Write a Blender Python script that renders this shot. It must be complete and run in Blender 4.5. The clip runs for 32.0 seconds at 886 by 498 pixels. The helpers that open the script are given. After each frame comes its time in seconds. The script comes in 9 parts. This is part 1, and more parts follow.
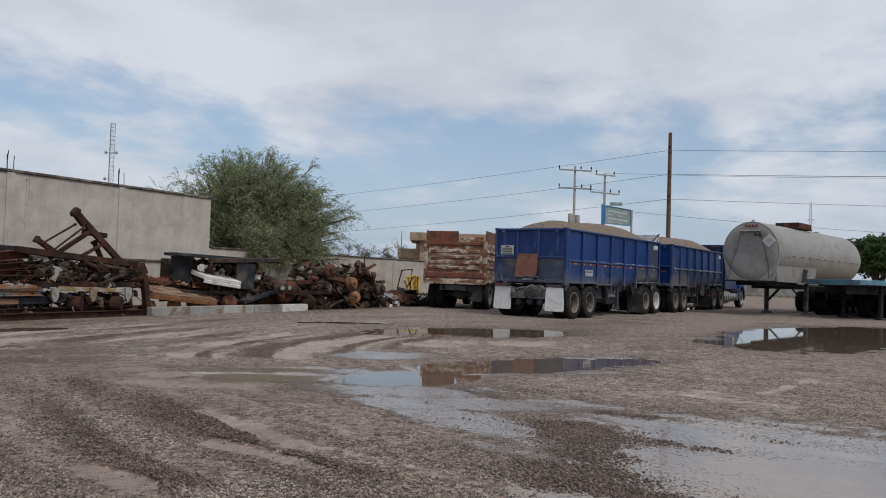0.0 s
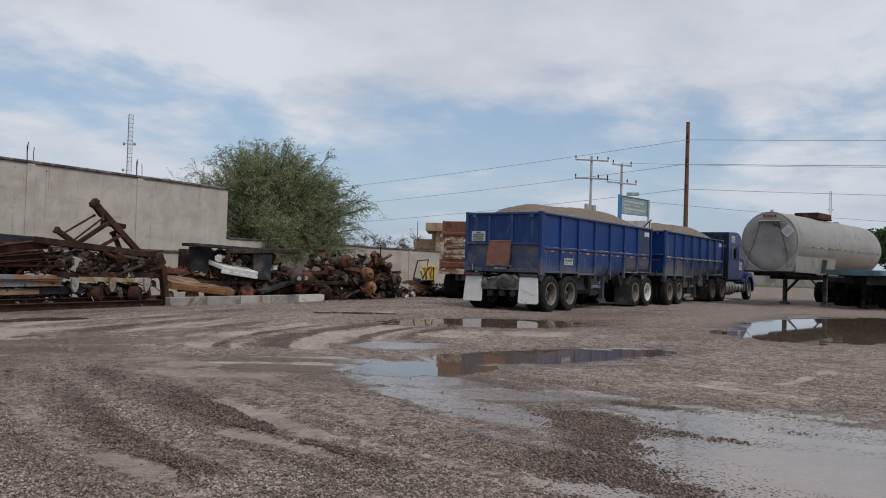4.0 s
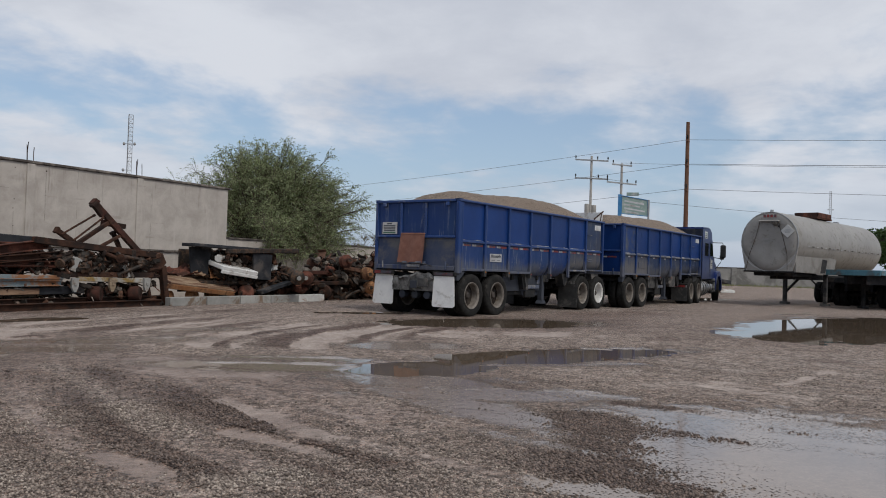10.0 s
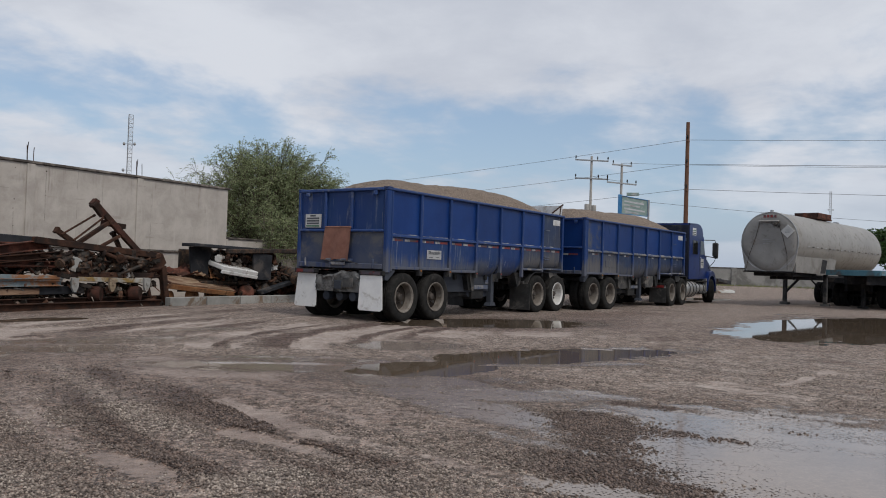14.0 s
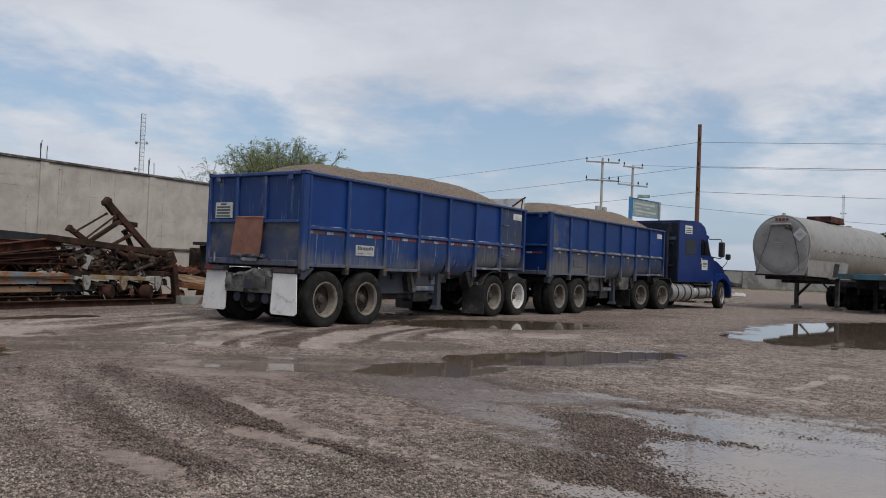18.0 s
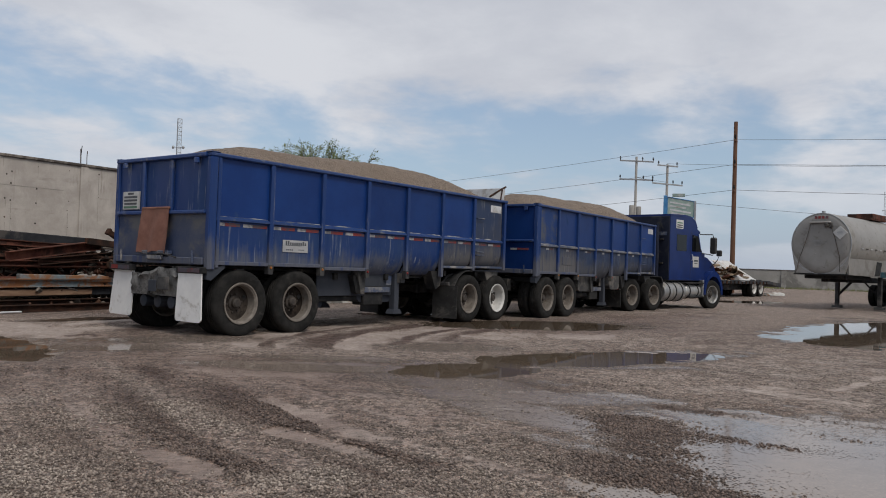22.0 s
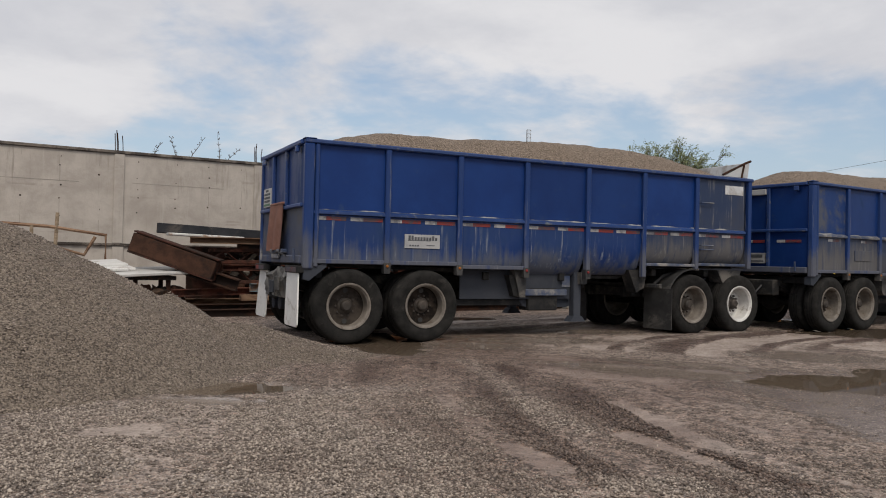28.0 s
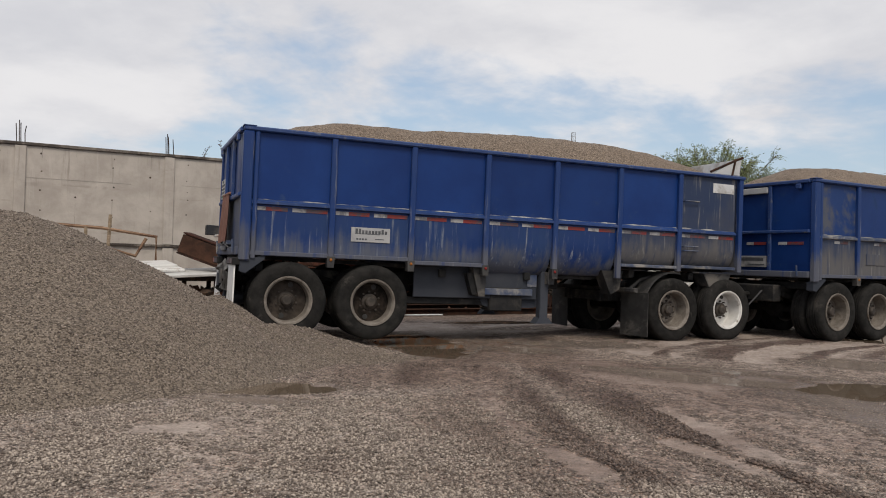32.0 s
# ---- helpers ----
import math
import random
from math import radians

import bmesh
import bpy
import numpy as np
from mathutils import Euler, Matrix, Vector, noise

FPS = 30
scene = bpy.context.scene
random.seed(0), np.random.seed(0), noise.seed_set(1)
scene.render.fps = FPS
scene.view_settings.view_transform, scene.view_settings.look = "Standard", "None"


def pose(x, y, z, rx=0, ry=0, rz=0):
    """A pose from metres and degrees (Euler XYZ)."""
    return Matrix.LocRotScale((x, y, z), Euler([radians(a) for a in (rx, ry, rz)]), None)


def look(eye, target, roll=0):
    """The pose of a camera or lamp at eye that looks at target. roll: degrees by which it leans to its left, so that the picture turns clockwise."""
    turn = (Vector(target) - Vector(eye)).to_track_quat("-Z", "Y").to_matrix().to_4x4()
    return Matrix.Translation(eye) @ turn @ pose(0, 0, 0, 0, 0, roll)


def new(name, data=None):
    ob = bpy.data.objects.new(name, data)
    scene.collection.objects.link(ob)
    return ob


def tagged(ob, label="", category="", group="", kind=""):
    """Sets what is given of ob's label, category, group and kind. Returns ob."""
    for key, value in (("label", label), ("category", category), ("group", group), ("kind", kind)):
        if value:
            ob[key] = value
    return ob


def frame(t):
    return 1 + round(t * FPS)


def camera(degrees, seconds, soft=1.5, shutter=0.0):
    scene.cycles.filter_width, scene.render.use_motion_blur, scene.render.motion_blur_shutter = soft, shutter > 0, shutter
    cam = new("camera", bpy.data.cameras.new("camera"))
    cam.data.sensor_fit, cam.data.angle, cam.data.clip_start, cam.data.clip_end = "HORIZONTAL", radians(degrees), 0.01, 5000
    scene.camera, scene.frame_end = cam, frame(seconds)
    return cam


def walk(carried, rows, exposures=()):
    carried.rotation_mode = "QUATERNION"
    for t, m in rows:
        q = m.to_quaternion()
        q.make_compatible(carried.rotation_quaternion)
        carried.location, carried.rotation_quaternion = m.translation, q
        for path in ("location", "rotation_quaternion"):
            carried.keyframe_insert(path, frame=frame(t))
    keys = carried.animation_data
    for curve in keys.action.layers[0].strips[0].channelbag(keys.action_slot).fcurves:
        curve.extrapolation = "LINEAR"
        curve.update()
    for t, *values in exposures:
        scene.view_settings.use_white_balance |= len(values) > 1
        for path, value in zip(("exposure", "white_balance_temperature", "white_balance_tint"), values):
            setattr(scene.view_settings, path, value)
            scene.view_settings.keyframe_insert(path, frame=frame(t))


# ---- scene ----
cam = camera(59.38, 32.0, soft=1.0)
EYE = 1.205
PATH = [
    (0.0, pose(0, 0, EYE, 92.00, -1.85, -0.08)),
    (0.5, pose(0, 0, EYE, 91.85, -1.83, 0.09)),
    (1.0, pose(0, 0, EYE, 91.64, -1.87, 0.44)),
    (1.5, pose(0, 0, EYE, 91.43, -1.80, 0.81)),
    (2.0, pose(0, 0, EYE, 91.26, -1.86, 1.09)),
    (2.5, pose(0, 0, EYE, 91.26, -1.86, 1.09)),
    (6.0, pose(0, 0, EYE, 91.26, -1.86, 1.09)),
    (10.0, pose(0, 0, EYE, 91.26, -1.86, 1.09)),
    (14.0, pose(0, 0, EYE, 91.27, -1.87, 1.09)),
    (14.5, pose(0, 0, EYE, 91.26, -1.86, 1.09)),
    (16.5, pose(0, 0, EYE, 91.27, -2.01, 1.24)),
    (17.0, pose(0, 0, EYE, 91.26, -2.15, 1.54)),
    (17.5, pose(0, 0, EYE, 91.28, -2.27, 1.65)),
    (18.0, pose(0, 0, EYE, 91.30, -2.33, 1.81)),
    (18.5, pose(0, 0, EYE, 91.33, -2.47, 2.06)),
    (19.0, pose(0, 0, EYE, 91.32, -2.46, 2.31)),
    (19.5, pose(0, 0, EYE, 91.30, -2.34, 2.53)),
    (20.0, pose(0, 0, EYE, 91.28, -2.23, 2.76)),
    (20.5, pose(0, 0, EYE, 91.27, -2.19, 3.17)),
    (21.0, pose(0, 0, EYE, 91.26, -2.24, 3.74)),
    (21.5, pose(0, 0, EYE, 91.28, -2.23, 3.96)),
    (22.0, pose(0, 0, EYE, 91.28, -2.00, 4.24)),
    (22.5, pose(0, 0, EYE, 91.27, -2.15, 6.17)),
    (23.0, pose(0, 0, EYE, 91.22, -2.09, 9.59)),
    (23.5, pose(0, 0, EYE, 91.30, -2.06, 10.43)),
    (24.0, pose(0, 0, EYE, 91.14, -1.99, 14.40)),
    (24.5, pose(0, 0, EYE, 91.16, -1.85, 14.98)),
    (25.0, pose(0, 0, EYE, 91.14, -1.79, 17.08)),
    (25.5, pose(0, 0, EYE, 91.08, -1.71, 20.36)),
    (26.0, pose(0, 0, EYE, 91.01, -1.61, 21.41)),
    (26.5, pose(0, 0, EYE, 90.99, -1.61, 24.88)),
    (28.5, pose(0, 0, EYE, 90.75, -1.22, 29.71)),
    (29.0, pose(0, 0, EYE, 90.74, -1.26, 30.07)),
    (29.5, pose(0, 0, EYE, 90.76, -1.24, 30.42)),
    (30.0, pose(0, 0, EYE, 90.82, -1.41, 30.77)),
    (30.5, pose(0, 0, EYE, 90.86, -1.43, 31.23)),
    (31.0, pose(0, 0, EYE, 90.88, -1.46, 31.82)),
    (31.5, pose(0, 0, EYE, 90.95, -1.55, 32.38)),
    (32.0, pose(0, 0, EYE, 90.94, -1.58, 32.65)),
]
walk(cam, PATH, exposures=((0.0, -0.04, 6320, 10), (14.0, -0.04, 6320, 10), (19.0, -0.05, 6340, 10), (22.5, -0.07, 6500, 10.5), (25.0, 0.08, 6650, 11), (29.0, 0.07, 6800, 11), (30.0, 0.07, 6800, 11), (31.0, 0.16, 6850, 11), (32.0, 0.17, 6850, 11)))

# ---- daylight: thin broken cloud, soft sun from behind the viewer's right shoulder ----
SUN_EL, SUN_AZ = 52.0, 140.0
world = bpy.data.worlds.new("sky")
scene.world = world
world.use_nodes = True
scene.view_settings.exposure = 0.0


class Nodes:
    """A short way to write node trees."""

    def __init__(self, tree):
        self.t = tree
        self.t.nodes.clear()

    def n(self, kind, _props=None, **ins):
        nd = self.t.nodes.new(kind)
        p = _props or {}
        if "operation" in p:
            nd.operation = p["operation"]
        if "use_clamp" in p:
            nd.use_clamp = p["use_clamp"]
        if "interpolation_type" in p:
            nd.interpolation_type = p["interpolation_type"]
        if "data_type" in p:
            nd.data_type, nd.blend_type = p["data_type"], p["blend_type"]
        if "feature" in p:
            nd.feature = p["feature"]
        if "attribute_name" in p:
            nd.attribute_name = p["attribute_name"]
        for k, v in ins.items():
            self.put(nd, k, v)
        return nd

    def put(self, nd, key, v):
        key = int(key[1:]) if key[0] == "i" and key[1:].isdigit() else key.replace("_", " ")
        sock = nd.inputs[key]
        if hasattr(v, "outputs"):
            self.t.links.new(v.outputs[0], sock)
        elif hasattr(v, "links"):
            self.t.links.new(v, sock)
        else:
            sock.default_value = (*v, 1) if isinstance(v, tuple) and len(v) == 3 and sock.type == "RGBA" else v

    def math(self, op, a, b=0.0, clamp=False):
        return self.n("ShaderNodeMath", {"operation": op, "use_clamp": clamp}, i0=a, i1=b)

    def noise(self, vec, scale, detail=4.0, rough=0.55, dist=0.0):
        return self.n("ShaderNodeTexNoise", None, Vector=vec, Scale=scale, Detail=detail, Roughness=rough, Distortion=dist)

    def ramp(self, fac, lo, hi, a=0.0, b=1.0):
        nd = self.n("ShaderNodeMapRange", {"interpolation_type": "SMOOTHSTEP"}, Value=fac)
        for k, v in (("From Min", lo), ("From Max", hi), ("To Min", a), ("To Max", b)):
            nd.inputs[k].default_value = v
        return nd

    def mix(self, fac, a, b, blend="MIX"):
        nd = self.n("ShaderNodeMix", {"data_type": "RGBA", "blend_type": blend})
        self.put(nd, "i0", fac)
        self.put(nd, "i6", a)
        self.put(nd, "i7", b)
        return nd.outputs[2]


w = Nodes(world.node_tree)
sky = w.n("ShaderNodeTexSky")
sky.sky_type, sky.sun_disc, sky.sun_elevation, sky.sun_rotation = "NISHITA", False, radians(SUN_EL), radians(SUN_AZ)
sky.dust_density, sky.air_density = 2.0, 1.1
gen = w.n("ShaderNodeTexCoord")
sep = w.n("ShaderNodeSeparateXYZ", None, Vector=gen.outputs["Generated"])
den = w.math("ADD", w.math("MAXIMUM", sep.outputs[2], 0.0), 0.22)
flat = w.n("ShaderNodeCombineXYZ", None, X=w.math("DIVIDE", sep.outputs[0], den), Y=w.math("DIVIDE", sep.outputs[1], den), Z=0.35)
big = w.noise(flat, 0.8, 6.0, 0.55, 0.25)
fine = w.noise(flat, 3.2, 7.0, 0.6, 0.2)
dens = w.math("ADD", big, w.math("MULTIPLY", w.math("SUBTRACT", fine, 0.5), 0.30))
dens = w.math("ADD", dens, w.ramp(sep.outputs[2], 0.10, 0.42, -0.035, 0.10))
cover = w.ramp(dens, 0.37, 0.54)
low = w.ramp(sep.outputs[2], 0.0, 0.16, 0.40, 1.0)
cover = w.math("MULTIPLY", cover, low)
shade = w.ramp(w.math("ADD", w.math("MULTIPLY", w.noise(flat, 1.3, 7.0, 0.58, 0.3), 0.7), w.math("MULTIPLY", fine, 0.3)), 0.36, 0.64)
cloud = w.mix(shade, (0.555, 0.580, 0.640), (0.70, 0.718, 0.760))
blue = w.n("ShaderNodeVectorMath", {"operation": "SCALE"}, i0=sky)
blue.inputs["Scale"].default_value = 0.115
haze = w.mix(w.ramp(sep.outputs[2], -0.02, 0.20, 0.62, 0.30), blue.outputs[0], (0.45, 0.58, 0.78))
col = w.mix(cover, haze, cloud)
bg = w.n("ShaderNodeBackground", None, Color=col, Strength=1.0)
w.n("ShaderNodeOutputWorld", None, Surface=bg)

sun = new("sun", bpy.data.lights.new("sun", "SUN"))
sun.data.energy, sun.data.angle, sun.data.color = 1.75, radians(18), (1.0, 0.93, 0.82)
sun.matrix_world = look((30 * math.sin(radians(SUN_AZ)), 30 * math.cos(radians(SUN_AZ)), 30 * math.tan(radians(SUN_EL))), (0, 0, 0))


# ---- materials ----
def surface(name, c1, c2, scale=6.0, rough=0.6, metal=0.0, dirt=None, dirt_amount=0.0, dirt_scale=1.6, bump=0.15, bump_scale=40.0, rough2=None, stretch=(1, 1, 1), spec=0.5, worldspace=False):
    """Two tones broken up by noise, with patches of dirt or rust on top and a fine relief."""
    m = bpy.data.materials.new(name)
    m.use_nodes = True
    k = Nodes(m.node_tree)
    tc = k.n("ShaderNodeTexCoord")
    if worldspace:
        src = k.n("ShaderNodeNewGeometry").outputs["Position"]
    else:
        src = tc.outputs["Object"]
    info = k.n("ShaderNodeObjectInfo")
    off = k.n("ShaderNodeVectorMath", {"operation": "SCALE"}, i0=(7.0, 3.0, 5.0))
    k.put(off, "Scale", info.outputs["Random"])
    base = k.n("ShaderNodeVectorMath", {"operation": "ADD"}, i0=src, i1=off)
    vec = k.n("ShaderNodeVectorMath", {"operation": "MULTIPLY"}, i0=base, i1=stretch)
    f1 = k.ramp(k.noise(vec, scale, 6.0, 0.65), 0.32, 0.68)
    col = k.mix(f1, c1, c2)
    rg = rough
    if dirt:
        f2 = k.noise(vec, dirt_scale, 8.0, 0.7, 0.4)
        f3 = k.ramp(f2, 0.66 - dirt_amount * 0.5, 0.80 - dirt_amount * 0.5)
        col = k.mix(f3, col, dirt)
        if rough2 is not None:
            rg = k.ramp(f3, 0, 1, rough, rough2)
    tint = k.ramp(info.outputs["Random"], 0, 1, 0.86, 1.1)
    col = k.mix(1.0, col, k.n("ShaderNodeCombineColor", None, Red=tint, Green=tint, Blue=tint), "MULTIPLY")
    bs = k.n("ShaderNodeBsdfPrincipled", None, Base_Color=col, Roughness=rg, Metallic=metal)
    bs.inputs["Specular IOR Level"].default_value = spec
    if bump:
        hgt = k.noise(base, bump_scale, 6.0, 0.7)
        bp = k.n("ShaderNodeBump", None, Height=hgt)
        bp.inputs["Strength"].default_value, bp.inputs["Distance"].default_value = bump, 0.02
        k.put(bs, "Normal", bp)
    k.n("ShaderNodeOutputMaterial", None, Surface=bs)
    return m


def glossy(name, colour, rough=0.1, metal=0.0, alpha=None):
    m = bpy.data.materials.new(name)
    m.use_nodes = True
    b = m.node_tree.nodes["Principled BSDF"]
    b.inputs["Base Color"].default_value, b.inputs["Roughness"].default_value, b.inputs["Metallic"].default_value = (*colour, 1), rough, metal
    return m


BLUE = surface("blue_paint", (0.0045, 0.026, 0.128), (0.0070, 0.036, 0.162), 1.2, 0.42, dirt=(0.022, 0.050, 0.135), dirt_amount=0.16, dirt_scale=2.2, rough2=0.7, bump=0.10, bump_scale=5, spec=0.22)
BLUE_EDGE = surface("worn_blue_paint", (0.005, 0.032, 0.145), (0.018, 0.052, 0.175), 5.0, 0.5, dirt=(0.15, 0.165, 0.20), dirt_amount=0.22, dirt_scale=6.0, rough2=0.8, bump=0.15, bump_scale=20)


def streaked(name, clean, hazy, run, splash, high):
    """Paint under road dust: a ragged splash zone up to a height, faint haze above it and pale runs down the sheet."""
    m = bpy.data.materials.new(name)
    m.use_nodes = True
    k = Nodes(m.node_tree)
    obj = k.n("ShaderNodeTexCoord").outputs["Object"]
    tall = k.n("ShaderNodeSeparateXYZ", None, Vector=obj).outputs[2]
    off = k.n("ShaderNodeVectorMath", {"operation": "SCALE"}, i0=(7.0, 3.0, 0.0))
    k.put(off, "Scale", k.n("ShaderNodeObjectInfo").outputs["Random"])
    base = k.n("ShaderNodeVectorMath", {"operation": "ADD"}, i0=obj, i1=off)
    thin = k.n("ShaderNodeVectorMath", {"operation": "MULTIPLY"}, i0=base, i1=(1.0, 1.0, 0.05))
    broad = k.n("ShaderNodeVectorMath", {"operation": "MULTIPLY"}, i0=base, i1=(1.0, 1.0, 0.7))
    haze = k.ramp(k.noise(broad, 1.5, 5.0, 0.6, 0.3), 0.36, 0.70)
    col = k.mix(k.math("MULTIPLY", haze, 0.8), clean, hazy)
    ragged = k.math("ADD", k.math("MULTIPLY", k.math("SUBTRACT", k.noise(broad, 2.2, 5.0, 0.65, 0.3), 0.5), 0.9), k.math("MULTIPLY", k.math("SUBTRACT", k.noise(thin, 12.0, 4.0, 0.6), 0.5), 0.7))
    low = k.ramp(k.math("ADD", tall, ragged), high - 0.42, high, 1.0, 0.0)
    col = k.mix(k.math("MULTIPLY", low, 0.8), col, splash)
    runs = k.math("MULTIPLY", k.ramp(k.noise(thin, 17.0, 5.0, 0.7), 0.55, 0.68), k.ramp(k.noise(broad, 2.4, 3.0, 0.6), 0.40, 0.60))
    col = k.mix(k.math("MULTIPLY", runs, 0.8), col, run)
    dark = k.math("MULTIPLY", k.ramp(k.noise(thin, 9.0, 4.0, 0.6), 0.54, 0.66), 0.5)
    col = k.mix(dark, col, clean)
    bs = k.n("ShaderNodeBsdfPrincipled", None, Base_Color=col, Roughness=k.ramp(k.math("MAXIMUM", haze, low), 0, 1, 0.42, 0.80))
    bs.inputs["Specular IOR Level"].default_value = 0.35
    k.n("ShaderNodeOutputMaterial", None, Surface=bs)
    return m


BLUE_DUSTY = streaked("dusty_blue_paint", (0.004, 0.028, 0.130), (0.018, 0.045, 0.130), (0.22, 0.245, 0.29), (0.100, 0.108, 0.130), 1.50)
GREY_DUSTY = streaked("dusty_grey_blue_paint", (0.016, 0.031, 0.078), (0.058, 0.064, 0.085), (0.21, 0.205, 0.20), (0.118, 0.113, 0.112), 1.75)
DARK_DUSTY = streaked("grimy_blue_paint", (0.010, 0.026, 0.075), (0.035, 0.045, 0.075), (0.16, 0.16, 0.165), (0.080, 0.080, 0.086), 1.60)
SMEARED = surface("smeared_blue_paint", (0.006, 0.032, 0.135), (0.012, 0.040, 0.150), 1.2, 0.5, dirt=(0.085, 0.095, 0.125), dirt_amount=0.30, dirt_scale=1.3, rough2=0.8, bump=0.06, bump_scale=5, spec=0.22)
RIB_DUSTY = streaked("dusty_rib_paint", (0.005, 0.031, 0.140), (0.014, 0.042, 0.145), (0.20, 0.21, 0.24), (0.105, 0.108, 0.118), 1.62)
TAIL_DUSTY = surface("dusty_tailgate_paint", (0.022, 0.036, 0.085), (0.050, 0.060, 0.094), 1.6, 0.6, dirt=(0.10, 0.10, 0.108), dirt_amount=0.35, dirt_scale=1.2, rough2=0.85, bump=0.1)
LEDGE = surface("dusty_rail", (0.03, 0.05, 0.11), (0.09, 0.10, 0.125), 6.0, 0.6, dirt=(0.24, 0.23, 0.22), dirt_amount=0.36, dirt_scale=3.0, rough2=0.9)
UNDER_GREY = surface("dusty_grey_underframe", (0.032, 0.033, 0.037), (0.068, 0.067, 0.066), 4.0, 0.8, dirt=(0.13, 0.12, 0.11), dirt_amount=0.35, bump=0.15, spec=0.25)
SKIRT_GREY = surface("dusty_blue_grey_plate", (0.030, 0.036, 0.050), (0.046, 0.051, 0.064), 1.2, 0.75, dirt=(0.075, 0.075, 0.08), dirt_amount=0.22, dirt_scale=1.0, bump=0.12, spec=0.25)
# Chassis, axle and tyre tones are lowered to deepen shade under the vehicles.
CHASSIS = surface("dusty_chassis", (0.012, 0.013, 0.015), (0.030, 0.029, 0.029), 5.0, 0.8, dirt=(0.07, 0.064, 0.058), dirt_amount=0.26, bump=0.2, spec=0.25)
AXLE = surface("greasy_axle", (0.008, 0.008, 0.009), (0.020, 0.019, 0.018), 8.0, 0.7, dirt=(0.05, 0.043, 0.036), dirt_amount=0.25, bump=0.25, spec=0.2)
TYRE = surface("dusty_tyre_rubber", (0.009, 0.009, 0.009), (0.022, 0.021, 0.020), 7.0, 0.88, dirt=(0.050, 0.046, 0.042), dirt_amount=0.18, dirt_scale=4.0, bump=0.2, bump_scale=60, spec=0.2)
RIM = surface("dusty_steel_rim", (0.125, 0.108, 0.093), (0.21, 0.187, 0.164), 9.0, 0.7, dirt=(0.10, 0.075, 0.055), dirt_amount=0.25, dirt_scale=6.0)
RIM_WHITE = surface("white_rim", (0.62, 0.61, 0.59), (0.72, 0.71, 0.69), 9.0, 0.5, dirt=(0.25, 0.22, 0.19), dirt_amount=0.2, dirt_scale=6.0)
BENT_STEEL = surface("bent_grey_steel", (0.10, 0.10, 0.10), (0.22, 0.215, 0.205), 6.0, 0.6, dirt=(0.05, 0.047, 0.045), dirt_amount=0.36, dirt_scale=5.0, rough2=0.85, bump=0.25)
HUB = surface("greasy_hub", (0.025, 0.021, 0.018), (0.06, 0.048, 0.040), 14.0, 0.7, dirt=(0.12, 0.10, 0.085), dirt_amount=0.2, dirt_scale=9)
WHITE_RUBBER = surface("white_flap", (0.66, 0.66, 0.66), (0.74, 0.74, 0.73), 4.0, 0.55, dirt=(0.42, 0.40, 0.37), dirt_amount=0.22, dirt_scale=3.0)
BLACK_RUBBER = surface("black_rubber", (0.012, 0.012, 0.013), (0.028, 0.028, 0.028), 5.0, 0.7, dirt=(0.075, 0.07, 0.065), dirt_amount=0.28, dirt_scale=3.0)
RED_TAPE = surface("red_tape", (0.24, 0.020, 0.018), (0.17, 0.026, 0.024), 10.0, 0.5, dirt=(0.07, 0.055, 0.07), dirt_amount=0.40, dirt_scale=2.5)
WHITE_TAPE = surface("white_tape", (0.40, 0.40, 0.41), (0.30, 0.30, 0.31), 10.0, 0.5, dirt=(0.14, 0.14, 0.16), dirt_amount=0.40, dirt_scale=2.5)
RED_FADED = surface("faded_red_tape", (0.10, 0.03, 0.03), (0.07, 0.035, 0.04), 10.0, 0.7, dirt=(0.06, 0.06, 0.08), dirt_amount=0.5, dirt_scale=2.5)
ROAD_DUST = surface("settled_dust", (0.20, 0.20, 0.21), (0.36, 0.355, 0.35), 12.0, 0.95)
# Rusty brown, darkened for the shade inside the deep rim.
DRUM_DARK = surface("rusty_disc_in_shade", (0.018, 0.014, 0.012), (0.045, 0.035, 0.028), 9.0, 0.8, dirt=(0.012, 0.010, 0.009), dirt_amount=0.4, dirt_scale=7, spec=0.12)
SIGN_WHITE = surface("white_sign", (0.56, 0.56, 0.55), (0.48, 0.48, 0.47), 7.0, 0.5, dirt=(0.4, 0.38, 0.36), dirt_amount=0.15)
PALE_PANEL = surface("pale_panel", (0.45, 0.47, 0.50), (0.56, 0.57, 0.58), 3.0, 0.6, dirt=(0.3, 0.28, 0.26), dirt_amount=0.3)
PLATE_GREY = surface("dusty_white_plate", (0.33, 0.335, 0.35), (0.41, 0.41, 0.415), 6.0, 0.6, dirt=(0.2, 0.2, 0.21), dirt_amount=0.3)
INK = surface("dark_print", (0.05, 0.06, 0.07), (0.09, 0.09, 0.1), 20.0, 0.6, bump=0)
GREEN_INK = surface("green_print", (0.07, 0.16, 0.10), (0.1, 0.2, 0.13), 20.0, 0.6, bump=0)
CLOTH = surface("terracotta_cloth", (0.165, 0.075, 0.055), (0.225, 0.108, 0.080), 5.0, 0.95, dirt=(0.18, 0.10, 0.075), dirt_amount=0.3, bump=0.4, bump_scale=90)
AMBER = glossy("amber_lens", (0.3, 0.1, 0.012), 0.35)
RED_LENS = glossy("red_lens", (0.2, 0.015, 0.015), 0.35)
STEEL_BRIGHT = surface("brushed_aluminium", (0.36, 0.36, 0.36), (0.46, 0.46, 0.455), 4.0, 0.42, metal=0.7, dirt=(0.36, 0.34, 0.31), dirt_amount=0.35, dirt_scale=2.0, rough2=0.8)
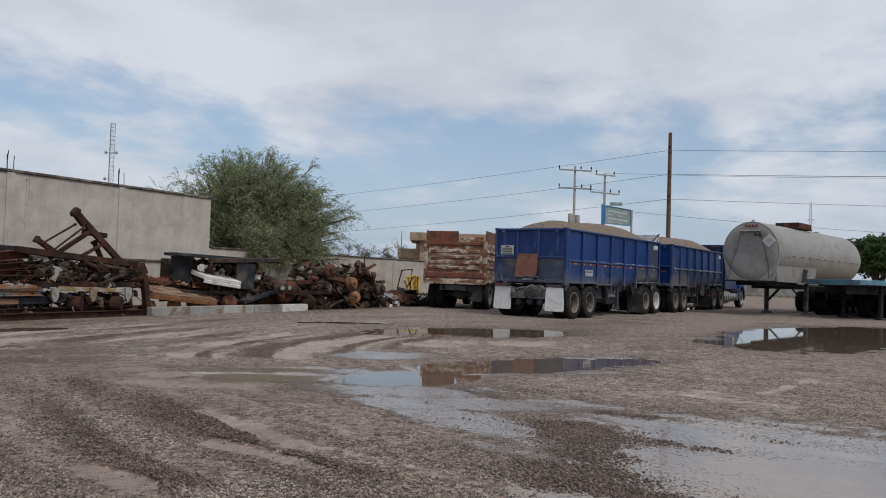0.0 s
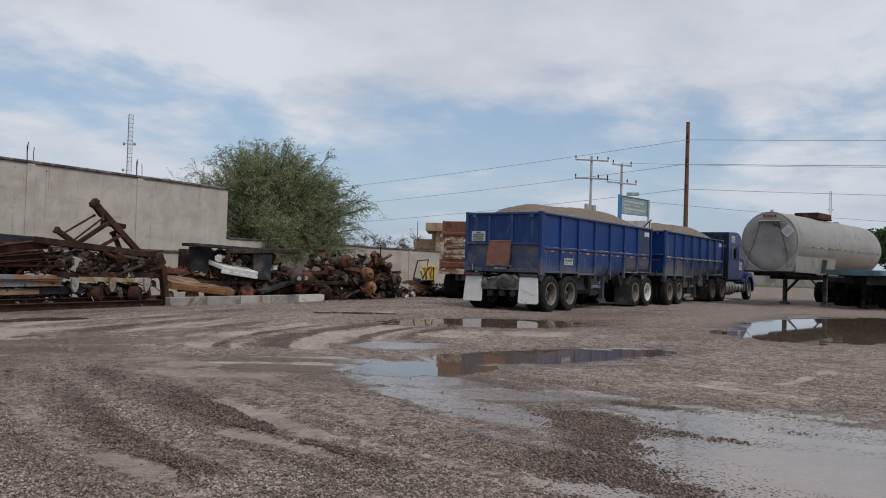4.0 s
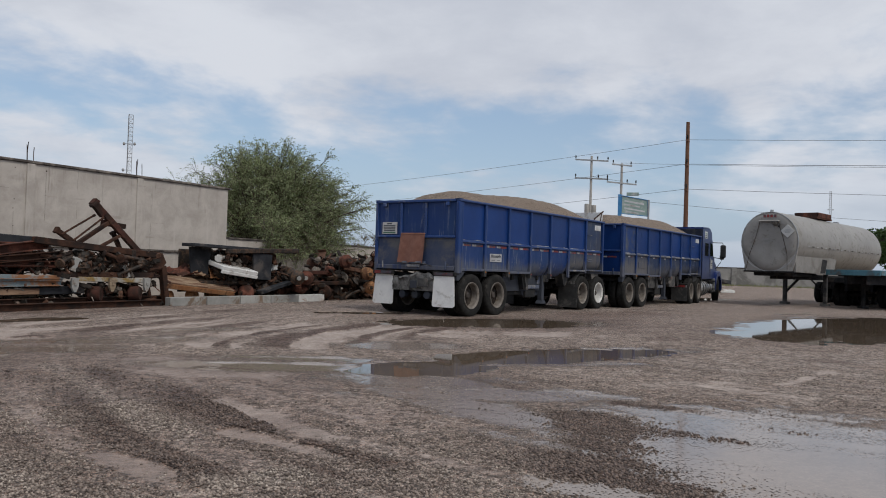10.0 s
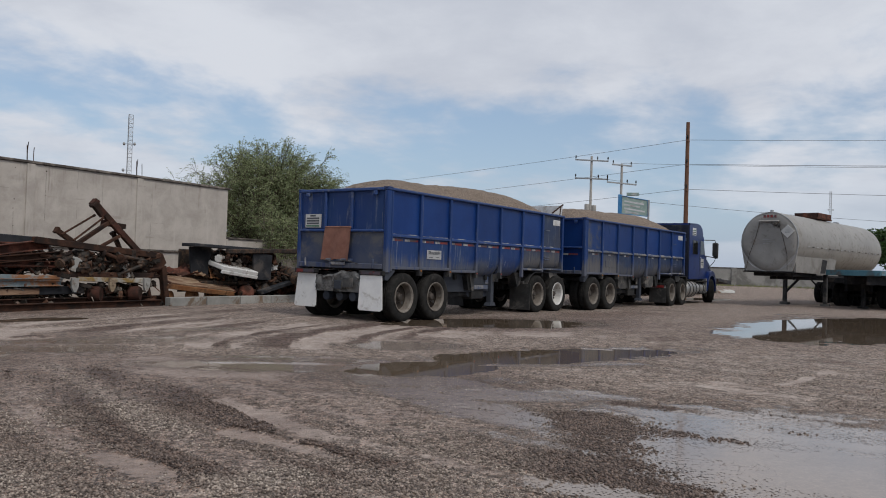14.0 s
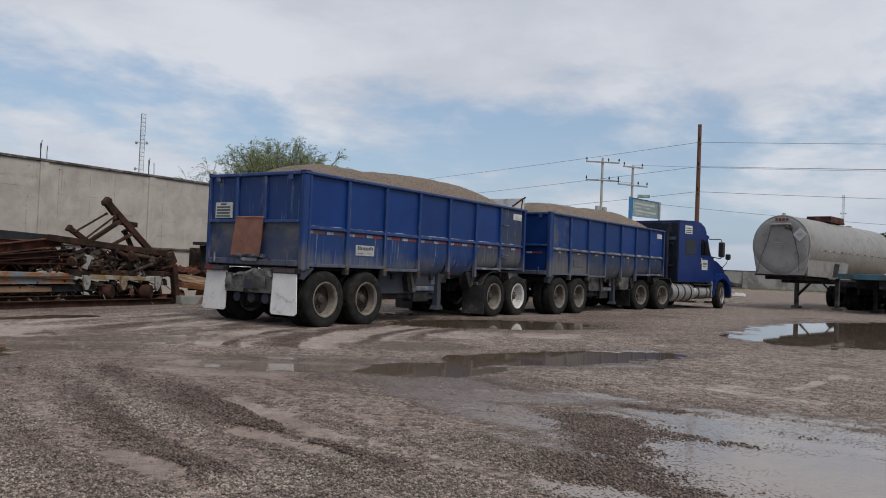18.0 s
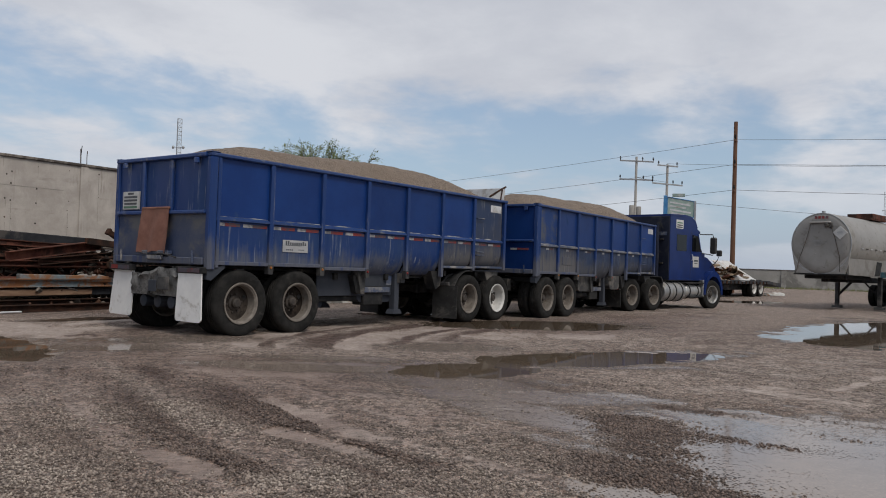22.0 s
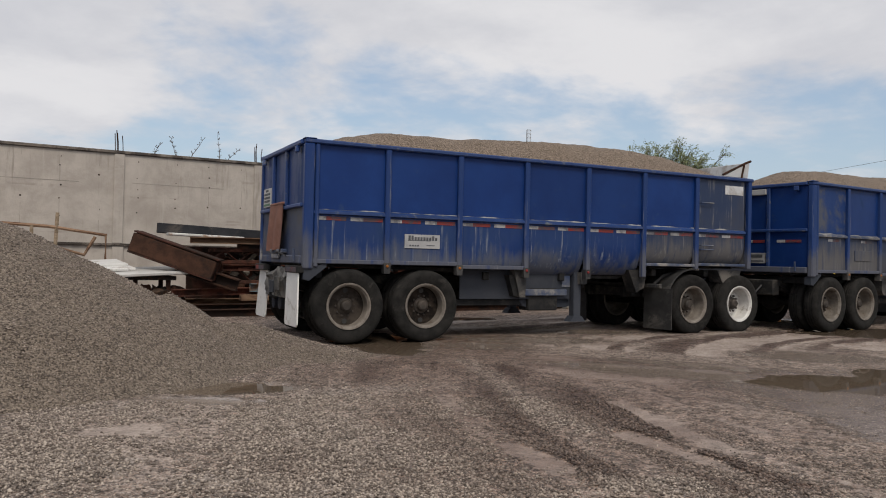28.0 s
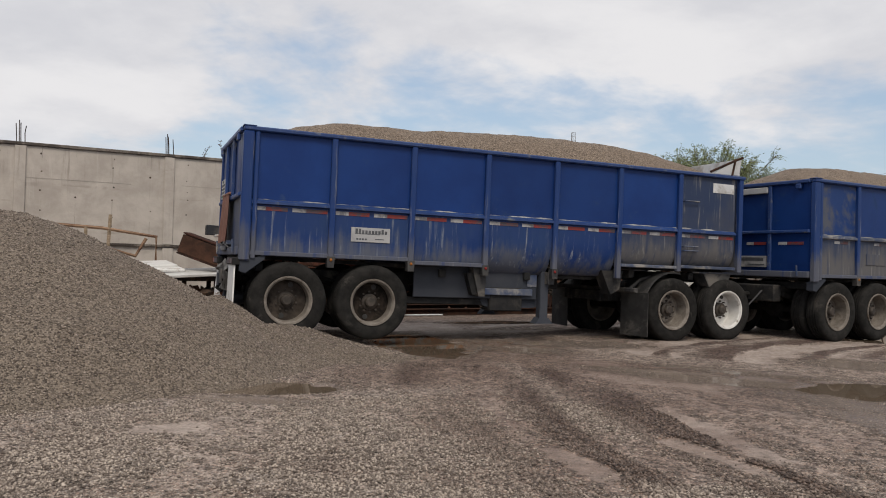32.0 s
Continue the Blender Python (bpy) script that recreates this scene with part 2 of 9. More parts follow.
CAB_BLUE = surface("blue_cab_paint", (0.003, 0.015, 0.090), (0.0045, 0.021, 0.118), 2.0, 0.30, dirt=(0.02, 0.032, 0.09), dirt_amount=0.14, rough2=0.5, bump=0.0, spec=0.25)
CAB_BACK = surface("sooty_cab_wall", (0.009, 0.013, 0.030), (0.020, 0.024, 0.040), 2.0, 0.6, dirt=(0.05, 0.05, 0.05), dirt_amount=0.3, spec=0.2)
GLASS = glossy("dark_cab_glass", (0.006, 0.007, 0.008), 0.05)
GLASS.node_tree.nodes["Principled BSDF"].inputs["Specular IOR Level"].default_value = 0.22
PLASTIC = surface("black_plastic", (0.02, 0.02, 0.02), (0.035, 0.035, 0.035), 6.0, 0.5)
SILVER = surface("silver_tank_paint", (0.255, 0.245, 0.230), (0.310, 0.298, 0.281), 1.0, 0.48, metal=0.12, dirt=(0.215, 0.20, 0.18), dirt_amount=0.28, dirt_scale=3.5, rough2=0.6, bump=0.25, bump_scale=3.0)


def poured_concrete():
    """Old board-marked concrete: mottling, thin dark drips that run down and broken level pour lines."""
    m = bpy.data.materials.new("weathered_concrete")
    m.use_nodes = True
    k = Nodes(m.node_tree)
    obj = k.n("ShaderNodeTexCoord").outputs["Object"]
    tall = k.n("ShaderNodeSeparateXYZ", None, Vector=obj).outputs[2]
    down = k.n("ShaderNodeVectorMath", {"operation": "MULTIPLY"}, i0=obj, i1=(1.0, 1.0, 0.07))
    level = k.n("ShaderNodeVectorMath", {"operation": "MULTIPLY"}, i0=obj, i1=(0.05, 0.05, 1.0))
    mottle = k.noise(obj, 1.3, 8.0, 0.68, 0.3)
    col = k.mix(k.ramp(mottle, 0.32, 0.68), (0.352, 0.318, 0.288), (0.480, 0.440, 0.402))
    col = k.mix(k.math("MULTIPLY", k.ramp(k.noise(obj, 0.45, 5.0, 0.6, 0.5), 0.52, 0.72), 0.45), col, (0.33, 0.292, 0.258))
    where = k.ramp(k.math("ADD", k.noise(obj, 0.7, 4.0, 0.6), k.ramp(tall, 2.2, 3.5, 0.0, 0.22)), 0.50, 0.70)
    drips = k.math("MULTIPLY", k.ramp(k.noise(down, 7.0, 5.0, 0.7), 0.55, 0.68), where)
    col = k.mix(k.math("MULTIPLY", drips, 0.6), col, (0.215, 0.190, 0.165))
    pale = k.math("MULTIPLY", k.ramp(k.noise(down, 4.0, 4.0, 0.7, 0.2), 0.58, 0.70), 0.35)
    col = k.mix(pale, col, (0.54, 0.505, 0.47))
    lines = k.math("MULTIPLY", k.ramp(k.noise(level, 7.0, 2.0, 0.5), 0.60, 0.64), k.ramp(k.noise(obj, 1.6, 3.0, 0.6), 0.50, 0.62))
    col = k.mix(k.math("MULTIPLY", lines, 0.45), col, (0.25, 0.222, 0.195))
    pits = k.math("MULTIPLY", k.ramp(k.noise(obj, 22.0, 4.0, 0.7), 0.66, 0.72), k.ramp(mottle, 0.40, 0.60))
    col = k.mix(k.math("MULTIPLY", pits, 0.6), col, (0.20, 0.175, 0.155))
    bp = k.n("ShaderNodeBump", None, Height=k.noise(obj, 18.0, 6.0, 0.7))
    bp.inputs["Strength"].default_value, bp.inputs["Distance"].default_value = 0.35, 0.02
    k.n("ShaderNodeOutputMaterial", None, Surface=k.n("ShaderNodeBsdfPrincipled", None, Base_Color=col, Roughness=0.9, Normal=bp))
    return m


CONCRETE = poured_concrete()
CONCRETE_CAP = surface("stained_coping", (0.14, 0.12, 0.105), (0.26, 0.23, 0.20), 2.5, 0.95, dirt=(0.06, 0.05, 0.045), dirt_amount=0.5, dirt_scale=2.5, bump=0.4)
STAIN = surface("dark_water_stain", (0.30, 0.28, 0.25), (0.36, 0.34, 0.31), 5.0, 0.95)
RUST = surface("red_rust", (0.095, 0.035, 0.025), (0.165, 0.068, 0.047), 4.0, 0.9, dirt=(0.05, 0.026, 0.02), dirt_amount=0.45, dirt_scale=2.4, bump=0.35, bump_scale=30, spec=0.2)
RUST_DARK = surface("dark_rust", (0.034, 0.018, 0.013), (0.070, 0.034, 0.022), 5.0, 0.9, dirt=(0.022, 0.015, 0.013), dirt_amount=0.4, bump=0.35, spec=0.2)
RUST_ORANGE = surface("orange_rust", (0.24, 0.095, 0.035), (0.36, 0.19, 0.085), 3.0, 0.9, dirt=(0.13, 0.06, 0.03), dirt_amount=0.4, dirt_scale=3.0, bump=0.35)
GREASY = surface("oily_scrap", (0.012, 0.010, 0.0095), (0.034, 0.027, 0.022), 7.0, 0.6, dirt=(0.085, 0.050, 0.032), dirt_amount=0.4, dirt_scale=5, bump=0.4, spec=0.3)
SCRAP_BLACK = surface("faded_black_paint", (0.014, 0.016, 0.020), (0.032, 0.034, 0.040), 3.0, 0.65, dirt=(0.085, 0.075, 0.07), dirt_amount=0.33, spec=0.25)
SCRAP_WHITE = surface("chipped_white_paint", (0.46, 0.46, 0.45), (0.56, 0.56, 0.545), 3.0, 0.5, dirt=(0.26, 0.15, 0.09), dirt_amount=0.30, dirt_scale=3.5, rough2=0.9)
SCRAP_BLUE = surface("flaking_blue_paint", (0.12, 0.17, 0.20), (0.25, 0.27, 0.27), 2.2, 0.7, dirt=(0.24, 0.11, 0.05), dirt_amount=0.48, dirt_scale=2.2, rough2=0.9)
OLD_WOOD = surface("grey_timber", (0.24, 0.18, 0.12), (0.36, 0.28, 0.2), 3.0, 0.9, dirt=(0.14, 0.10, 0.07), dirt_amount=0.35, stretch=(1, 6, 6))
GREY_BEAM = surface("weathered_grey_beam", (0.25, 0.25, 0.24), (0.34, 0.335, 0.32), 3.0, 0.8, dirt=(0.17, 0.12, 0.085), dirt_amount=0.35, dirt_scale=2.5)
YELLOW = surface("yellow_paint", (0.55, 0.36, 0.02), (0.62, 0.44, 0.04), 6.0, 0.55, dirt=(0.2, 0.13, 0.05), dirt_amount=0.3)
DUMP_WHITE = surface("rust_streaked_white_paint", (0.40, 0.34, 0.27), (0.56, 0.50, 0.43), 2.5, 0.65, dirt=(0.17, 0.07, 0.035), dirt_amount=0.50, dirt_scale=2.0, rough2=0.9, stretch=(1.0, 1.0, 2.2))
DUMP_RUST = surface("rusty_sideboard", (0.14, 0.048, 0.028), (0.20, 0.075, 0.042), 3.0, 0.9, dirt=(0.08, 0.04, 0.03), dirt_amount=0.35)
ADOBE = surface("tan_block", (0.34, 0.24, 0.16), (0.42, 0.31, 0.21), 2.0, 0.95, dirt=(0.24, 0.16, 0.11), dirt_amount=0.35, bump=0.3)
POLE_WOOD = surface("creosoted_pole", (0.10, 0.048, 0.028), (0.15, 0.075, 0.045), 3.0, 0.9, stretch=(6, 6, 0.4), bump=0.3)
POLE_CONCRETE = surface("concrete_pole", (0.30, 0.29, 0.275), (0.36, 0.35, 0.33), 2.0, 0.9)
GALV = surface("galvanised_steel", (0.28, 0.29, 0.30), (0.36, 0.37, 0.38), 5.0, 0.5, metal=0.5)
SIGN_GREEN = surface("faded_green_sign", (0.20, 0.29, 0.27), (0.28, 0.36, 0.33), 1.2, 0.6, dirt=(0.42, 0.44, 0.42), dirt_amount=0.35, dirt_scale=1.5)
SIGN_BLUE = surface("blue_post_paint", (0.03, 0.16, 0.36), (0.05, 0.2, 0.42), 3.0, 0.5)
WIRE = glossy("cable_black", (0.03, 0.03, 0.035), 0.6)
LINE_WIRE = glossy("weathered_line", (0.12, 0.13, 0.15), 0.7)
BARK = surface("mesquite_bark", (0.07, 0.05, 0.038), (0.12, 0.09, 0.07), 6.0, 0.95, bump=0.5)
GRAVEL_PALE = surface("pale_crushed_stone", (0.22, 0.175, 0.145), (0.37, 0.31, 0.27), 30.0, 0.95, dirt=(0.15, 0.115, 0.095), dirt_amount=0.36, dirt_scale=0.7, bump=0.9, bump_scale=55)
GRASS_MAT = surface("dry_green_grass", (0.10, 0.12, 0.03), (0.17, 0.18, 0.06), 2.0, 0.9, worldspace=True)


# ---- mesh helpers ----
class Mesh:
    """Vertices and faces gathered from simple solids."""

    def __init__(self):
        self.v, self.f = [], []

    def add(self, vs, fs, m=None):
        o = len(self.v)
        self.v += [tuple(m @ Vector(p)) for p in vs] if m is not None else [tuple(p) for p in vs]
        self.f += [tuple(o + i for i in face) for face in fs]
        return self

    def box(self, x0, x1, y0, y1, z0, z1, c=0.0, m=None):
        lo, hi = (min(x0, x1), min(y0, y1), min(z0, z1)), (max(x0, x1), max(y0, y1), max(z0, z1))
        c = min(c, *(0.45 * (hi[i] - lo[i]) for i in range(3)))
        corners = [(a, b, d) for a in (0, 1) for b in (0, 1) for d in (0, 1)]
        if c <= 0:
            vs = [tuple(hi[i] if s[i] else lo[i] for i in range(3)) for s in corners]
            return self.add(vs, [(0, 1, 3, 2), (4, 6, 7, 5), (0, 4, 5, 1), (2, 3, 7, 6), (0, 2, 6, 4), (1, 5, 7, 3)], m)
        vs, ix = [], {}
        for s in corners:
            for ax in range(3):
                ix[s, ax] = len(vs)
                vs.append(tuple((hi[i] if s[i] else lo[i]) + (0 if i == ax else (-c if s[i] else c)) for i in range(3)))
        fs = []
        for ax in range(3):
            p, q = [i for i in range(3) if i != ax]
            for sg in (0, 1):
                loop = []
                for a, b in ((0, 0), (1, 0), (1, 1), (0, 1)):
                    s = [0, 0, 0]
                    s[ax], s[p], s[q] = sg, a, b
                    loop.append(ix[tuple(s), ax])
                fs.append(tuple(loop))
            for a in (0, 1):
                for b in (0, 1):
                    s, e = [0, 0, 0], [0, 0, 0]
                    s[p], s[q], e[p], e[q], e[ax] = a, b, a, b, 1
                    s, e = tuple(s), tuple(e)
                    fs.append((ix[s, p], ix[e, p], ix[e, q], ix[s, q]))
        fs += [(ix[s, 0], ix[s, 1], ix[s, 2]) for s in corners]
        return self.add(vs, fs, m)

    def prism(self, outline, axis, a, b, m=None):
        """An outline in the two other axes, drawn out along axis (0, 1 or 2) from a to b."""
        put = {0: lambda p, h: (h, p[0], p[1]), 1: lambda p, h: (p[0], h, p[1]), 2: lambda p, h: (p[0], p[1], h)}[axis]
        n = len(outline)
        vs = [put(p, a) for p in outline] + [put(p, b) for p in outline]
        return self.add(vs, [tuple(range(n)), tuple(range(2 * n - 1, n - 1, -1))] + [(i, (i + 1) % n, n + (i + 1) % n, n + i) for i in range(n)], m)

    def tube(self, pts, r, seg=8, caps=True, m=None):
        """A round bar along a line of points; r is one radius or one for each point."""
        pts = [Vector(p) for p in pts]
        rs = r if isinstance(r, (list, tuple)) else [r] * len(pts)
        vs, fs = [], []
        for i, p in enumerate(pts):
            d = (pts[min(i + 1, len(pts) - 1)] - pts[max(i - 1, 0)]).normalized()
            u = d.cross(Vector((0, 0, 1)) if abs(d.z) < 0.9 else Vector((1, 0, 0))).normalized()
            v = d.cross(u)
            vs += [p + (u * math.cos(2 * math.pi * k / seg) + v * math.sin(2 * math.pi * k / seg)) * rs[i] for k in range(seg)]
        for i in range(len(pts) - 1):
            fs += [(i * seg + k, i * seg + (k + 1) % seg, (i + 1) * seg + (k + 1) % seg, (i + 1) * seg + k) for k in range(seg)]
        if caps:
            fs += [tuple(range(seg)), tuple(range((len(pts) - 1) * seg, len(pts) * seg))]
        return self.add(vs, fs, m)

    def lathe(self, profile, seg=24, m=None, closed=False):
        """A profile of (radius, along) turned about the y axis."""
        n, vs, fs = len(profile), [], []
        for k in range(seg):
            a = 2 * math.pi * k / seg
            vs += [(r * math.cos(a), h, r * math.sin(a)) for r, h in profile]
        for k in range(seg):
            j = (k + 1) % seg
            fs += [(k * n + i, k * n + (i + 1) % n, j * n + (i + 1) % n, j * n + i) for i in range(n if closed else n - 1)]
        if not closed:
            for i in (0, n - 1):
                if profile[i][0] > 1e-4:
                    fs.append(tuple(k * n + i for k in range(seg)))
        return self.add(vs, fs, m)

    def lump(self, x, y, z, sx, sy, sz, seed=0, rough=0.2, seg=10, rings=6, m=None):
        """An uneven rounded lump."""
        vs, fs = [], []
        for i in range(rings + 1):
            th = math.pi * i / rings
            for k in range(seg):
                ph = 2 * math.pi * k / seg
                d = Vector((math.sin(th) * math.cos(ph), math.sin(th) * math.sin(ph), math.cos(th)))
                s = 1 + rough * noise.noise(d * 1.9 + Vector((seed * 3.7, seed, 1.3)))
                vs.append((x + d.x * sx * s, y + d.y * sy * s, z + d.z * sz * s))
        for i in range(rings):
            fs += [(i * seg + k, i * seg + (k + 1) % seg, (i + 1) * seg + (k + 1) % seg, (i + 1) * seg + k) for k in range(seg)]
        return self.add(vs, fs, m)


def mesh_of(name, mesh, material, smooth=False, angle=35.0):
    me = bpy.data.meshes.new(name)
    me.from_pydata(mesh.v, [], mesh.f)
    bm = bmesh.new()
    bm.from_mesh(me)
    bmesh.ops.remove_doubles(bm, verts=bm.verts, dist=0.0002)
    bmesh.ops.recalc_face_normals(bm, faces=bm.faces)
    if smooth:
        for face in bm.faces:
            face.smooth = True
        for e in bm.edges:
            if len(e.link_faces) == 2 and e.calc_face_angle(0) > radians(angle):
                e.smooth = False
    bm.to_mesh(me)
    bm.free()
    me.materials.append(material)
    return me


def part(name, mesh, material, parent, label="", smooth=False, at=None):
    ob = new(name, mesh if isinstance(mesh, bpy.types.Mesh) else mesh_of(name, mesh, material, smooth))
    ob.parent = parent
    if at is not None:
        ob.matrix_basis = at
    return tagged(ob, label)


def thing(name, label, category, m=None, group="", kind=""):
    ob = new(name)
    ob.empty_display_size = 0.3
    if m is not None:
        ob.matrix_basis = m
    return tagged(ob, label, category, group, kind)


def solid(name, mesh, material, label, category, m=None, group="", kind="", smooth=False):
    ob = new(name, mesh_of(name, mesh, material, smooth))
    if m is not None:
        ob.matrix_basis = m
    return tagged(ob, label, category, group, kind)


def fbm(x, y, octaves=3, seed=0.0):
    return sum(noise.noise(Vector((x * 2 ** i, y * 2 ** i, seed + i * 7.3))) / 2 ** i for i in range(octaves))

# ---- ground: one sheet, with ruts, gravel and hollows where the rain stands ----
# hollows with open water: centre x, y, half length, half width, turn in degrees, depth of the bed
HOLLOWS = [
    (0.9, 17.0, 2.4, 1.2, 25, 0.028), (1.55, 11.0, 2.1, 0.70, 34, 0.028), (-0.40, 9.1, 0.85, 0.55, 30, 0.024),
    (10.2, 19.8, 6.0, 2.2, 50, 0.04), (-6.25, 9.25, 1.4, 0.60, 137, 0.03), (-5.2, 5.12, 0.72, 0.34, 36, 0.030), (-2.2, 18.8, 1.0, 0.3, 20, 0.014),
    (11.8, 38.2, 2.3, 1.2, 45, 0.03), (11.0, 25.3, 0.8, 0.22, 10, 0.02), (-7.6, 13.6, 0.9, 0.3, 60, 0.014),
]
# thin films of water that the stones break through: x, y, half length, half width, turn, level
POOLS = [
    (-0.78, 11.45, 0.75, 0.42, 18, 0.80), (3.0, 4.75, 1.75, 1.25, -31, 1.0), (1.95, 6.5, 0.75, 0.28, -40, 0.72), (0.86, 4.3, 0.36, 0.2, 0, 0.85), (0.35, 6.45, 0.9, 0.40, -45, 0.64), (0.45, 7.35, 1.2, 0.42, 6, 0.60),
    (-0.35, 7.3, 0.5, 0.35, -40, 0.66), (-1.75, 8.72, 1.3, 0.36, 4, 0.60), (-1.5, 9.5, 1.7, 0.28, 4, 0.46), (-0.3, 8.1, 1.0, 0.55, 0, 0.58), (1.0, 9.8, 1.6, 0.3, 12, 0.50), (4.4, 3.4, 2.0, 0.8, -31, 0.9),
    (-4.7, 10.9, 1.6, 0.5, 30, 0.42), (-4.2, 12.8, 1.2, 0.4, 50, 0.36), (-4.75, 4.6, 0.7, 0.18, 25, 0.45), (-5.0, 9.6, 1.0, 0.5, 20, 0.40),
]
# bent bands on the ground through three points, with half width and amount
# smooth packed mud: wheel lanes close by, then the arcs that the trailers' wheels have swept
LANES = [
    ((-1.65, 5.45), (-1.25, 5.20), (-0.55, 4.70), 0.11, 1.0), ((-2.05, 6.60), (-1.58, 6.11), (-0.70, 5.10), 0.15, 0.9), ((-2.16, 4.63), (-1.87, 4.54), (-1.44, 4.13), 0.10, 0.8), ((-3.70, 9.15), (-2.86, 8.50), (-1.70, 7.90), 0.42, 0.85),
    ((-4.60, 3.30), (-4.45, 3.45), (-4.25, 3.70), 0.10, 0.8), ((3.55, 8.62), (4.20, 9.38), (4.95, 10.25), 0.05, 1.0), ((2.60, 8.50), (3.02, 8.15), (3.60, 7.40), 0.40, 0.5), ((-0.60, 13.0), (0.40, 14.1), (2.40, 14.4), 0.60, 0.9), ((-8.60, 12.2), (-6.60, 10.9), (-4.30, 9.3), 0.75, 0.9), ((-7.60, 9.2), (-6.40, 8.6), (-4.90, 7.9), 0.45, 0.8),
]
ARCS = [
    ((-3.35, 10.2), (-3.53, 12.2), (-2.60, 15.2), 0.22, 1.3), ((-2.88, 10.3), (-3.00, 12.0), (-2.20, 15.0), 0.07, 1.1), ((-3.78, 10.6), (-3.97, 12.2), (-3.30, 15.0), 0.06, 1.0), ((-1.88, 10.4), (-1.92, 12.8), (-0.60, 16.2), 0.36, 1.2), ((-1.22, 11.6), (-0.95, 13.9), (0.20, 16.4), 0.09, 0.9),
    ((-6.34, 11.8), (-6.15, 12.6), (-5.20, 15.6), 0.14, 1.0), ((-5.16, 11.9), (-5.03, 12.9), (-4.20, 16.0), 0.14, 1.0), ((-4.55, 12.0), (-4.40, 13.6), (-3.40, 16.6), 0.07, 0.8), ((-7.20, 12.2), (-6.70, 14.2), (-5.60, 16.6), 0.16, 0.8),
]
# loose dark gravel thrown up between the lanes
RUTS = [
    ((-4.00, 8.15), (-2.48, 6.78), (-1.20, 5.30), 0.20, 0.85), ((-4.35, 8.05), (-2.72, 5.75), (-1.65, 4.45), 0.18, 0.68), ((-4.90, 7.60), (-4.23, 7.40), (-3.70, 7.00), 0.28, 0.67), ((-2.04, 4.94), (-1.63, 4.58), (-1.10, 3.98), 0.13, 0.81), ((-1.04, 5.18), (-0.63, 4.83), (-0.20, 4.55), 0.12, 0.89), ((-0.95, 4.55), (-0.71, 4.23), (-0.50, 3.80), 0.12, 0.81),
    ((1.10, 6.60), (1.08, 5.40), (1.05, 4.00), 0.34, 1.18), ((0.60, 5.20), (0.72, 4.60), (0.78, 3.80), 0.26, 0.96), ((1.40, 7.10), (1.66, 6.97), (1.95, 6.78), 0.09, 0.89), ((-3.00, 4.00), (-2.82, 3.48), (-2.55, 3.10), 0.20, 0.52),
]
TREADS = [
    ((-3.12, 10.3), (-3.24, 12.1), (-2.38, 15.1), 0.10, 1.2), ((-2.40, 10.5), (-2.48, 12.5), (-1.45, 15.8), 0.30, 1.0), ((-1.42, 11.4), (-1.20, 13.5), (-0.10, 16.3), 0.13, 1.2), ((-4.20, 10.9), (-4.25, 12.4), (-3.60, 15.4), 0.20, 0.8), ((-5.75, 11.9), (-5.55, 12.8), (-4.70, 15.8), 0.26, 0.8), ((-6.80, 12.0), (-6.45, 13.4), (-5.50, 16.0), 0.16, 0.8), ((-0.80, 12.2), (-0.55, 14.0), (0.60, 16.2), 0.16, 0.8),
    ((-3.10, 18.0), (-2.51, 18.4), (-1.80, 18.6), 0.22, 1.0), ((-6.40, 10.5), (-6.10, 10.8), (-5.90, 11.1), 0.35, 0.9),
]
# ridges of clean pale stones
RIDGES = [
    ((-4.60, 8.60), (-2.85, 6.35), (-1.62, 5.02), 0.17, 0.75), ((-3.90, 6.60), (-3.20, 5.80), (-2.60, 5.10), 0.30, 0.4), ((-1.30, 4.00), (-1.00, 4.18), (-0.75, 4.35), 0.16, 0.8), ((-3.30, 2.90), (-2.50, 3.10), (-1.80, 3.30), 0.28, 0.7), ((-4.30, 2.20), (-4.00, 2.60), (-3.50, 2.60), 0.40, 0.8), ((-4.40, 5.20), (-3.90, 5.70), (-3.50, 6.60), 0.35, 0.5), ((-4.20, 4.40), (-3.20, 4.20), (-2.30, 3.60), 0.45, 0.7),
]
# broad damp areas: x, y, half length, half width, turn, amount
DAMP = [
    (-3.2, 7.2, 3.2, 2.4, -50, 0.95), (0.6, 6.2, 1.8, 2.0, 0, 0.25), (0.3, 8.9, 2.4, 1.3, 10, 0.4), (3.4, 4.9, 2.8, 1.9, -31, 0.9), (0.6, 16.5, 5.0, 2.6, 25, 0.6), (-1.9, 9.0, 2.4, 0.7, 0, 0.3),
    (-5.6, 10.4, 2.6, 1.5, 35, 0.5), (10, 20, 8, 4, 50, 0.6), (-4.1, 5.1, 1.6, 0.9, 45, -0.6), (-8.5, 14.5, 4.0, 0.8, 62, 0.5),
    (-5.0, 3.3, 1.8, 1.2, 20, -0.9), (-1.9, 4.6, 1.8, 1.3, -50, 0.6), (5.0, 9.5, 3.6, 3.0, 20, -0.8), (-2.6, 13.2, 3.2, 2.4, 65, -0.8), (6.0, 27, 6, 4, 40, -0.4), (4.6, 22.0, 3.4, 1.6, 45, 0.8),
]


def span(*runs):
    out = []
    for a, b, step in runs:
        out += list(np.arange(a, b, step))
    return np.array(out + [runs[-1][1]])


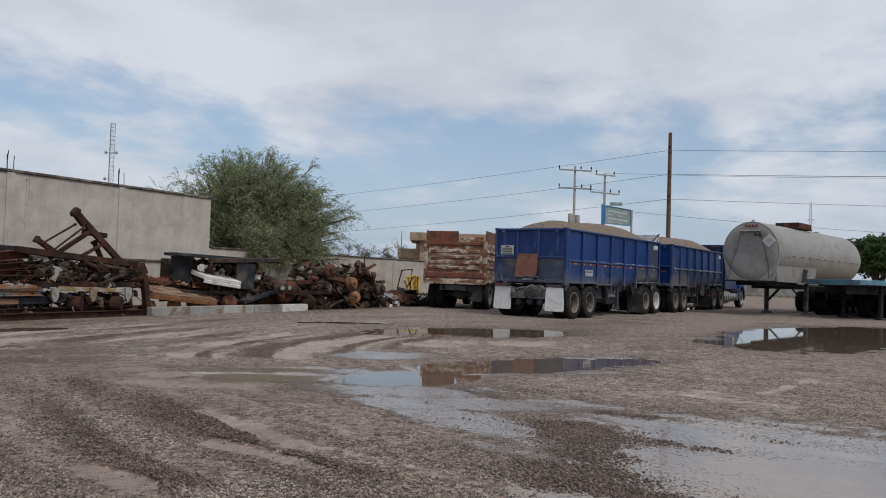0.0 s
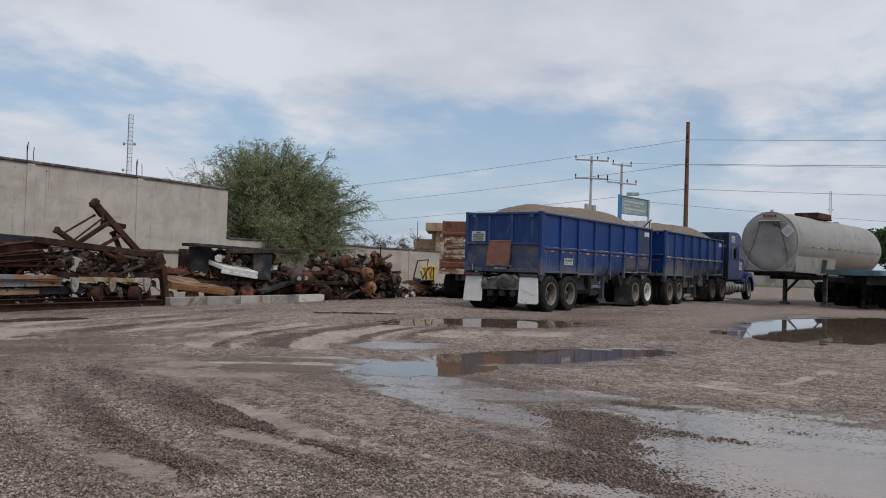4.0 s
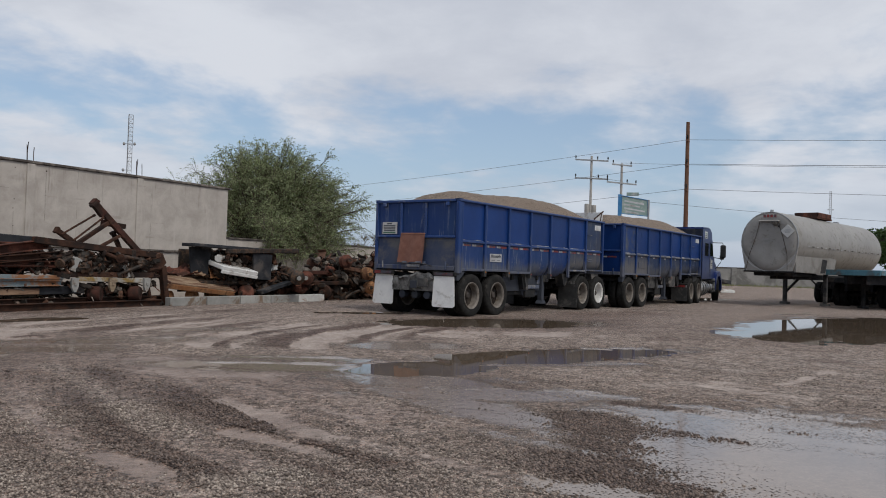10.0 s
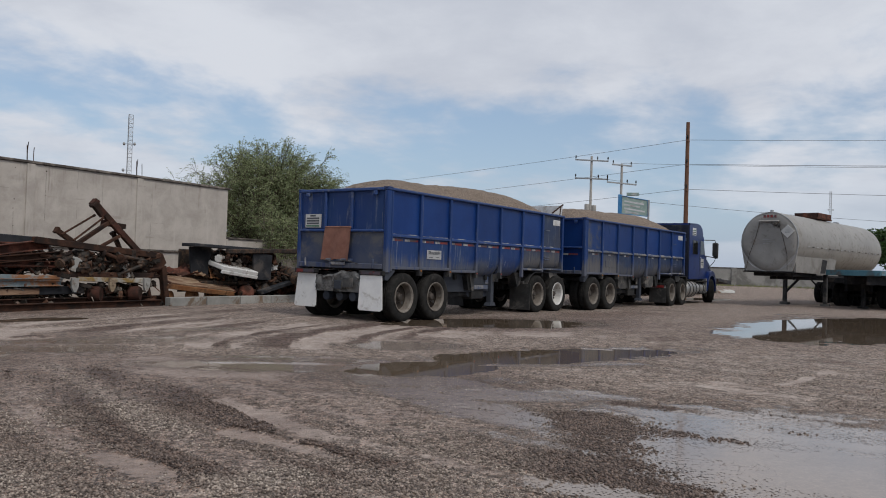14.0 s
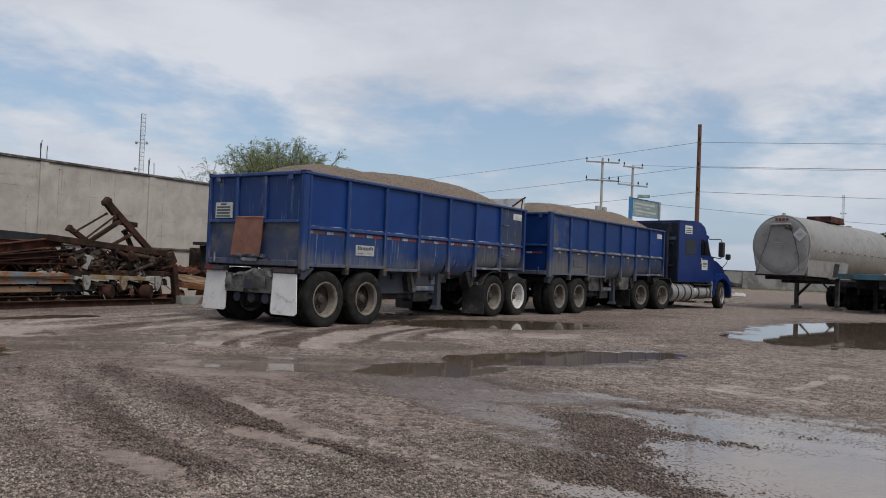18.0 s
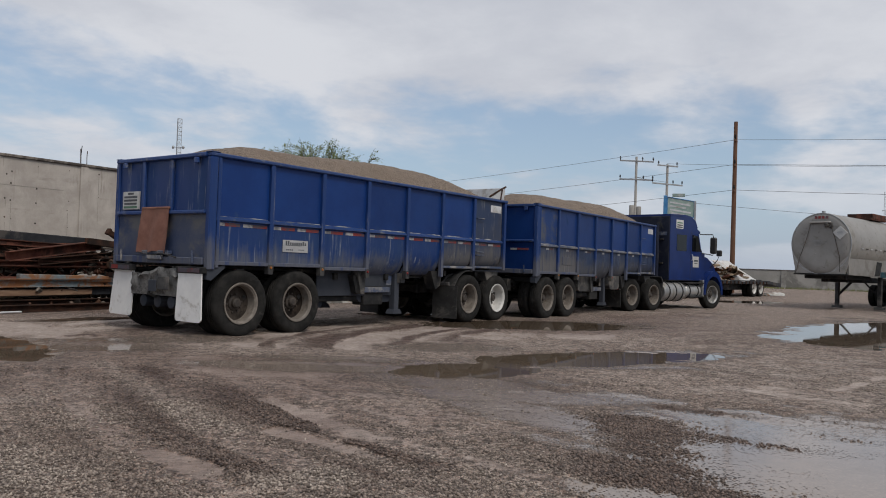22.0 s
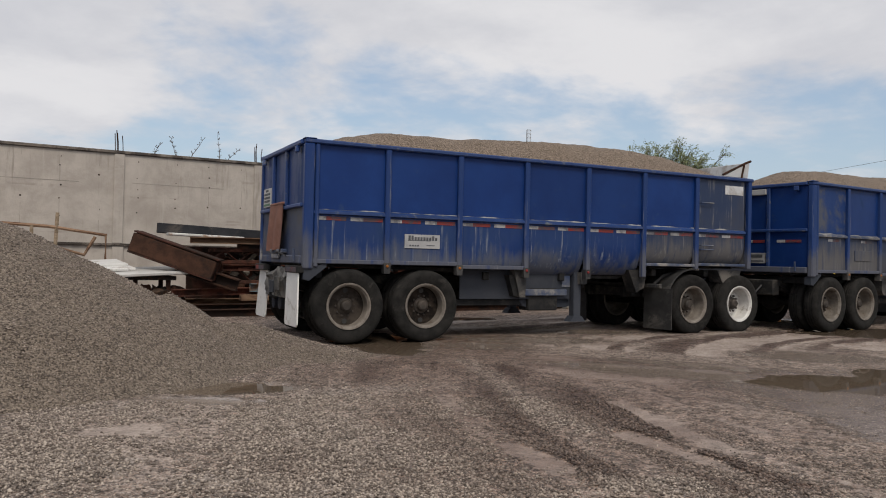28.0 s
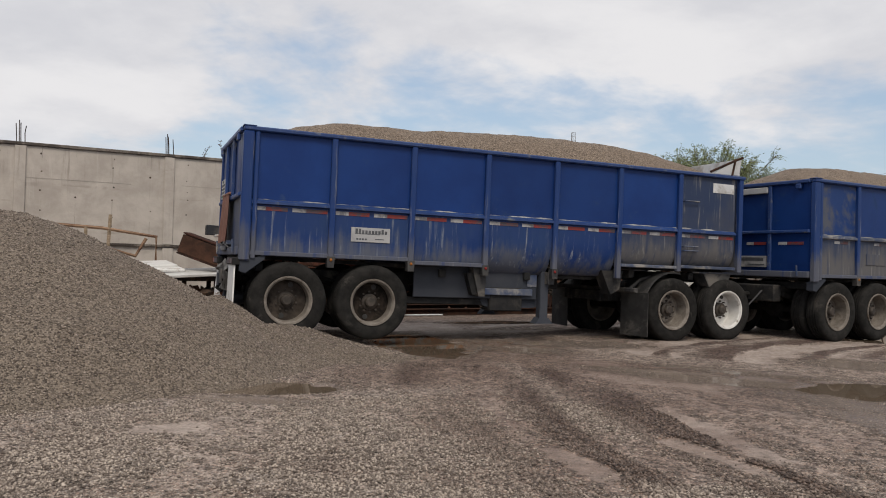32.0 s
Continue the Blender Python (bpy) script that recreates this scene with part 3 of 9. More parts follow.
gx = span((-1600, -200, 350), (-200, -40, 20), (-40, -12, 0.9), (-12, -7.5, 0.16), (-7.5, -5.6, 0.06), (-5.6, 4.6, 0.034), (4.6, 5.6, 0.06), (5.6, 18, 0.2), (18, 60, 1.2), (60, 220, 20), (220, 1620, 350))
gy = span((-1500, -100, 350), (-100, -4, 12), (-4, 2.6, 0.5), (2.6, 7.6, 0.034), (7.6, 10.6, 0.055), (10.6, 18.0, 0.09), (18.0, 26, 0.2), (26, 60, 0.8), (60, 140, 8), (140, 400, 40), (400, 2000, 400))
GX, GY = np.meshgrid(gx, gy)


def value_noise(x, y, seed):
    """Smooth noise between -1 and 1 on a unit grid."""
    rng = np.random.RandomState(seed)
    tab = rng.uniform(-1, 1, (256, 256))
    xi, yi = np.floor(x).astype(int), np.floor(y).astype(int)
    fx, fy = x - xi, y - yi
    fx, fy = fx * fx * (3 - 2 * fx), fy * fy * (3 - 2 * fy)
    g = lambda a, b: tab[a % 256, b % 256]
    return (g(xi, yi) * (1 - fx) + g(xi + 1, yi) * fx) * (1 - fy) + (g(xi, yi + 1) * (1 - fx) + g(xi + 1, yi + 1) * fx) * fy


def ellipse(X, Y, cx, cy, rx, ry, rot):
    c, s = math.cos(radians(rot)), math.sin(radians(rot))
    u, v = ((X - cx) * c + (Y - cy) * s) / rx, (-(X - cx) * s + (Y - cy) * c) / ry
    return np.sqrt(u * u + v * v)


def ground_height(X, Y):
    """Height, standing film, lanes (packed above nought, loose gravel below), dampness and pale ridges of the yard."""
    n1 = value_noise(X * 0.55, Y * 0.55, 1) + 0.5 * value_noise(X * 1.3, Y * 1.3, 2) + 0.35 * value_noise(X * 3.1, Y * 3.1, 3) + 0.25 * value_noise(X * 6.5, Y * 6.5, 4)
    n2 = 0.5 * value_noise(X * 4.3, Y * 4.3, 6) + 0.5 * value_noise(X * 9.7, Y * 9.7, 7)
    # fine streaks that follow the sweep of the wheels through the yard
    turn = np.hypot(X - 6.5, Y - 13.5)
    sweep = np.arctan2(Y - 13.5, X - 6.5)
    streak = value_noise(turn * 4.5, sweep * 5.0, 21) + 0.7 * value_noise(turn * 11.0, sweep * 9.0, 22) + 0.8 * value_noise(turn * 2.1, sweep * 3.0, 23)
    near = np.exp(-np.maximum(0, np.hypot(X, Y) - 25) / 15)
    Z = 0.020 + 0.0075 * n1 * near + 0.003 * n2 * near
    lane = np.zeros_like(X)
    zone = (np.hypot(X, Y) < 22)
    xs, ys = X[zone], Y[zone]
    wob = 0.06 * value_noise(xs * 1.9, ys * 1.9, 41) + 0.035 * value_noise(xs * 7.0, ys * 7.0, 43)
    rag = 1 + 0.40 * n2[zone] + 0.42 * value_noise(xs * 2.3, ys * 2.3, 42)

    def along(rows):
        got = np.zeros_like(xs)
        for p0, pm, p2, wd, amount in rows:
            p1 = (2 * pm[0] - 0.5 * (p0[0] + p2[0]), 2 * pm[1] - 0.5 * (p0[1] + p2[1]))
            d, at = np.full_like(xs, 99.0), np.zeros_like(xs)
            for q in np.linspace(0, 1, 34):
                x = (1 - q) ** 2 * p0[0] + 2 * q * (1 - q) * p1[0] + q * q * p2[0]
                y = (1 - q) ** 2 * p0[1] + 2 * q * (1 - q) * p1[1] + q * q * p2[1]
                dd = np.hypot(xs - x, ys - y)
                at = np.where(dd < d, q, at)
                d = np.minimum(d, dd)
            ends = np.clip(np.minimum(at, 1 - at) / 0.12 + 0.15, 0, 1)
            got = np.maximum(got, amount * np.exp(-np.clip((d + wob) / (wd * rag), 0, 4) ** 3) * ends)
        return got

    smooth_mud, loose_dark = along(LANES + ARCS), along(RUTS + TREADS)
    got = np.where(loose_dark > smooth_mud, -loose_dark, smooth_mud)
    ridge = np.zeros_like(X)
    ridge[zone] = along(RIDGES)
    lane[zone] = np.clip(got, -1.6, 1.2)
    Z = Z + (0.010 * np.minimum(lane, 0) * -1 - 0.008 * np.maximum(lane, 0) + 0.008 * ridge + 0.0025 * streak) * near
    Z = Z + np.random.RandomState(77).uniform(-1, 1, X.shape) * (0.0012 + 0.007 * np.clip(-lane, 0, 1) + 0.005 * ridge + 0.0022 * (lane < 0.2)) * (np.hypot(X, Y) < 9)
    pool = np.full_like(X, -1.0)
    for cx, cy, rx, ry, rot, depth in HOLLOWS:
        d = ellipse(X, Y, cx, cy, rx, ry, rot)
        Z = np.minimum(Z, np.clip(depth * (d * d - 1), -depth, 0.03) + 0.008 * n1 + 0.011 * n2 + 0.004 * streak)
        pool = np.maximum(pool, 1.05 - 0.85 * d)
    for cx, cy, rx, ry, rot, level in POOLS:
        d = ellipse(X, Y, cx, cy, rx, ry, rot)
        pool = np.maximum(pool, level - 0.75 * np.clip(d - 0.45, 0, 6))
    Z = Z + (0.013 - Z) * np.clip((pool - 0.15) / 0.25, 0, 1) * (Z > 0.013)
    pool = pool + 0.18 * n2 + 0.10 * n1 + 0.15 * streak - 0.25 * np.minimum(lane, 0) * -1 + 0.05 * np.maximum(lane, 0)
    damp = np.zeros_like(X)
    for cx, cy, rx, ry, rot, amount in DAMP:
        damp = damp + amount * np.exp(-ellipse(X, Y, cx, cy, rx, ry, rot) ** 3) * np.clip(1 + 0.45 * n1, 0.1, 1.6)
    far = np.clip((np.hypot(X, Y) - 42) / 43, 0, 1)
    Z = Z + 0.5 * far * far * (3 - 2 * far)
    return Z, np.clip(pool, -1, 1.5), np.where(lane > 0, 0.95 * lane, 0.75 * lane) + 0.36 * streak * near, np.clip(damp, -1, 1), ridge


GZ, POOL, LANE, DMP, RIDGE = ground_height(GX, GY)
nx, ny = len(gx), len(gy)
gme = bpy.data.meshes.new("ground")
idx = np.arange(nx * ny).reshape(ny, nx)
quads = np.stack([idx[:-1, :-1], idx[:-1, 1:], idx[1:, 1:], idx[1:, :-1]], -1).reshape(-1, 4)
gme.vertices.add(nx * ny)
gme.vertices.foreach_set("co", np.stack([GX, GY, GZ], -1).ravel())
gme.loops.add(quads.size)
gme.loops.foreach_set("vertex_index", quads.ravel())
gme.polygons.add(len(quads))
gme.polygons.foreach_set("loop_start", np.arange(0, quads.size, 4))
gme.polygons.foreach_set("use_smooth", np.ones(len(quads), bool))
gme.update(calc_edges=True)
for nm, arr in (("pool", POOL), ("lane", LANE), ("damp", DMP), ("ridge", RIDGE)):
    gme.attributes.new(nm, "FLOAT", "POINT").data.foreach_set("value", arr.ravel().astype(np.float32))


def ground_material():
    m = bpy.data.materials.new("wet_gravel_ground")
    m.use_nodes = True
    k = Nodes(m.node_tree)
    pos = k.n("ShaderNodeNewGeometry").outputs["Position"]
    pool, lane, dampa, ridge = [k.n("ShaderNodeAttribute", {"attribute_name": a}).outputs["Fac"] for a in ("pool", "lane", "damp", "ridge")]
    mid = k.noise(pos, 2.2, 8.0, 0.68)
    big = k.noise(pos, 0.4, 6.0, 0.6, 0.6)
    small = k.noise(pos, 16.0, 6.0, 0.7)
    vor = k.n("ShaderNodeTexVoronoi", {"feature": "F1"}, Vector=pos, Scale=46.0)
    vor2 = k.n("ShaderNodeTexVoronoi", {"feature": "F1"}, Vector=pos, Scale=95.0)
    cell = k.n("ShaderNodeSeparateColor", None, Color=vor.outputs["Color"])
    cell2 = k.n("ShaderNodeSeparateColor", None, Color=vor2.outputs["Color"])
    rough = k.math("ADD", k.math("MULTIPLY", k.math("SUBTRACT", mid, 0.5), 1.0), k.math("MULTIPLY", k.math("SUBTRACT", small, 0.5), 1.4))
    packed = k.ramp(k.math("ADD", lane, rough), 0.22, 0.70)
    loose = k.ramp(k.math("ADD", k.math("MULTIPLY", lane, -1.0), rough), 0.05, 0.85)
    # fine earth between stones of two sizes
    earth = k.mix(k.ramp(mid, 0.3, 0.7), (0.262, 0.188, 0.150), (0.405, 0.308, 0.253))
    grit = k.mix(k.math("POWER", cell.outputs[1], 1.5), (0.120, 0.092, 0.080), (0.57, 0.490, 0.430))
    grit2 = k.mix(k.math("POWER", cell2.outputs[1], 1.5), (0.120, 0.092, 0.080), (0.55, 0.470, 0.410))
    some = k.ramp(k.math("ADD", cell2.outputs[0], k.math("MULTIPLY", k.math("SUBTRACT", mid, 0.5), 1.2)), 0.25, 0.55)
    col = k.mix(k.math("MULTIPLY", some, k.math("SUBTRACT", 0.95, k.math("MULTIPLY", packed, 0.55))), earth, grit2)
    body = k.ramp(vor.outputs["Distance"], 0.30, 0.52, 1.0, 0.0)
    more = k.math("SUBTRACT", k.math("ADD", k.math("MULTIPLY", big, 0.9), k.math("MULTIPLY", loose, 0.45)), k.math("MULTIPLY", packed, 0.55))
    pick = k.ramp(k.math("ADD", cell.outputs[0], k.math("SUBTRACT", more, 0.55)), 0.15, 0.45)
    stone = k.math("MULTIPLY", pick, body)
    col = k.mix(stone, col, grit)
    tan = k.mix(k.ramp(mid, 0.35, 0.65), (0.300, 0.248, 0.218), (0.395, 0.335, 0.298))
    dryf = k.math("MAXIMUM", packed, k.math("MULTIPLY", k.math("MAXIMUM", k.math("MULTIPLY", dampa, -1.0), 0.0), k.ramp(mid, 0.38, 0.6)))
    col = k.mix(k.math("MULTIPLY", dryf, 0.80), col, tan)
    col = k.mix(k.math("MULTIPLY", k.ramp(k.math("ADD", ridge, rough), 0.2, 0.8), 0.6), col, k.mix(k.math("POWER", cell.outputs[1], 1.2), (0.20, 0.165, 0.145), (0.60, 0.53, 0.475)))
    col = k.mix(k.math("MULTIPLY", loose, 0.85), col, k.mix(1.0, col, (0.40, 0.315, 0.298), "MULTIPLY"))
    # Clump tone also paints small shadows between lumps of gravel into the colour.
    clump_shade = k.ramp(k.math("ADD", k.math("MULTIPLY", k.noise(pos, 27.0, 4.0, 0.75), 0.6), k.math("MULTIPLY", k.noise(pos, 8.0, 4.0, 0.7), 0.4)), 0.40, 0.60, 0.40, 1.55)
    clump_shade = k.math("ADD", k.math("MULTIPLY", clump_shade, k.math("SUBTRACT", 1.0, k.math("MULTIPLY", packed, 0.6))), k.math("MULTIPLY", packed, 0.6))
    col = k.mix(1.0, col, k.n("ShaderNodeCombineColor", None, Red=clump_shade, Green=clump_shade, Blue=clump_shade), "MULTIPLY")
    patch = k.ramp(k.noise(pos, 0.55, 6.0, 0.65, 0.8), 0.48, 0.66)
    dampf = k.math("ADD", k.math("MAXIMUM", dampa, 0.0), k.math("MULTIPLY", patch, 0.35))
    dampf = k.ramp(k.math("ADD", dampf, k.math("MULTIPLY", k.math("SUBTRACT", mid, 0.5), 1.1)), 0.2, 1.0)
    col = k.mix(k.math("MULTIPLY", dampf, 0.75), col, k.mix(1.0, col, (0.64, 0.55, 0.505), "MULTIPLY"))
    # height of the stones against the level of the water film
    top = k.math("ADD", k.math("MULTIPLY", stone, 0.55), k.math("ADD", k.math("MULTIPLY", small, 0.55), k.math("MULTIPLY", vor2.outputs["Distance"], -0.30)))
    over = k.math("SUBTRACT", pool, top)
    film = k.ramp(over, 0.0, 0.10)
    shore = k.ramp(over, -0.30, 0.0)
    col = k.mix(k.math("MULTIPLY", shore, 0.7), col, k.mix(1.0, col, (0.48, 0.43, 0.40), "MULTIPLY"))
    col = k.mix(k.math("MULTIPLY", film, 0.8), col, k.mix(mid, (0.20, 0.162, 0.136), (0.29, 0.240, 0.205)))
    rg = k.math("SUBTRACT", 0.92, k.math("ADD", k.math("MULTIPLY", dampf, 0.40), k.math("ADD", k.math("MULTIPLY", loose, 0.12), k.math("MULTIPLY", packed, 0.18))))
    rg = k.math("MULTIPLY", rg, k.math("SUBTRACT", 1.0, k.math("MULTIPLY", film, 0.80)))
    hg = k.math("MULTIPLY", k.math("ADD", top, k.math("MULTIPLY", k.math("MULTIPLY", loose, stone), 0.5)), k.math("SUBTRACT", 1.0, k.math("MULTIPLY", packed, 0.5)))
    hg = k.math("MULTIPLY", hg, k.math("SUBTRACT", 1.0, film))
    bp = k.n("ShaderNodeBump", None, Height=hg)
    bp.inputs["Strength"].default_value, bp.inputs["Distance"].default_value = 1.0, 0.05
    bs = k.n("ShaderNodeBsdfPrincipled", None, Base_Color=col, Roughness=rg, Normal=bp)
    bs.inputs["IOR"].default_value = 1.38
    k.n("ShaderNodeOutputMaterial", None, Surface=bs)
    return m


gme.materials.append(ground_material())
ground = tagged(new("ground", gme), "rutted wet gravel yard with wheel tracks and rain puddles", "ground", kind="structure")


def water_material():
    m = bpy.data.materials.new("muddy_rainwater")
    m.use_nodes = True
    k = Nodes(m.node_tree)
    pos = k.n("ShaderNodeNewGeometry").outputs["Position"]
    col = k.mix(k.noise(pos, 0.8, 4.0), (0.095, 0.070, 0.050), (0.14, 0.108, 0.080))
    bp = k.n("ShaderNodeBump", None, Height=k.noise(pos, 9.0, 3.0))
    bp.inputs["Strength"].default_value, bp.inputs["Distance"].default_value = 0.012, 0.01
    bs = k.n("ShaderNodeBsdfPrincipled", None, Base_Color=col, Roughness=0.025, Normal=bp)
    bs.inputs["IOR"].default_value = 1.33
    k.n("ShaderNodeOutputMaterial", None, Surface=bs)
    return m


WATER = water_material()
for i, (cx, cy, rx, ry, rot, depth) in enumerate(HOLLOWS):
    ring = [(rx * 1.7 * math.cos(a), ry * 1.7 * math.sin(a)) for a in [2 * math.pi * i / 40 for i in range(40)]]
    far = min(1.0, max(0.0, (math.hypot(cx, cy) - 42) / 43))
    sheet = Mesh().add([(x, y, 0) for x, y in ring], [tuple(range(40))])
    solid("puddle", sheet, WATER, "shallow brown rain puddle mirroring the sky", "puddle", pose(cx, cy, 0.0005 + 0.0006 * i + 0.5 * far * far * (3 - 2 * far), 0, 0, rot), "puddles in the yard", "structure")

# loose stones on the near ground
OCTA = np.array([(1, 0, 0), (-1, 0, 0), (0, 1, 0), (0, -1, 0), (0, 0, 1), (0, 0, -1)], float)
FACES = np.array([(0, 2, 4), (2, 1, 4), (1, 3, 4), (3, 0, 4), (2, 0, 5), (1, 2, 5), (3, 1, 5), (0, 3, 5)])


def stone_mesh(name, x, y, z, r, rng):
    """Small uneven eight-sided stones, one at each place."""
    n = len(x)
    turn, q, tall = rng.uniform(0, 6.28, n), rng.uniform(0.6, 1.1, n), rng.uniform(0.5, 0.8, n)
    v = np.repeat(OCTA[None], n, 0) * rng.uniform(0.75, 1.2, (n, 6, 1))
    vx, vy = v[:, :, 0] * r[:, None], v[:, :, 1] * (r * q)[:, None]
    c, s = np.cos(turn)[:, None], np.sin(turn)[:, None]
    co = np.stack([x[:, None] + c * vx - s * vy, y[:, None] + s * vx + c * vy, z[:, None] + r[:, None] * (0.2 + tall[:, None] * v[:, :, 2])], -1)
    tri = (FACES[None] + 6 * np.arange(n)[:, None, None]).reshape(-1)
    me = bpy.data.meshes.new(name)
    me.vertices.add(n * 6)
    me.vertices.foreach_set("co", co.ravel())
    me.loops.add(len(tri))
    me.loops.foreach_set("vertex_index", tri)
    me.polygons.add(n * 8)
    me.polygons.foreach_set("loop_start", np.arange(0, n * 24, 3))
    me.update(calc_edges=True)
    return me


rng = np.random.RandomState(5)
rad = np.concatenate([2.8 + 8.6 * rng.uniform(0, 1, 190000) ** 1.05, 2.7 + 4.0 * rng.uniform(0, 1, 230000) ** 0.8])
N = len(rad)
ang = radians(90) + np.radians(rng.uniform(-36, 68, N))
sx, sy = rad * np.cos(ang), rad * np.sin(ang)
sz, spool, slane, sdamp, sridge = ground_height(sx, sy)
stony = np.exp(-((sx + 4.2) / 2.6) ** 2 - ((sy - 3.4) / 1.7) ** 2)
chance = 0.26 + 0.24 * value_noise(sx * 0.5, sy * 0.5, 9) + 0.2 * value_noise(sx * 1.7, sy * 1.7, 11) - 0.95 * np.maximum(slane, 0) + 0.45 * np.maximum(-slane, 0) + 0.5 * sridge - 0.75 * np.maximum(spool, 0) + 0.35 * stony
keep = (rng.uniform(0, 1, N) < np.clip(chance, 0.02, 0.9)) & (sz > 0.003) & (spool < 0.5)
sx, sy, sz, slane, sdamp, sridge = sx[keep], sy[keep], sz[keep], slane[keep], sdamp[keep], sridge[keep]
sme = stone_mesh("gravel", sx, sy, sz, (0.004 + 0.0105 * rng.uniform(0, 1, len(sx)) ** 1.8) * (1 + 0.25 * np.clip(-slane, 0, 1)), rng)
soak = np.clip(-0.85 * slane + 0.5 * sdamp - 0.8 * sridge + 0.14, 0, 1)
sme.attributes.new("soak", "FLOAT", "POINT").data.foreach_set("value", np.repeat(soak, 6).astype(np.float32))
STONE = bpy.data.materials.new("loose_stone")
STONE.use_nodes = True
k = Nodes(STONE.node_tree)
isl = k.n("ShaderNodeNewGeometry").outputs["Random Per Island"]
soaked = k.n("ShaderNodeAttribute", {"attribute_name": "soak"}).outputs["Fac"]
scol = k.mix(k.math("POWER", isl, 1.4), (0.098, 0.076, 0.064), (0.475, 0.405, 0.345))
scol = k.mix(soaked, scol, k.mix(1.0, scol, (0.40, 0.335, 0.315), "MULTIPLY"))
k.n("ShaderNodeOutputMaterial", None, Surface=k.n("ShaderNodeBsdfPrincipled", None, Base_Color=scol, Roughness=k.ramp(soaked, 0.0, 1.0, 0.85, 0.55)))
sme.materials.append(STONE)
tagged(new("gravel", sme), "loose crushed stones scattered over the wet ground", "gravel", kind="stuff")

# ---- boundary wall: a tall stretch, then a low one in the same line ----
WALL_END, WALL_TURN = (-7.54, 25.09), math.degrees(math.atan2(-0.872, -0.49))
WALL_AT = pose(WALL_END[0], WALL_END[1], 0, 0, 0, WALL_TURN)  # x runs along the wall towards the pile, y towards the yard
TALL = 3.45
POSTS = [3.4, 6.66, 8.9, 12.16, 15.38, 18.42, 21.6, 24.8]
wall = solid("wall_west", Mesh().box(0, 30, -0.2, 0.0, -0.1, TALL, 0.01).box(0, 30, 0.0, 0.07, -0.1, 1.38, 0.01), CONCRETE, "tall weathered grey concrete boundary wall with dark drip stains", "wall", WALL_AT, kind="structure")
part("coping", Mesh().box(-0.05, 30, -0.24, 0.05, TALL, TALL + 0.07, 0.012), CONCRETE_CAP, wall, "dark stained coping")
part("ledge", Mesh().box(0, 30, 0.07, 0.13, 1.36, 1.42, 0.008), CONCRETE_CAP, wall)
for s in POSTS:
    part("pilaster", Mesh().box(s - 0.12, s + 0.12, 0.072, 0.11, -0.1, 1.355, 0.01).box(s - 0.11, s + 0.11, 0.002, 0.035, 1.425, TALL - 0.003, 0.01), CONCRETE, wall)
    for dx, dy, hh in ((-0.08, -0.03, 0.42), (0.0, -0.17, 0.5), (0.08, -0.05, 0.46), (0.03, -0.12, 0.55)):
        part("rebar", Mesh().tube([(s + dx, dy, TALL), (s + dx + 0.01, dy, TALL + hh * 0.6), (s + dx + random.uniform(-0.03, 0.03), dy, TALL + hh)], 0.010, 5), RUST_DARK, wall)
seam_r = random.Random(8)
for post in POSTS:
    for s in (post - 0.42, post + 0.40, post + 1.2, post + 1.95):
        z = TALL - 0.02
        while z > 1.5:
            ln = seam_r.uniform(0.1, 0.5)
            if seam_r.random() < 0.5:
                part("formwork_seam", Mesh().box(s, s + seam_r.uniform(0.005, 0.014), 0.001, 0.004, max(1.43, z - ln), z), STAIN, wall)
            z -= ln + 0.02
        z = 3.3
        while z > 1.5 and post > 6:
            if seam_r.random() < 0.7:
                part("tie_hole", Mesh().lathe([(0.0, -0.001), (seam_r.uniform(0.010, 0.024), -0.001), (0.01, 0.004), (0.0, 0.004)], 8), GREASY, wall, at=pose(s + seam_r.uniform(-0.02, 0.03), 0.001, z))
            z -= seam_r.uniform(0.15, 0.55)
for a, b, z in ((7.2, 9.1, 2.78), (13.0, 15.1, 2.8), (16.2, 18.4, 2.76), (9.9, 11.2, 2.1), (19.0, 21.0, 2.2)):
    part("formwork_seam", Mesh().box(a, b, 0.001, 0.004, z, z + 0.012), STAIN, wall)
low = solid("wall_north", Mesh().box(-48, -0.003, -0.18, 0.0, -0.1, 1.86, 0.01), CONCRETE, "low weathered concrete wall with a dark coping", "wall", WALL_AT, kind="structure")
part("coping", Mesh().box(-48, -0.06, -0.22, 0.04, 1.86, 1.92, 0.01), CONCRETE_CAP, low, "dark stained coping")
for s in range(3, 48, 4):
    part("pilaster", Mesh().box(-s - 0.1, -s + 0.1, 0.002, 0.03, 0, 1.855, 0.008), CONCRETE, low)
GREY_BLOCK = surface("grey_block", (0.25, 0.245, 0.23), (0.33, 0.32, 0.305), 0.7, 0.95, dirt=(0.17, 0.165, 0.155), dirt_amount=0.35, dirt_scale=0.5)
far_wall = solid("wall_far", Mesh().box(-30, 70, 0, 0.2, -0.6, 1.5, 0.02), GREY_BLOCK, "long grey block wall across the far side of the yard", "wall", pose(21.4, 66.6, 0.34, 0, 0, -12), kind="structure")
part("coping", Mesh().box(-30, 70, -0.04, 0.24, 1.5, 1.56), CONCRETE_CAP, far_wall)
for s in range(-28, 70, 5):
    part("pilaster", Mesh().box(s - 0.2, s + 0.2, -0.06, -0.003, -0.5, 1.49), GREY_BLOCK, far_wall)


# ---- the road train: two dump trailers, a converter dolly and a tractor ----
# vehicle space: x ahead, y to its left, z up, ground at 0
WHEEL_R = 0.52


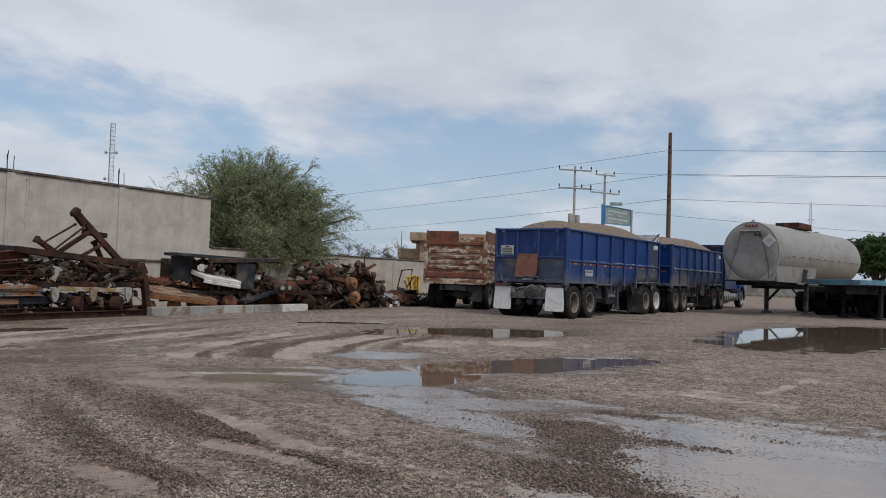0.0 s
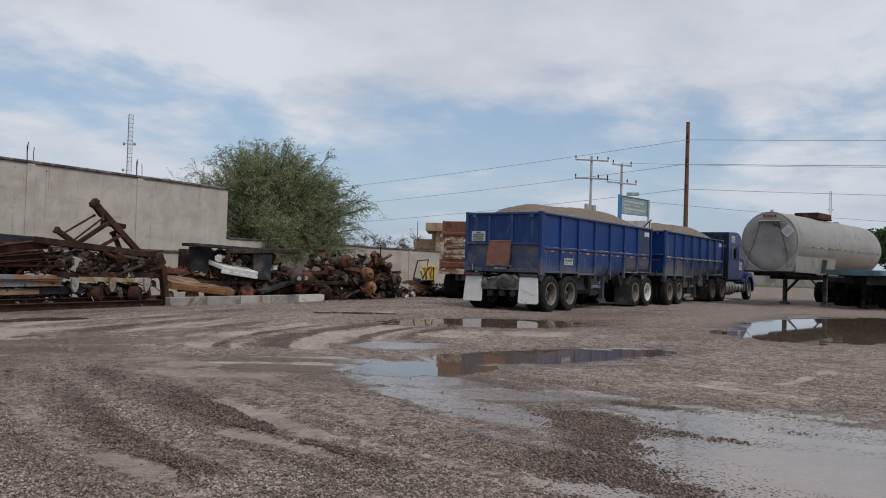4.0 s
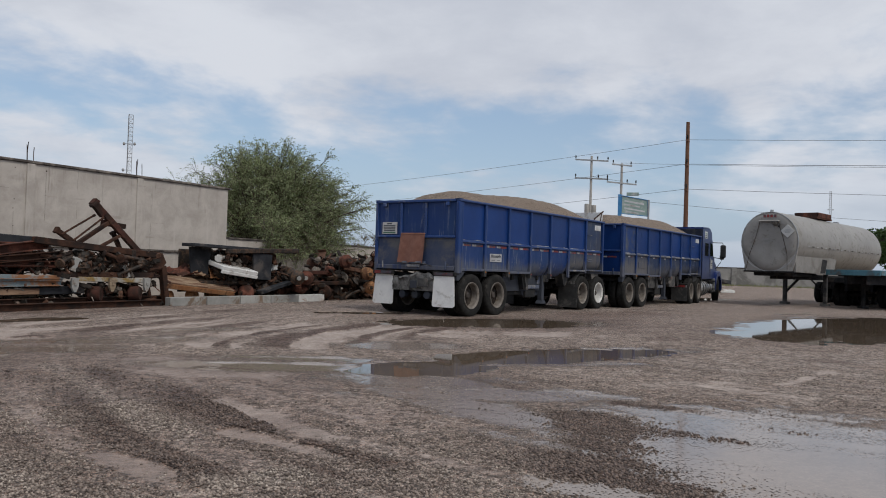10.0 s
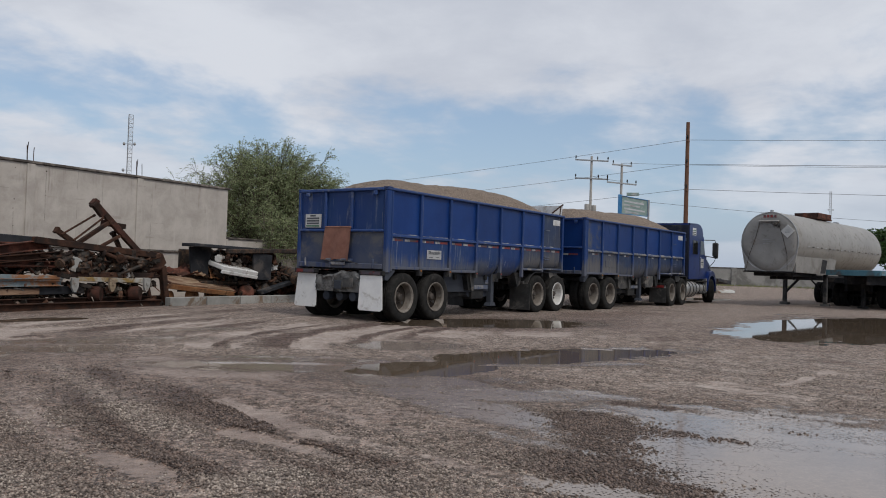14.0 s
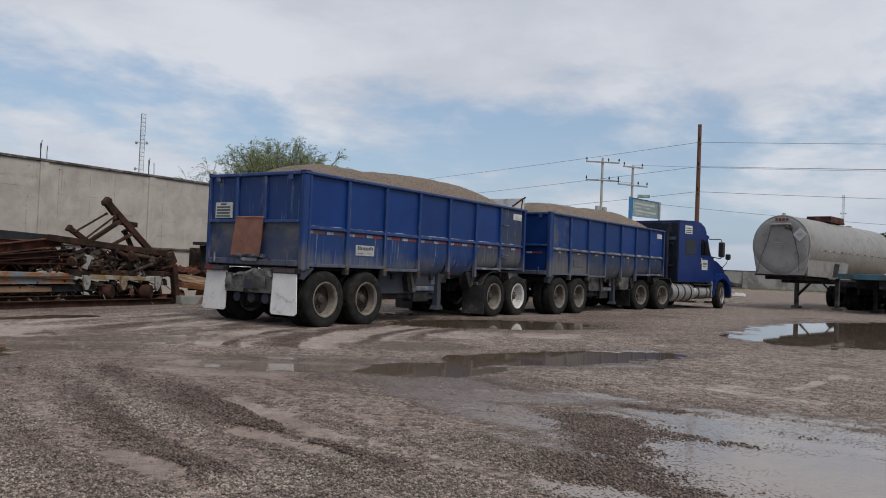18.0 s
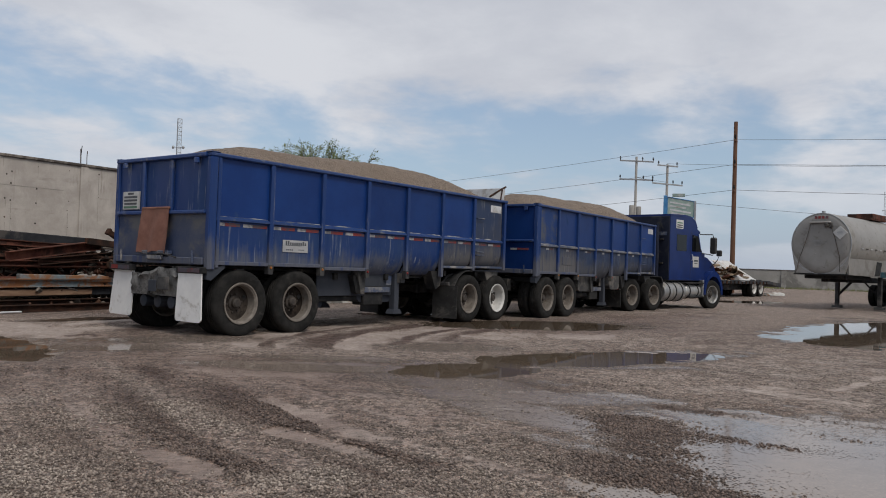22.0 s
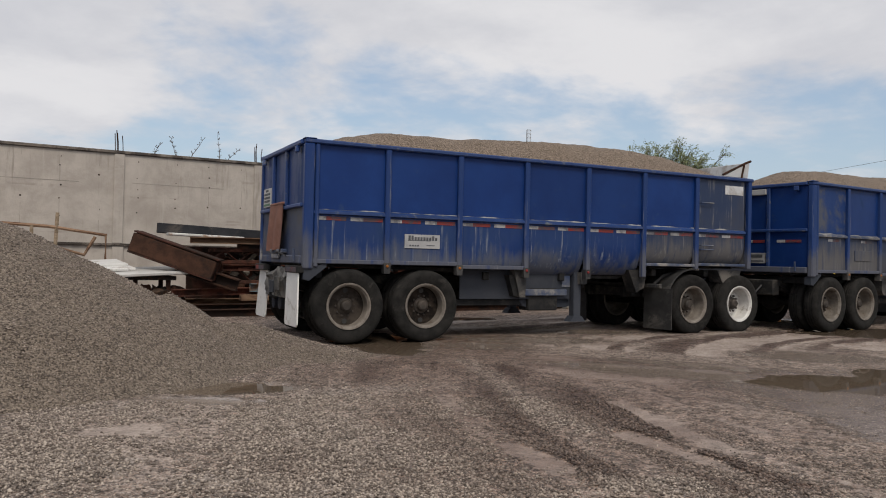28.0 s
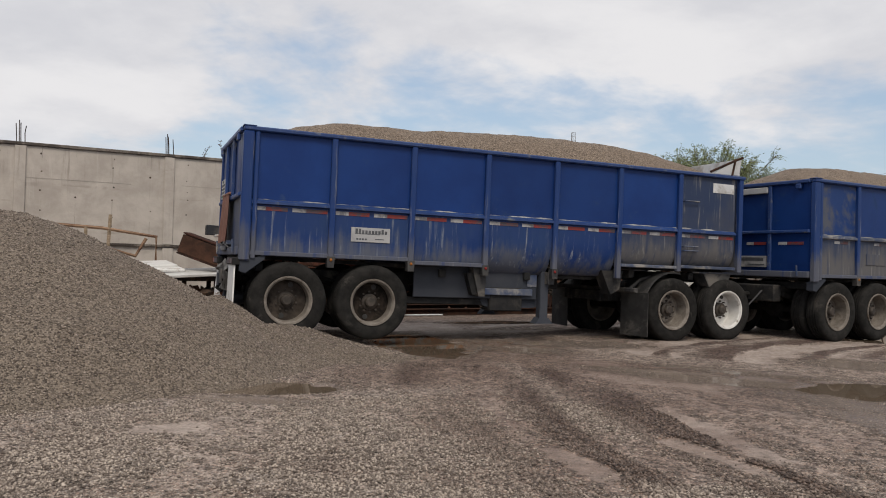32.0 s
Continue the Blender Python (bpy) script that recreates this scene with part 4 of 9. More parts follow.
def tyre_mesh():
    prof = [(0.30, -0.10), (0.335, -0.125), (0.43, -0.14), (0.49, -0.128), (0.512, -0.105), (0.52, -0.06)]
    for yy in (-0.05, 0.0, 0.05):
        prof += [(0.52, yy - 0.012), (0.506, yy - 0.006), (0.506, yy + 0.006), (0.52, yy + 0.012)]
    prof += [(0.52, 0.06), (0.512, 0.105), (0.49, 0.128), (0.43, 0.14), (0.335, 0.125), (0.30, 0.10)]
    return mesh_of("tyre", Mesh().lathe(prof, 40, closed=True), TYRE, True, 50)


def rim_mesh(material, name="rim", d=0.045):
    """A disc wheel seen from its outer side, which is towards -y: deep dish with hand holes and a bolt ring."""
    mesh = Mesh().lathe([(0.31, -0.112), (0.326, -0.124), (0.322, -0.138), (0.302, -0.134), (0.290, -0.112), (0.281, -0.105), (0.276, -0.02), (0.270, 0.055 + d), (0.235, 0.060 + d), (0.205, 0.040 + d), (0.165, 0.022 + d), (0.12, 0.018 + d), (0.115, 0.035 + d), (0.20, 0.058 + d), (0.28, 0.080 + d), (0.30, 0.085 + d), (0.31, 0.10)], 36, closed=True)
    return mesh_of(name, mesh, material, True, 30)


def hole_mesh():
    return mesh_of("hand_hole", Mesh().lathe([(0.0, 0.0), (0.036, 0.0), (0.038, 0.03), (0.0, 0.03)], 14), PLASTIC)


def hub_mesh():
    mesh = Mesh().lathe([(0.115, 0.03), (0.115, -0.01), (0.085, -0.03), (0.075, -0.07), (0.055, -0.088), (0.0, -0.09)], 18)
    return mesh_of("hub", mesh, HUB, True, 30)


# Dusty brown disc, its tone lowered for shade within the wheel's dish.
DISC_BROWN = surface("dusty_brown_disc_in_shade", (0.035, 0.029, 0.025), (0.075, 0.062, 0.053), 7.0, 0.8, dirt=(0.025, 0.021, 0.018), dirt_amount=0.35, dirt_scale=6, spec=0.12)
DISC_ME, DISC_PALE_ME = [mesh_of("wheel_disc", Mesh().lathe([(0.112, 0.005), (0.16, 0.006), (0.22, 0.016), (0.262, 0.014), (0.272, 0.0), (0.278, 0.002), (0.268, 0.03), (0.112, 0.028)], 30, closed=True), mat, True) for mat in (DRUM_DARK, DISC_BROWN)]
BOLT_ME = mesh_of("bolt", Mesh().lathe([(0.015, 0.02), (0.015, -0.014), (0.0, -0.016)], 6), HUB)
TYRE_ME, RIM_ME, RIM_WHITE_ME, RIM_ALLOY_ME, HUB_ME, HOLE_ME = tyre_mesh(), rim_mesh(RIM), rim_mesh(RIM_WHITE), rim_mesh(STEEL_BRIGHT, d=0.0), hub_mesh(), hole_mesh()
ROLLING = []  # every wheel that turns: (wheel, place, faces left, steers)


def wheel(parent, x, side, half, dual=True, rim=None, steers=False, label="", rusty=0):
    """A wheel at the side (-1 right, +1 left), its outer tyre face at half the vehicle's width."""
    y = side * (half - 0.15)
    ob = part("wheel", rim or RIM_ME, None, parent, label)
    deep = 0.045 if dual else 0.0
    part("hub", HUB_ME, None, ob, at=pose(0, deep, 0))
    if rusty:
        part("wheel_disc", DISC_ME if rusty > 1 else DISC_PALE_ME, None, ob, at=pose(0, deep, 0))
    for i in range(10):
        part("bolt", BOLT_ME, None, ob, at=pose(0.142 * math.cos(math.pi * i / 5), deep, 0.142 * math.sin(math.pi * i / 5)))
    for a in (0.3, 3.44):
        part("hand_hole", HOLE_ME, None, ob, at=pose(0.215 * math.cos(a), deep + (0.032 if not rusty else 0.008), 0.215 * math.sin(a)))
    part("tyre", TYRE_ME, None, ob)
    if dual:
        part("tyre", TYRE_ME, None, ob, at=pose(0, 0.31, 0))
        part("inner_rim", RIM_ME, None, ob, at=pose(0, 0.31, 0, 0, 0, 180))
    flip = 180 if side > 0 else 0
    ob.matrix_basis = pose(x, y, WHEEL_R, 0, 0, flip)
    ROLLING.append((ob, (x, y, WHEEL_R), flip, steers))
    return ob


L, W2, TOP, SILL, MID = 8.30, 1.265, 2.79, 1.11, 1.815
RIBS = [1.219, 2.372, 3.534, 4.699, 5.856, 7.025]


def side_panel(s, x0, x1, z0, z1, curve=0.0, n=8):
    """A sheet between two ribs; curve rolls its lower part inwards as a half-round belly."""
    out = [(s * (W2 - 0.06), z1), (s * (W2 - 0.085), z1)]
    if curve:
        line = [(W2 - 0.06 - curve * (1 - math.cos(a)), z0 + (z1 - z0) * 0.62 * (1 - math.sin(a))) for a in [math.pi / 2 * i / n for i in range(n + 1)]]
        out = [(s * (W2 - 0.06), z1)] + [(s * y, z) for y, z in line] + [(s * (y - 0.025), z) for y, z in reversed(line)] + [(s * (W2 - 0.085), z1)]
    else:
        out = [(s * (W2 - 0.06), z1), (s * (W2 - 0.06), z0), (s * (W2 - 0.085), z0), (s * (W2 - 0.085), z1)]
    return Mesh().prism(out, 0, x0, x1)


def bars(root, x, s, z, rows, material, name="print_line"):
    """Unreadable writing as short bars on a side face."""
    for dx, dz, wd, ht in rows:
        part(name, Mesh().box(x + dx - wd / 2, x + dx + wd / 2, s * (W2 - 0.045), s * (W2 - 0.0475), z + dz - ht / 2, z + dz + ht / 2), material, root)


def dump_trailer(first):
    root = thing("dump_trailer", "dusty blue steel dump trailer heaped with gravel" + (", white mud flaps" if first else ", behind the tractor"), "trailer", group="trailers of the road train")
    xs = [0.10] + RIBS + [L - 0.06]
    for s in (-1, 1):
        for i in range(7):
            a, b = xs[i] + 0.04, xs[i + 1] - 0.04
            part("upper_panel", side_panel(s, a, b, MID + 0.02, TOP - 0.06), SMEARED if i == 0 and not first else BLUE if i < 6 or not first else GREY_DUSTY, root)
            zlow = [SILL + 0.03, SILL + 0.03, 1.10, 0.96, 1.00, 1.20, 1.22][i]
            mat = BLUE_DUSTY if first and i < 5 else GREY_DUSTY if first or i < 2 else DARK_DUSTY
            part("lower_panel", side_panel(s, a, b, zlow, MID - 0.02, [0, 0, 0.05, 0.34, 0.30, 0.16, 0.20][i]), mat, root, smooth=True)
            part("mid_rail", Mesh().prism([(s * (W2 - 0.062), MID - 0.045), (s * (W2 - 0.01), MID - 0.03), (s * (W2 - 0.01), MID), (s * (W2 - 0.062), MID + 0.03)], 0, a, b), BLUE_EDGE if first else LEDGE, root)
            dust = Mesh()
            for j in range(22):
                xa, xb = a + (b - a) * j / 22, a + (b - a) * (j + 1) / 22
                g = [max(0.06, 0.10 + (0.9 if first else 0.45) * fbm(q * 2.3, s * 3.0, 3, 2.0 if first else 6.0)) for q in (xa, xb)]
                dust.add([(xa, s * (W2 - 0.0605), MID + 0.028), (xb, s * (W2 - 0.0605), MID + 0.028), (xb, s * (W2 - 0.0605), MID + 0.03 + 0.035 * g[1]), (xa, s * (W2 - 0.0605), MID + 0.03 + 0.035 * g[0]), (xb, s * (W2 - 0.0605 + 0.045 * min(1, g[1])), MID + 0.034 - 0.028 * min(1, g[1])), (xa, s * (W2 - 0.0605 + 0.045 * min(1, g[0])), MID + 0.034 - 0.028 * min(1, g[0]))], [(0, 1, 2, 3), (3, 2, 4, 5), (0, 5, 4, 1), (0, 3, 5), (1, 4, 2)])
            part("settled_dust", dust, ROAD_DUST, root)
            if i in (0, 1, 2):
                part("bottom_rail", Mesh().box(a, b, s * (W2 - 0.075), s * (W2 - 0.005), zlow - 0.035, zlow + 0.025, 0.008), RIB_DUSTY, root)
            elif i > 4:
                part("bottom_rail", Mesh().box(a, b, s * (W2 - 0.22), s * (W2 - 0.01), zlow - 0.03, zlow + 0.02, 0.008), LEDGE, root)
            for frac in ((0.0, 0.52) if first else (0.44,)):
                x = a + (b - a) * frac
                wd = (b - a) * (0.18 if first else 0.14)
                z = MID - 0.088
                part("reflector", Mesh().box(x, x + wd, s * (W2 - 0.057), s * (W2 - 0.054), z - 0.025, z + 0.025), WHITE_TAPE, root)
                if first or i < 3:
                    part("reflector", Mesh().box(x + wd, x + wd * 2.55, s * (W2 - 0.057), s * (W2 - 0.054), z - 0.025, z + 0.025), RED_TAPE if first else RED_FADED, root)
        for i, x in enumerate(RIBS):
            foot = [1.03, 1.02, 1.00, 0.99, 0.98, 1.13][i]
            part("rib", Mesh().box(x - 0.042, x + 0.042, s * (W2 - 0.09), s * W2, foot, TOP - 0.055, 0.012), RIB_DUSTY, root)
            if i < 4:
                part("rib_foot", Mesh().prism([(x - 0.055, foot + 0.1), (x + 0.055, foot + 0.1), (x + 0.045, foot - 0.05), (x - 0.045, foot - 0.05)], 1, s * (W2 - 0.10), s * (W2 + 0.004)), UNDER_GREY, root)
                if i in (2, 3):
                    part("rib_bracket", Mesh().prism([(x - 0.16, foot + 0.06), (x + 0.07, foot + 0.06), (x + 0.05, foot - 0.36), (x - 0.05, foot - 0.36)] if i == 2 else [(x - 0.06, foot + 0.05), (x + 0.06, foot + 0.05), (x + 0.05, foot - 0.14), (x - 0.05, foot - 0.14)], 1, s * (W2 - 0.30), s * (W2 - 0.10)), UNDER_GREY, root)
                part("marker_lamp", Mesh().lathe([(0.022, 0), (0.018, 0.014), (0.0, 0.018)], 10, m=Matrix.Translation((x, s * (W2 + 0.004), foot + 0.055)) @ pose(0, 0, 0, 0, 0, 0 if s > 0 else 180)), AMBER if i < 2 else RED_LENS, root)
        part("top_rail", Mesh().box(0.0, L + 0.06, s * (W2 - 0.10), s * (W2 + 0.012), TOP - 0.06, TOP, 0.014), BLUE_EDGE, root)
        part("corner_post", Mesh().box(0.0, 0.14, s * (W2 - 0.10), s * (W2 + 0.005), SILL - 0.08, TOP - 0.055, 0.018), RIB_DUSTY, root)
        part("corner_post", Mesh().box(0.15, 0.21, s * (W2 - 0.085), s * (W2 - 0.002), SILL - 0.05, TOP - 0.058, 0.012), RIB_DUSTY, root)
        part("corner_cap", Mesh().box(-0.01, 0.16, s * (W2 - 0.13), s * (W2 + 0.012), TOP + 0.0, TOP + 0.014, 0.006), BLUE_EDGE, root)
        part("post_gusset", Mesh().prism([(0.02, SILL - 0.08), (0.34, SILL + 0.0), (0.34, SILL - 0.05), (0.10, SILL - 0.24), (0.02, SILL - 0.22)], 1, s * (W2 - 0.16), s * (W2 - 0.03)), SKIRT_GREY, root)
        part("front_post", Mesh().box(L - 0.055, L + 0.03, s * (W2 - 0.09), s * W2, 1.15, TOP - 0.057, 0.012), RIB_DUSTY, root)
        part("hanger", Mesh().prism([(3.30, 0.98), (3.62, 0.98), (3.56, 0.66), (3.40, 0.66)], 1, s * 0.95, s * 1.12), CHASSIS, root)
        part("hanger", Mesh().prism([(5.62, 1.10), (6.02, 1.10), (5.96, 0.80), (5.80, 0.72)], 1, s * 0.90, s * 1.14), CHASSIS, root)
        part("bolster", Mesh().prism([(7.62, 1.12), (8.20, 1.12), (8.12, 0.92), (7.75, 0.90)], 1, s * 0.85, s * 1.15), UNDER_GREY, root)
        part("landing_leg", Mesh().box(4.58, 4.72, s * 0.92, s * 1.06, 0.30, 1.04, 0.012).prism([(4.50, 0.24), (4.80, 0.24), (4.73, 0.33), (4.57, 0.33)], 1, s * 0.90, s * 1.08), SKIRT_GREY, root)
        part("frame_rail", Mesh().box(0.05, 5.2, s * 0.40, s * 0.50, 0.76, 0.94, 0.01).box(5.0, L - 0.1, s * 0.40, s * 0.50, 0.96, 1.1, 0.01), CHASSIS, root)
        part("leaf_spring", Mesh().tube([(0.15, s * 0.52, 0.80), (0.67, s * 0.52, 0.66), (1.25, s * 0.52, 0.82), (1.85, s * 0.52, 0.66), (2.45, s * 0.52, 0.82)], 0.045, 6), AXLE, root)
        part("splash_plate", Mesh().box(2.52, 4.55, s * 0.96, s * 0.99, 0.60, 1.08, 0.01) if first else Mesh().box(2.55, 4.1, s * 0.72, s * 0.76, 0.46, 1.0, 0.01), SKIRT_GREY, root, "dusty blue-grey side plate")
        for bx0, bx1, bz in (((2.70, 3.42, 0.66), (4.86, 5.60, 0.70)) if not first else ((3.62, 4.66, 0.47),)):
            low = [(bx0, 1.10), (bx0, bz + 0.10), (bx0 + 0.05, bz + 0.03), (bx0 + 0.14, bz), (bx1 - 0.14, bz), (bx1 - 0.05, bz + 0.03), (bx1, bz + 0.10), (bx1, 1.10)]
            part("belly_box", Mesh().prism(low, 1, s * 0.66, s * (1.12 if not first else 0.93)), SKIRT_GREY if first else UNDER_GREY, root, smooth=True)
        part("side_beam", Mesh().box(2.45, 3.9, s * 0.80, s * 0.92, 0.50, 0.60, 0.012), CHASSIS, root)
        for x in (0.675, 1.846):
            wheel(root, x, s, W2, rusty=(2 if x > 1 else 1) if first else 0)
    part("floor", Mesh().prism([(0.12, 1.06), (2.5, 1.02), (3.4, 0.94), (5.6, 0.94), (6.2, 1.13), (L - 0.02, 1.15), (L - 0.02, 1.20), (6.2, 1.18), (5.6, 0.99), (3.4, 0.99), (2.5, 1.07), (0.12, 1.11)], 1, -0.86, 0.86), CHASSIS, root)
    part("front_wall", Mesh().box(L - 0.05, L + 0.02, -W2 + 0.09, W2 - 0.09, 1.16, TOP - 0.05, 0.01), GREY_DUSTY, root)
    part("front_beam", Mesh().box(L - 0.05, L + 0.06, -W2 + 0.012, W2 - 0.012, TOP - 0.062, TOP + 0.004, 0.012), BLUE_EDGE, root)
    for x in (0.675, 1.846):
        part("axle", Mesh().tube([(x, -0.95, WHEEL_R), (x, 0.95, WHEEL_R)], 0.065, 12).lump(x, 0, WHEEL_R, 0.17, 0.2, 0.17, 2, 0.1), AXLE, root)
    for x in (0.25, 2.9, 4.3, 6.2, 7.4):
        part("crossmember", Mesh().box(x, x + 0.1, -1.05, 1.05, 0.90 if x < 5 else 1.0, 1.02 if x < 5 else 1.12, 0.01), CHASSIS, root)
    part("air_tank", Mesh().lathe([(0.0, -0.45), (0.12, -0.43), (0.14, -0.38), (0.14, 0.38), (0.12, 0.43), (0.0, 0.45)], 16, m=pose(3.3, 0, 0.66, 0, 0, 90)), AXLE, root, smooth=True)
    part("tool_box", Mesh().box(3.75, 4.3, -1.0, -0.7, 0.42, 0.78, 0.015), CHASSIS, root)
    part("guard_bar", Mesh().box(3.55, 4.45, -1.045, -1.02, 0.66, 0.76, 0.008), LEDGE, root)
    part("data_plate", Mesh().box(4.38, 4.54, -1.0, -0.992, 0.80, 0.98, 0.002), LEDGE if first else UNDER_GREY, root)
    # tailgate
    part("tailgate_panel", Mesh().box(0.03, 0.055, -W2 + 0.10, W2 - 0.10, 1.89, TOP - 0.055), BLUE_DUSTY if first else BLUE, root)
    part("tailgate_panel", Mesh().box(0.03, 0.055, -W2 + 0.10, W2 - 0.10, SILL + 0.10, 1.89), TAIL_DUSTY if first else BLUE, root)
    part("tailgate_rail", Mesh().box(-0.035, 0.03, -W2 + 0.10, W2 - 0.10, TOP - 0.065, TOP - 0.002, 0.012), BLUE_EDGE, root)
    part("tailgate_rail", Mesh().box(-0.03, 0.03, -W2 + 0.10, W2 - 0.10, 1.87, 1.925, 0.012), BLUE_EDGE, root)
    part("tailgate_rail", Mesh().box(-0.03, 0.03, -W2 + 0.10, W2 - 0.10, SILL - 0.01, SILL + 0.10, 0.012), RIB_DUSTY, root)
    for y in (0.44, -0.30) if first else (0.38, -0.36):
        part("tailgate_rib", Mesh().box(-0.02, 0.03, y - 0.035, y + 0.035, 1.926 if first else SILL + 0.10, TOP - 0.067, 0.01), BLUE_EDGE, root)
    for y in (-0.95, 0.95):
        part("hinge", Mesh().box(-0.05, 0.0, y - 0.05, y + 0.05, TOP - 0.16, TOP - 0.07, 0.012), BLUE_EDGE, root)
        part("latch", Mesh().tube([(-0.04, y, SILL + 0.02), (-0.05, y, SILL + 0.2)], 0.018, 6), LEDGE, root)
    if first:
        part("warning_sign", Mesh().box(-0.008, 0.028, 0.58, 1.02, 1.96, 2.25), SIGN_WHITE, root, "white warning sign with lines of print")
        for z, wd, mt in ((2.215, 0.16, INK), (2.160, 0.37, INK), (2.105, 0.37, INK), (2.050, 0.35, INK), (1.995, 0.38, GREEN_INK)):
            part("print_line", Mesh().box(-0.0115, -0.0085, 0.80 - wd / 2, 0.80 + wd / 2, z - 0.017, z + 0.017), mt, root)
        part("plate_bracket", Mesh().box(-0.06, 0.03, -0.35, 0.35, SILL + 0.13, SILL + 0.19, 0.01), LEDGE, root)
        part("plate_lamp", Mesh().box(-0.075, -0.03, -0.2, 0.22, SILL + 0.05, SILL + 0.12, 0.01), LEDGE, root)
        part("cable", Mesh().tube([(-0.05, -0.55, 1.2), (-0.08, -0.2, 1.26), (-0.06, 0.1, 1.22), (-0.07, 0.45, 1.27)], 0.012, 5), WIRE, root)
        for s in (-1, 1):
            lean = -0.05 if s < 0 else 0.02
            part("mud_flap", Mesh().prism([(s * 1.20, 0.97), (s * 0.63, 0.97), (s * 0.60, 0.28), (s * 0.64, 0.24), (s * 1.19, 0.24), (s * 1.24, 0.28)], 0, -0.012, 0.006, pose(-0.05, 0, 0, 0, 3 + lean * 40, 0) @ Matrix.Translation((0, 0, 0))), WHITE_RUBBER, root, "white rubber mud flap")
            part("flap_bracket", Mesh().box(-0.07, 0.03, s * 0.60, s * 1.24, 0.97, 1.07, 0.01), CHASSIS, root)
            part("flap_tape", Mesh().box(-0.075, -0.071, s * 0.66, s * 0.98, 0.985, 1.05), RED_FADED, root)
            part("flap_tape", Mesh().box(-0.075, -0.071, s * 0.99, s * 1.18, 0.985, 1.05), RED_TAPE, root)
        dented, cols, lines = Mesh(), 24, 8
        for side in (0, 1):
            dented.v += [(-0.03 - 0.075 * abs(fbm(i * 0.21, j * 0.35, 3, 7.0)) * (0.3 + j / lines) + 0.05 * side, 0.62 - 1.24 * i / cols, 0.60 + (0.44 + 0.10 * fbm(i * 0.17, 3.0, 3, 2.0) - 0.10 * min(1, abs(i - 15) / 9)) * j / lines) for j in range(lines + 1) for i in range(cols + 1)]
        n = (cols + 1) * (lines + 1)
        for j in range(lines):
            for i in range(cols):
                q = (j * (cols + 1) + i, j * (cols + 1) + i + 1, (j + 1) * (cols + 1) + i + 1, (j + 1) * (cols + 1) + i)
                dented.f += [q, tuple(n + c for c in reversed(q))]
        part("rear_bumper", dented, BENT_STEEL, root, "dented and torn grey cross beam", smooth=True)
        part("bumper_plate", Mesh().box(-0.125, -0.11, -0.50, -0.22, 0.70, 0.90, 0.006), UNDER_GREY, root)
        part("bumper_plate", Mesh().box(-0.13, -0.11, -0.18, 0.02, 0.66, 0.84, 0.006), SKIRT_GREY, root)
        for y in (-0.38, -0.02, 0.36):
            part("brake_chamber", Mesh().lathe([(0.0, -0.1), (0.08, -0.09), (0.095, -0.05), (0.095, 0.1), (0.0, 0.12)], 14, m=pose(0.12, y, 0.50, 0, 0, 90)), SKIRT_GREY, root, smooth=True)
        part("hook", Mesh().tube([(-0.05, 0.05, 0.75), (-0.12, 0.02, 0.62), (-0.06, -0.1, 0.58)], 0.025, 6), AXLE, root)
        for y in (-0.25, 0.25):
            part("brake_chamber", Mesh().lathe([(0.0, -0.1), (0.10, -0.08), (0.11, 0.0), (0.10, 0.08), (0.0, 0.1)], 12, m=pose(0.35, y, 0.56, 0, 0, 90)), AXLE, root, smooth=True)
    else:
        for y0, y1, mt in ((0.0, 0.15, WHITE_TAPE), (-0.27, -0.01, RED_TAPE), (-0.53, -0.70, WHITE_TAPE), (-0.71, -1.03, RED_TAPE)):
            part("reflector", Mesh().box(0.02, 0.028, y0, y1, 1.67, 1.72), mt, root)
        part("name_plate", Mesh().box(0.0, 0.028, -0.30, 0.30, 1.27, 1.47), PLATE_GREY, root, "white maker's plate with an unreadable mark")
        part("print_line", Mesh().box(-0.004, -0.001, -0.24, 0.24, 1.38, 1.44), INK, root)
        part("print_line", Mesh().box(-0.004, -0.001, -0.26, 0.1, 1.30, 1.325), INK, root)
        part("pale_strip", Mesh().box(-0.04, 0.02, -0.32, 0.34, TOP - 0.20, TOP - 0.09, 0.01), PLATE_GREY, root)
        part("hitch_beam", Mesh().box(-0.10, 0.1, -0.55, 0.55, 0.66, 0.96, 0.02), CHASSIS, root)
        part("pintle_hook", Mesh().tube([(-0.1, 0, 0.78), (-0.3, 0, 0.76), (-0.34, 0, 0.84)], 0.05, 8), AXLE, root)
        part("hose", Mesh().tube([(-0.1, 0.3, 0.85), (-0.35, 0.2, 0.62), (-0.6, 0.15, 0.85)], 0.018, 6), WIRE, root)
        part("hose", Mesh().tube([(-0.1, -0.3, 0.85), (-0.33, -0.2, 0.58), (-0.6, -0.15, 0.85)], 0.018, 6), WIRE, root)
    # maker's plate on both sides, front label and raised front flap
    for s in (-1, 1):
        part("name_plate", Mesh().box(1.50, 2.06, s * (W2 - 0.058), s * (W2 - 0.0475), 1.35, 1.55, 0.002), PLATE_GREY if first else GREY_DUSTY, root, "white maker's plate with an unreadable mark")
        if first:
            bars(root, 1.78, s, 1.45, [(-0.205 + 0.047 * i, 0.04 + (0.010 if i in (0, 1, 8) else 0), 0.034, 0.066 if i in (0, 1, 8) else 0.046) for i in range(10)] + [(-0.05, 0.012, 0.36, 0.008)] + [(-0.19 + 0.04 * i, -0.06, 0.028, 0.022) for i in range(4)] + [(0.13, -0.055, 0.13, 0.012)], INK)
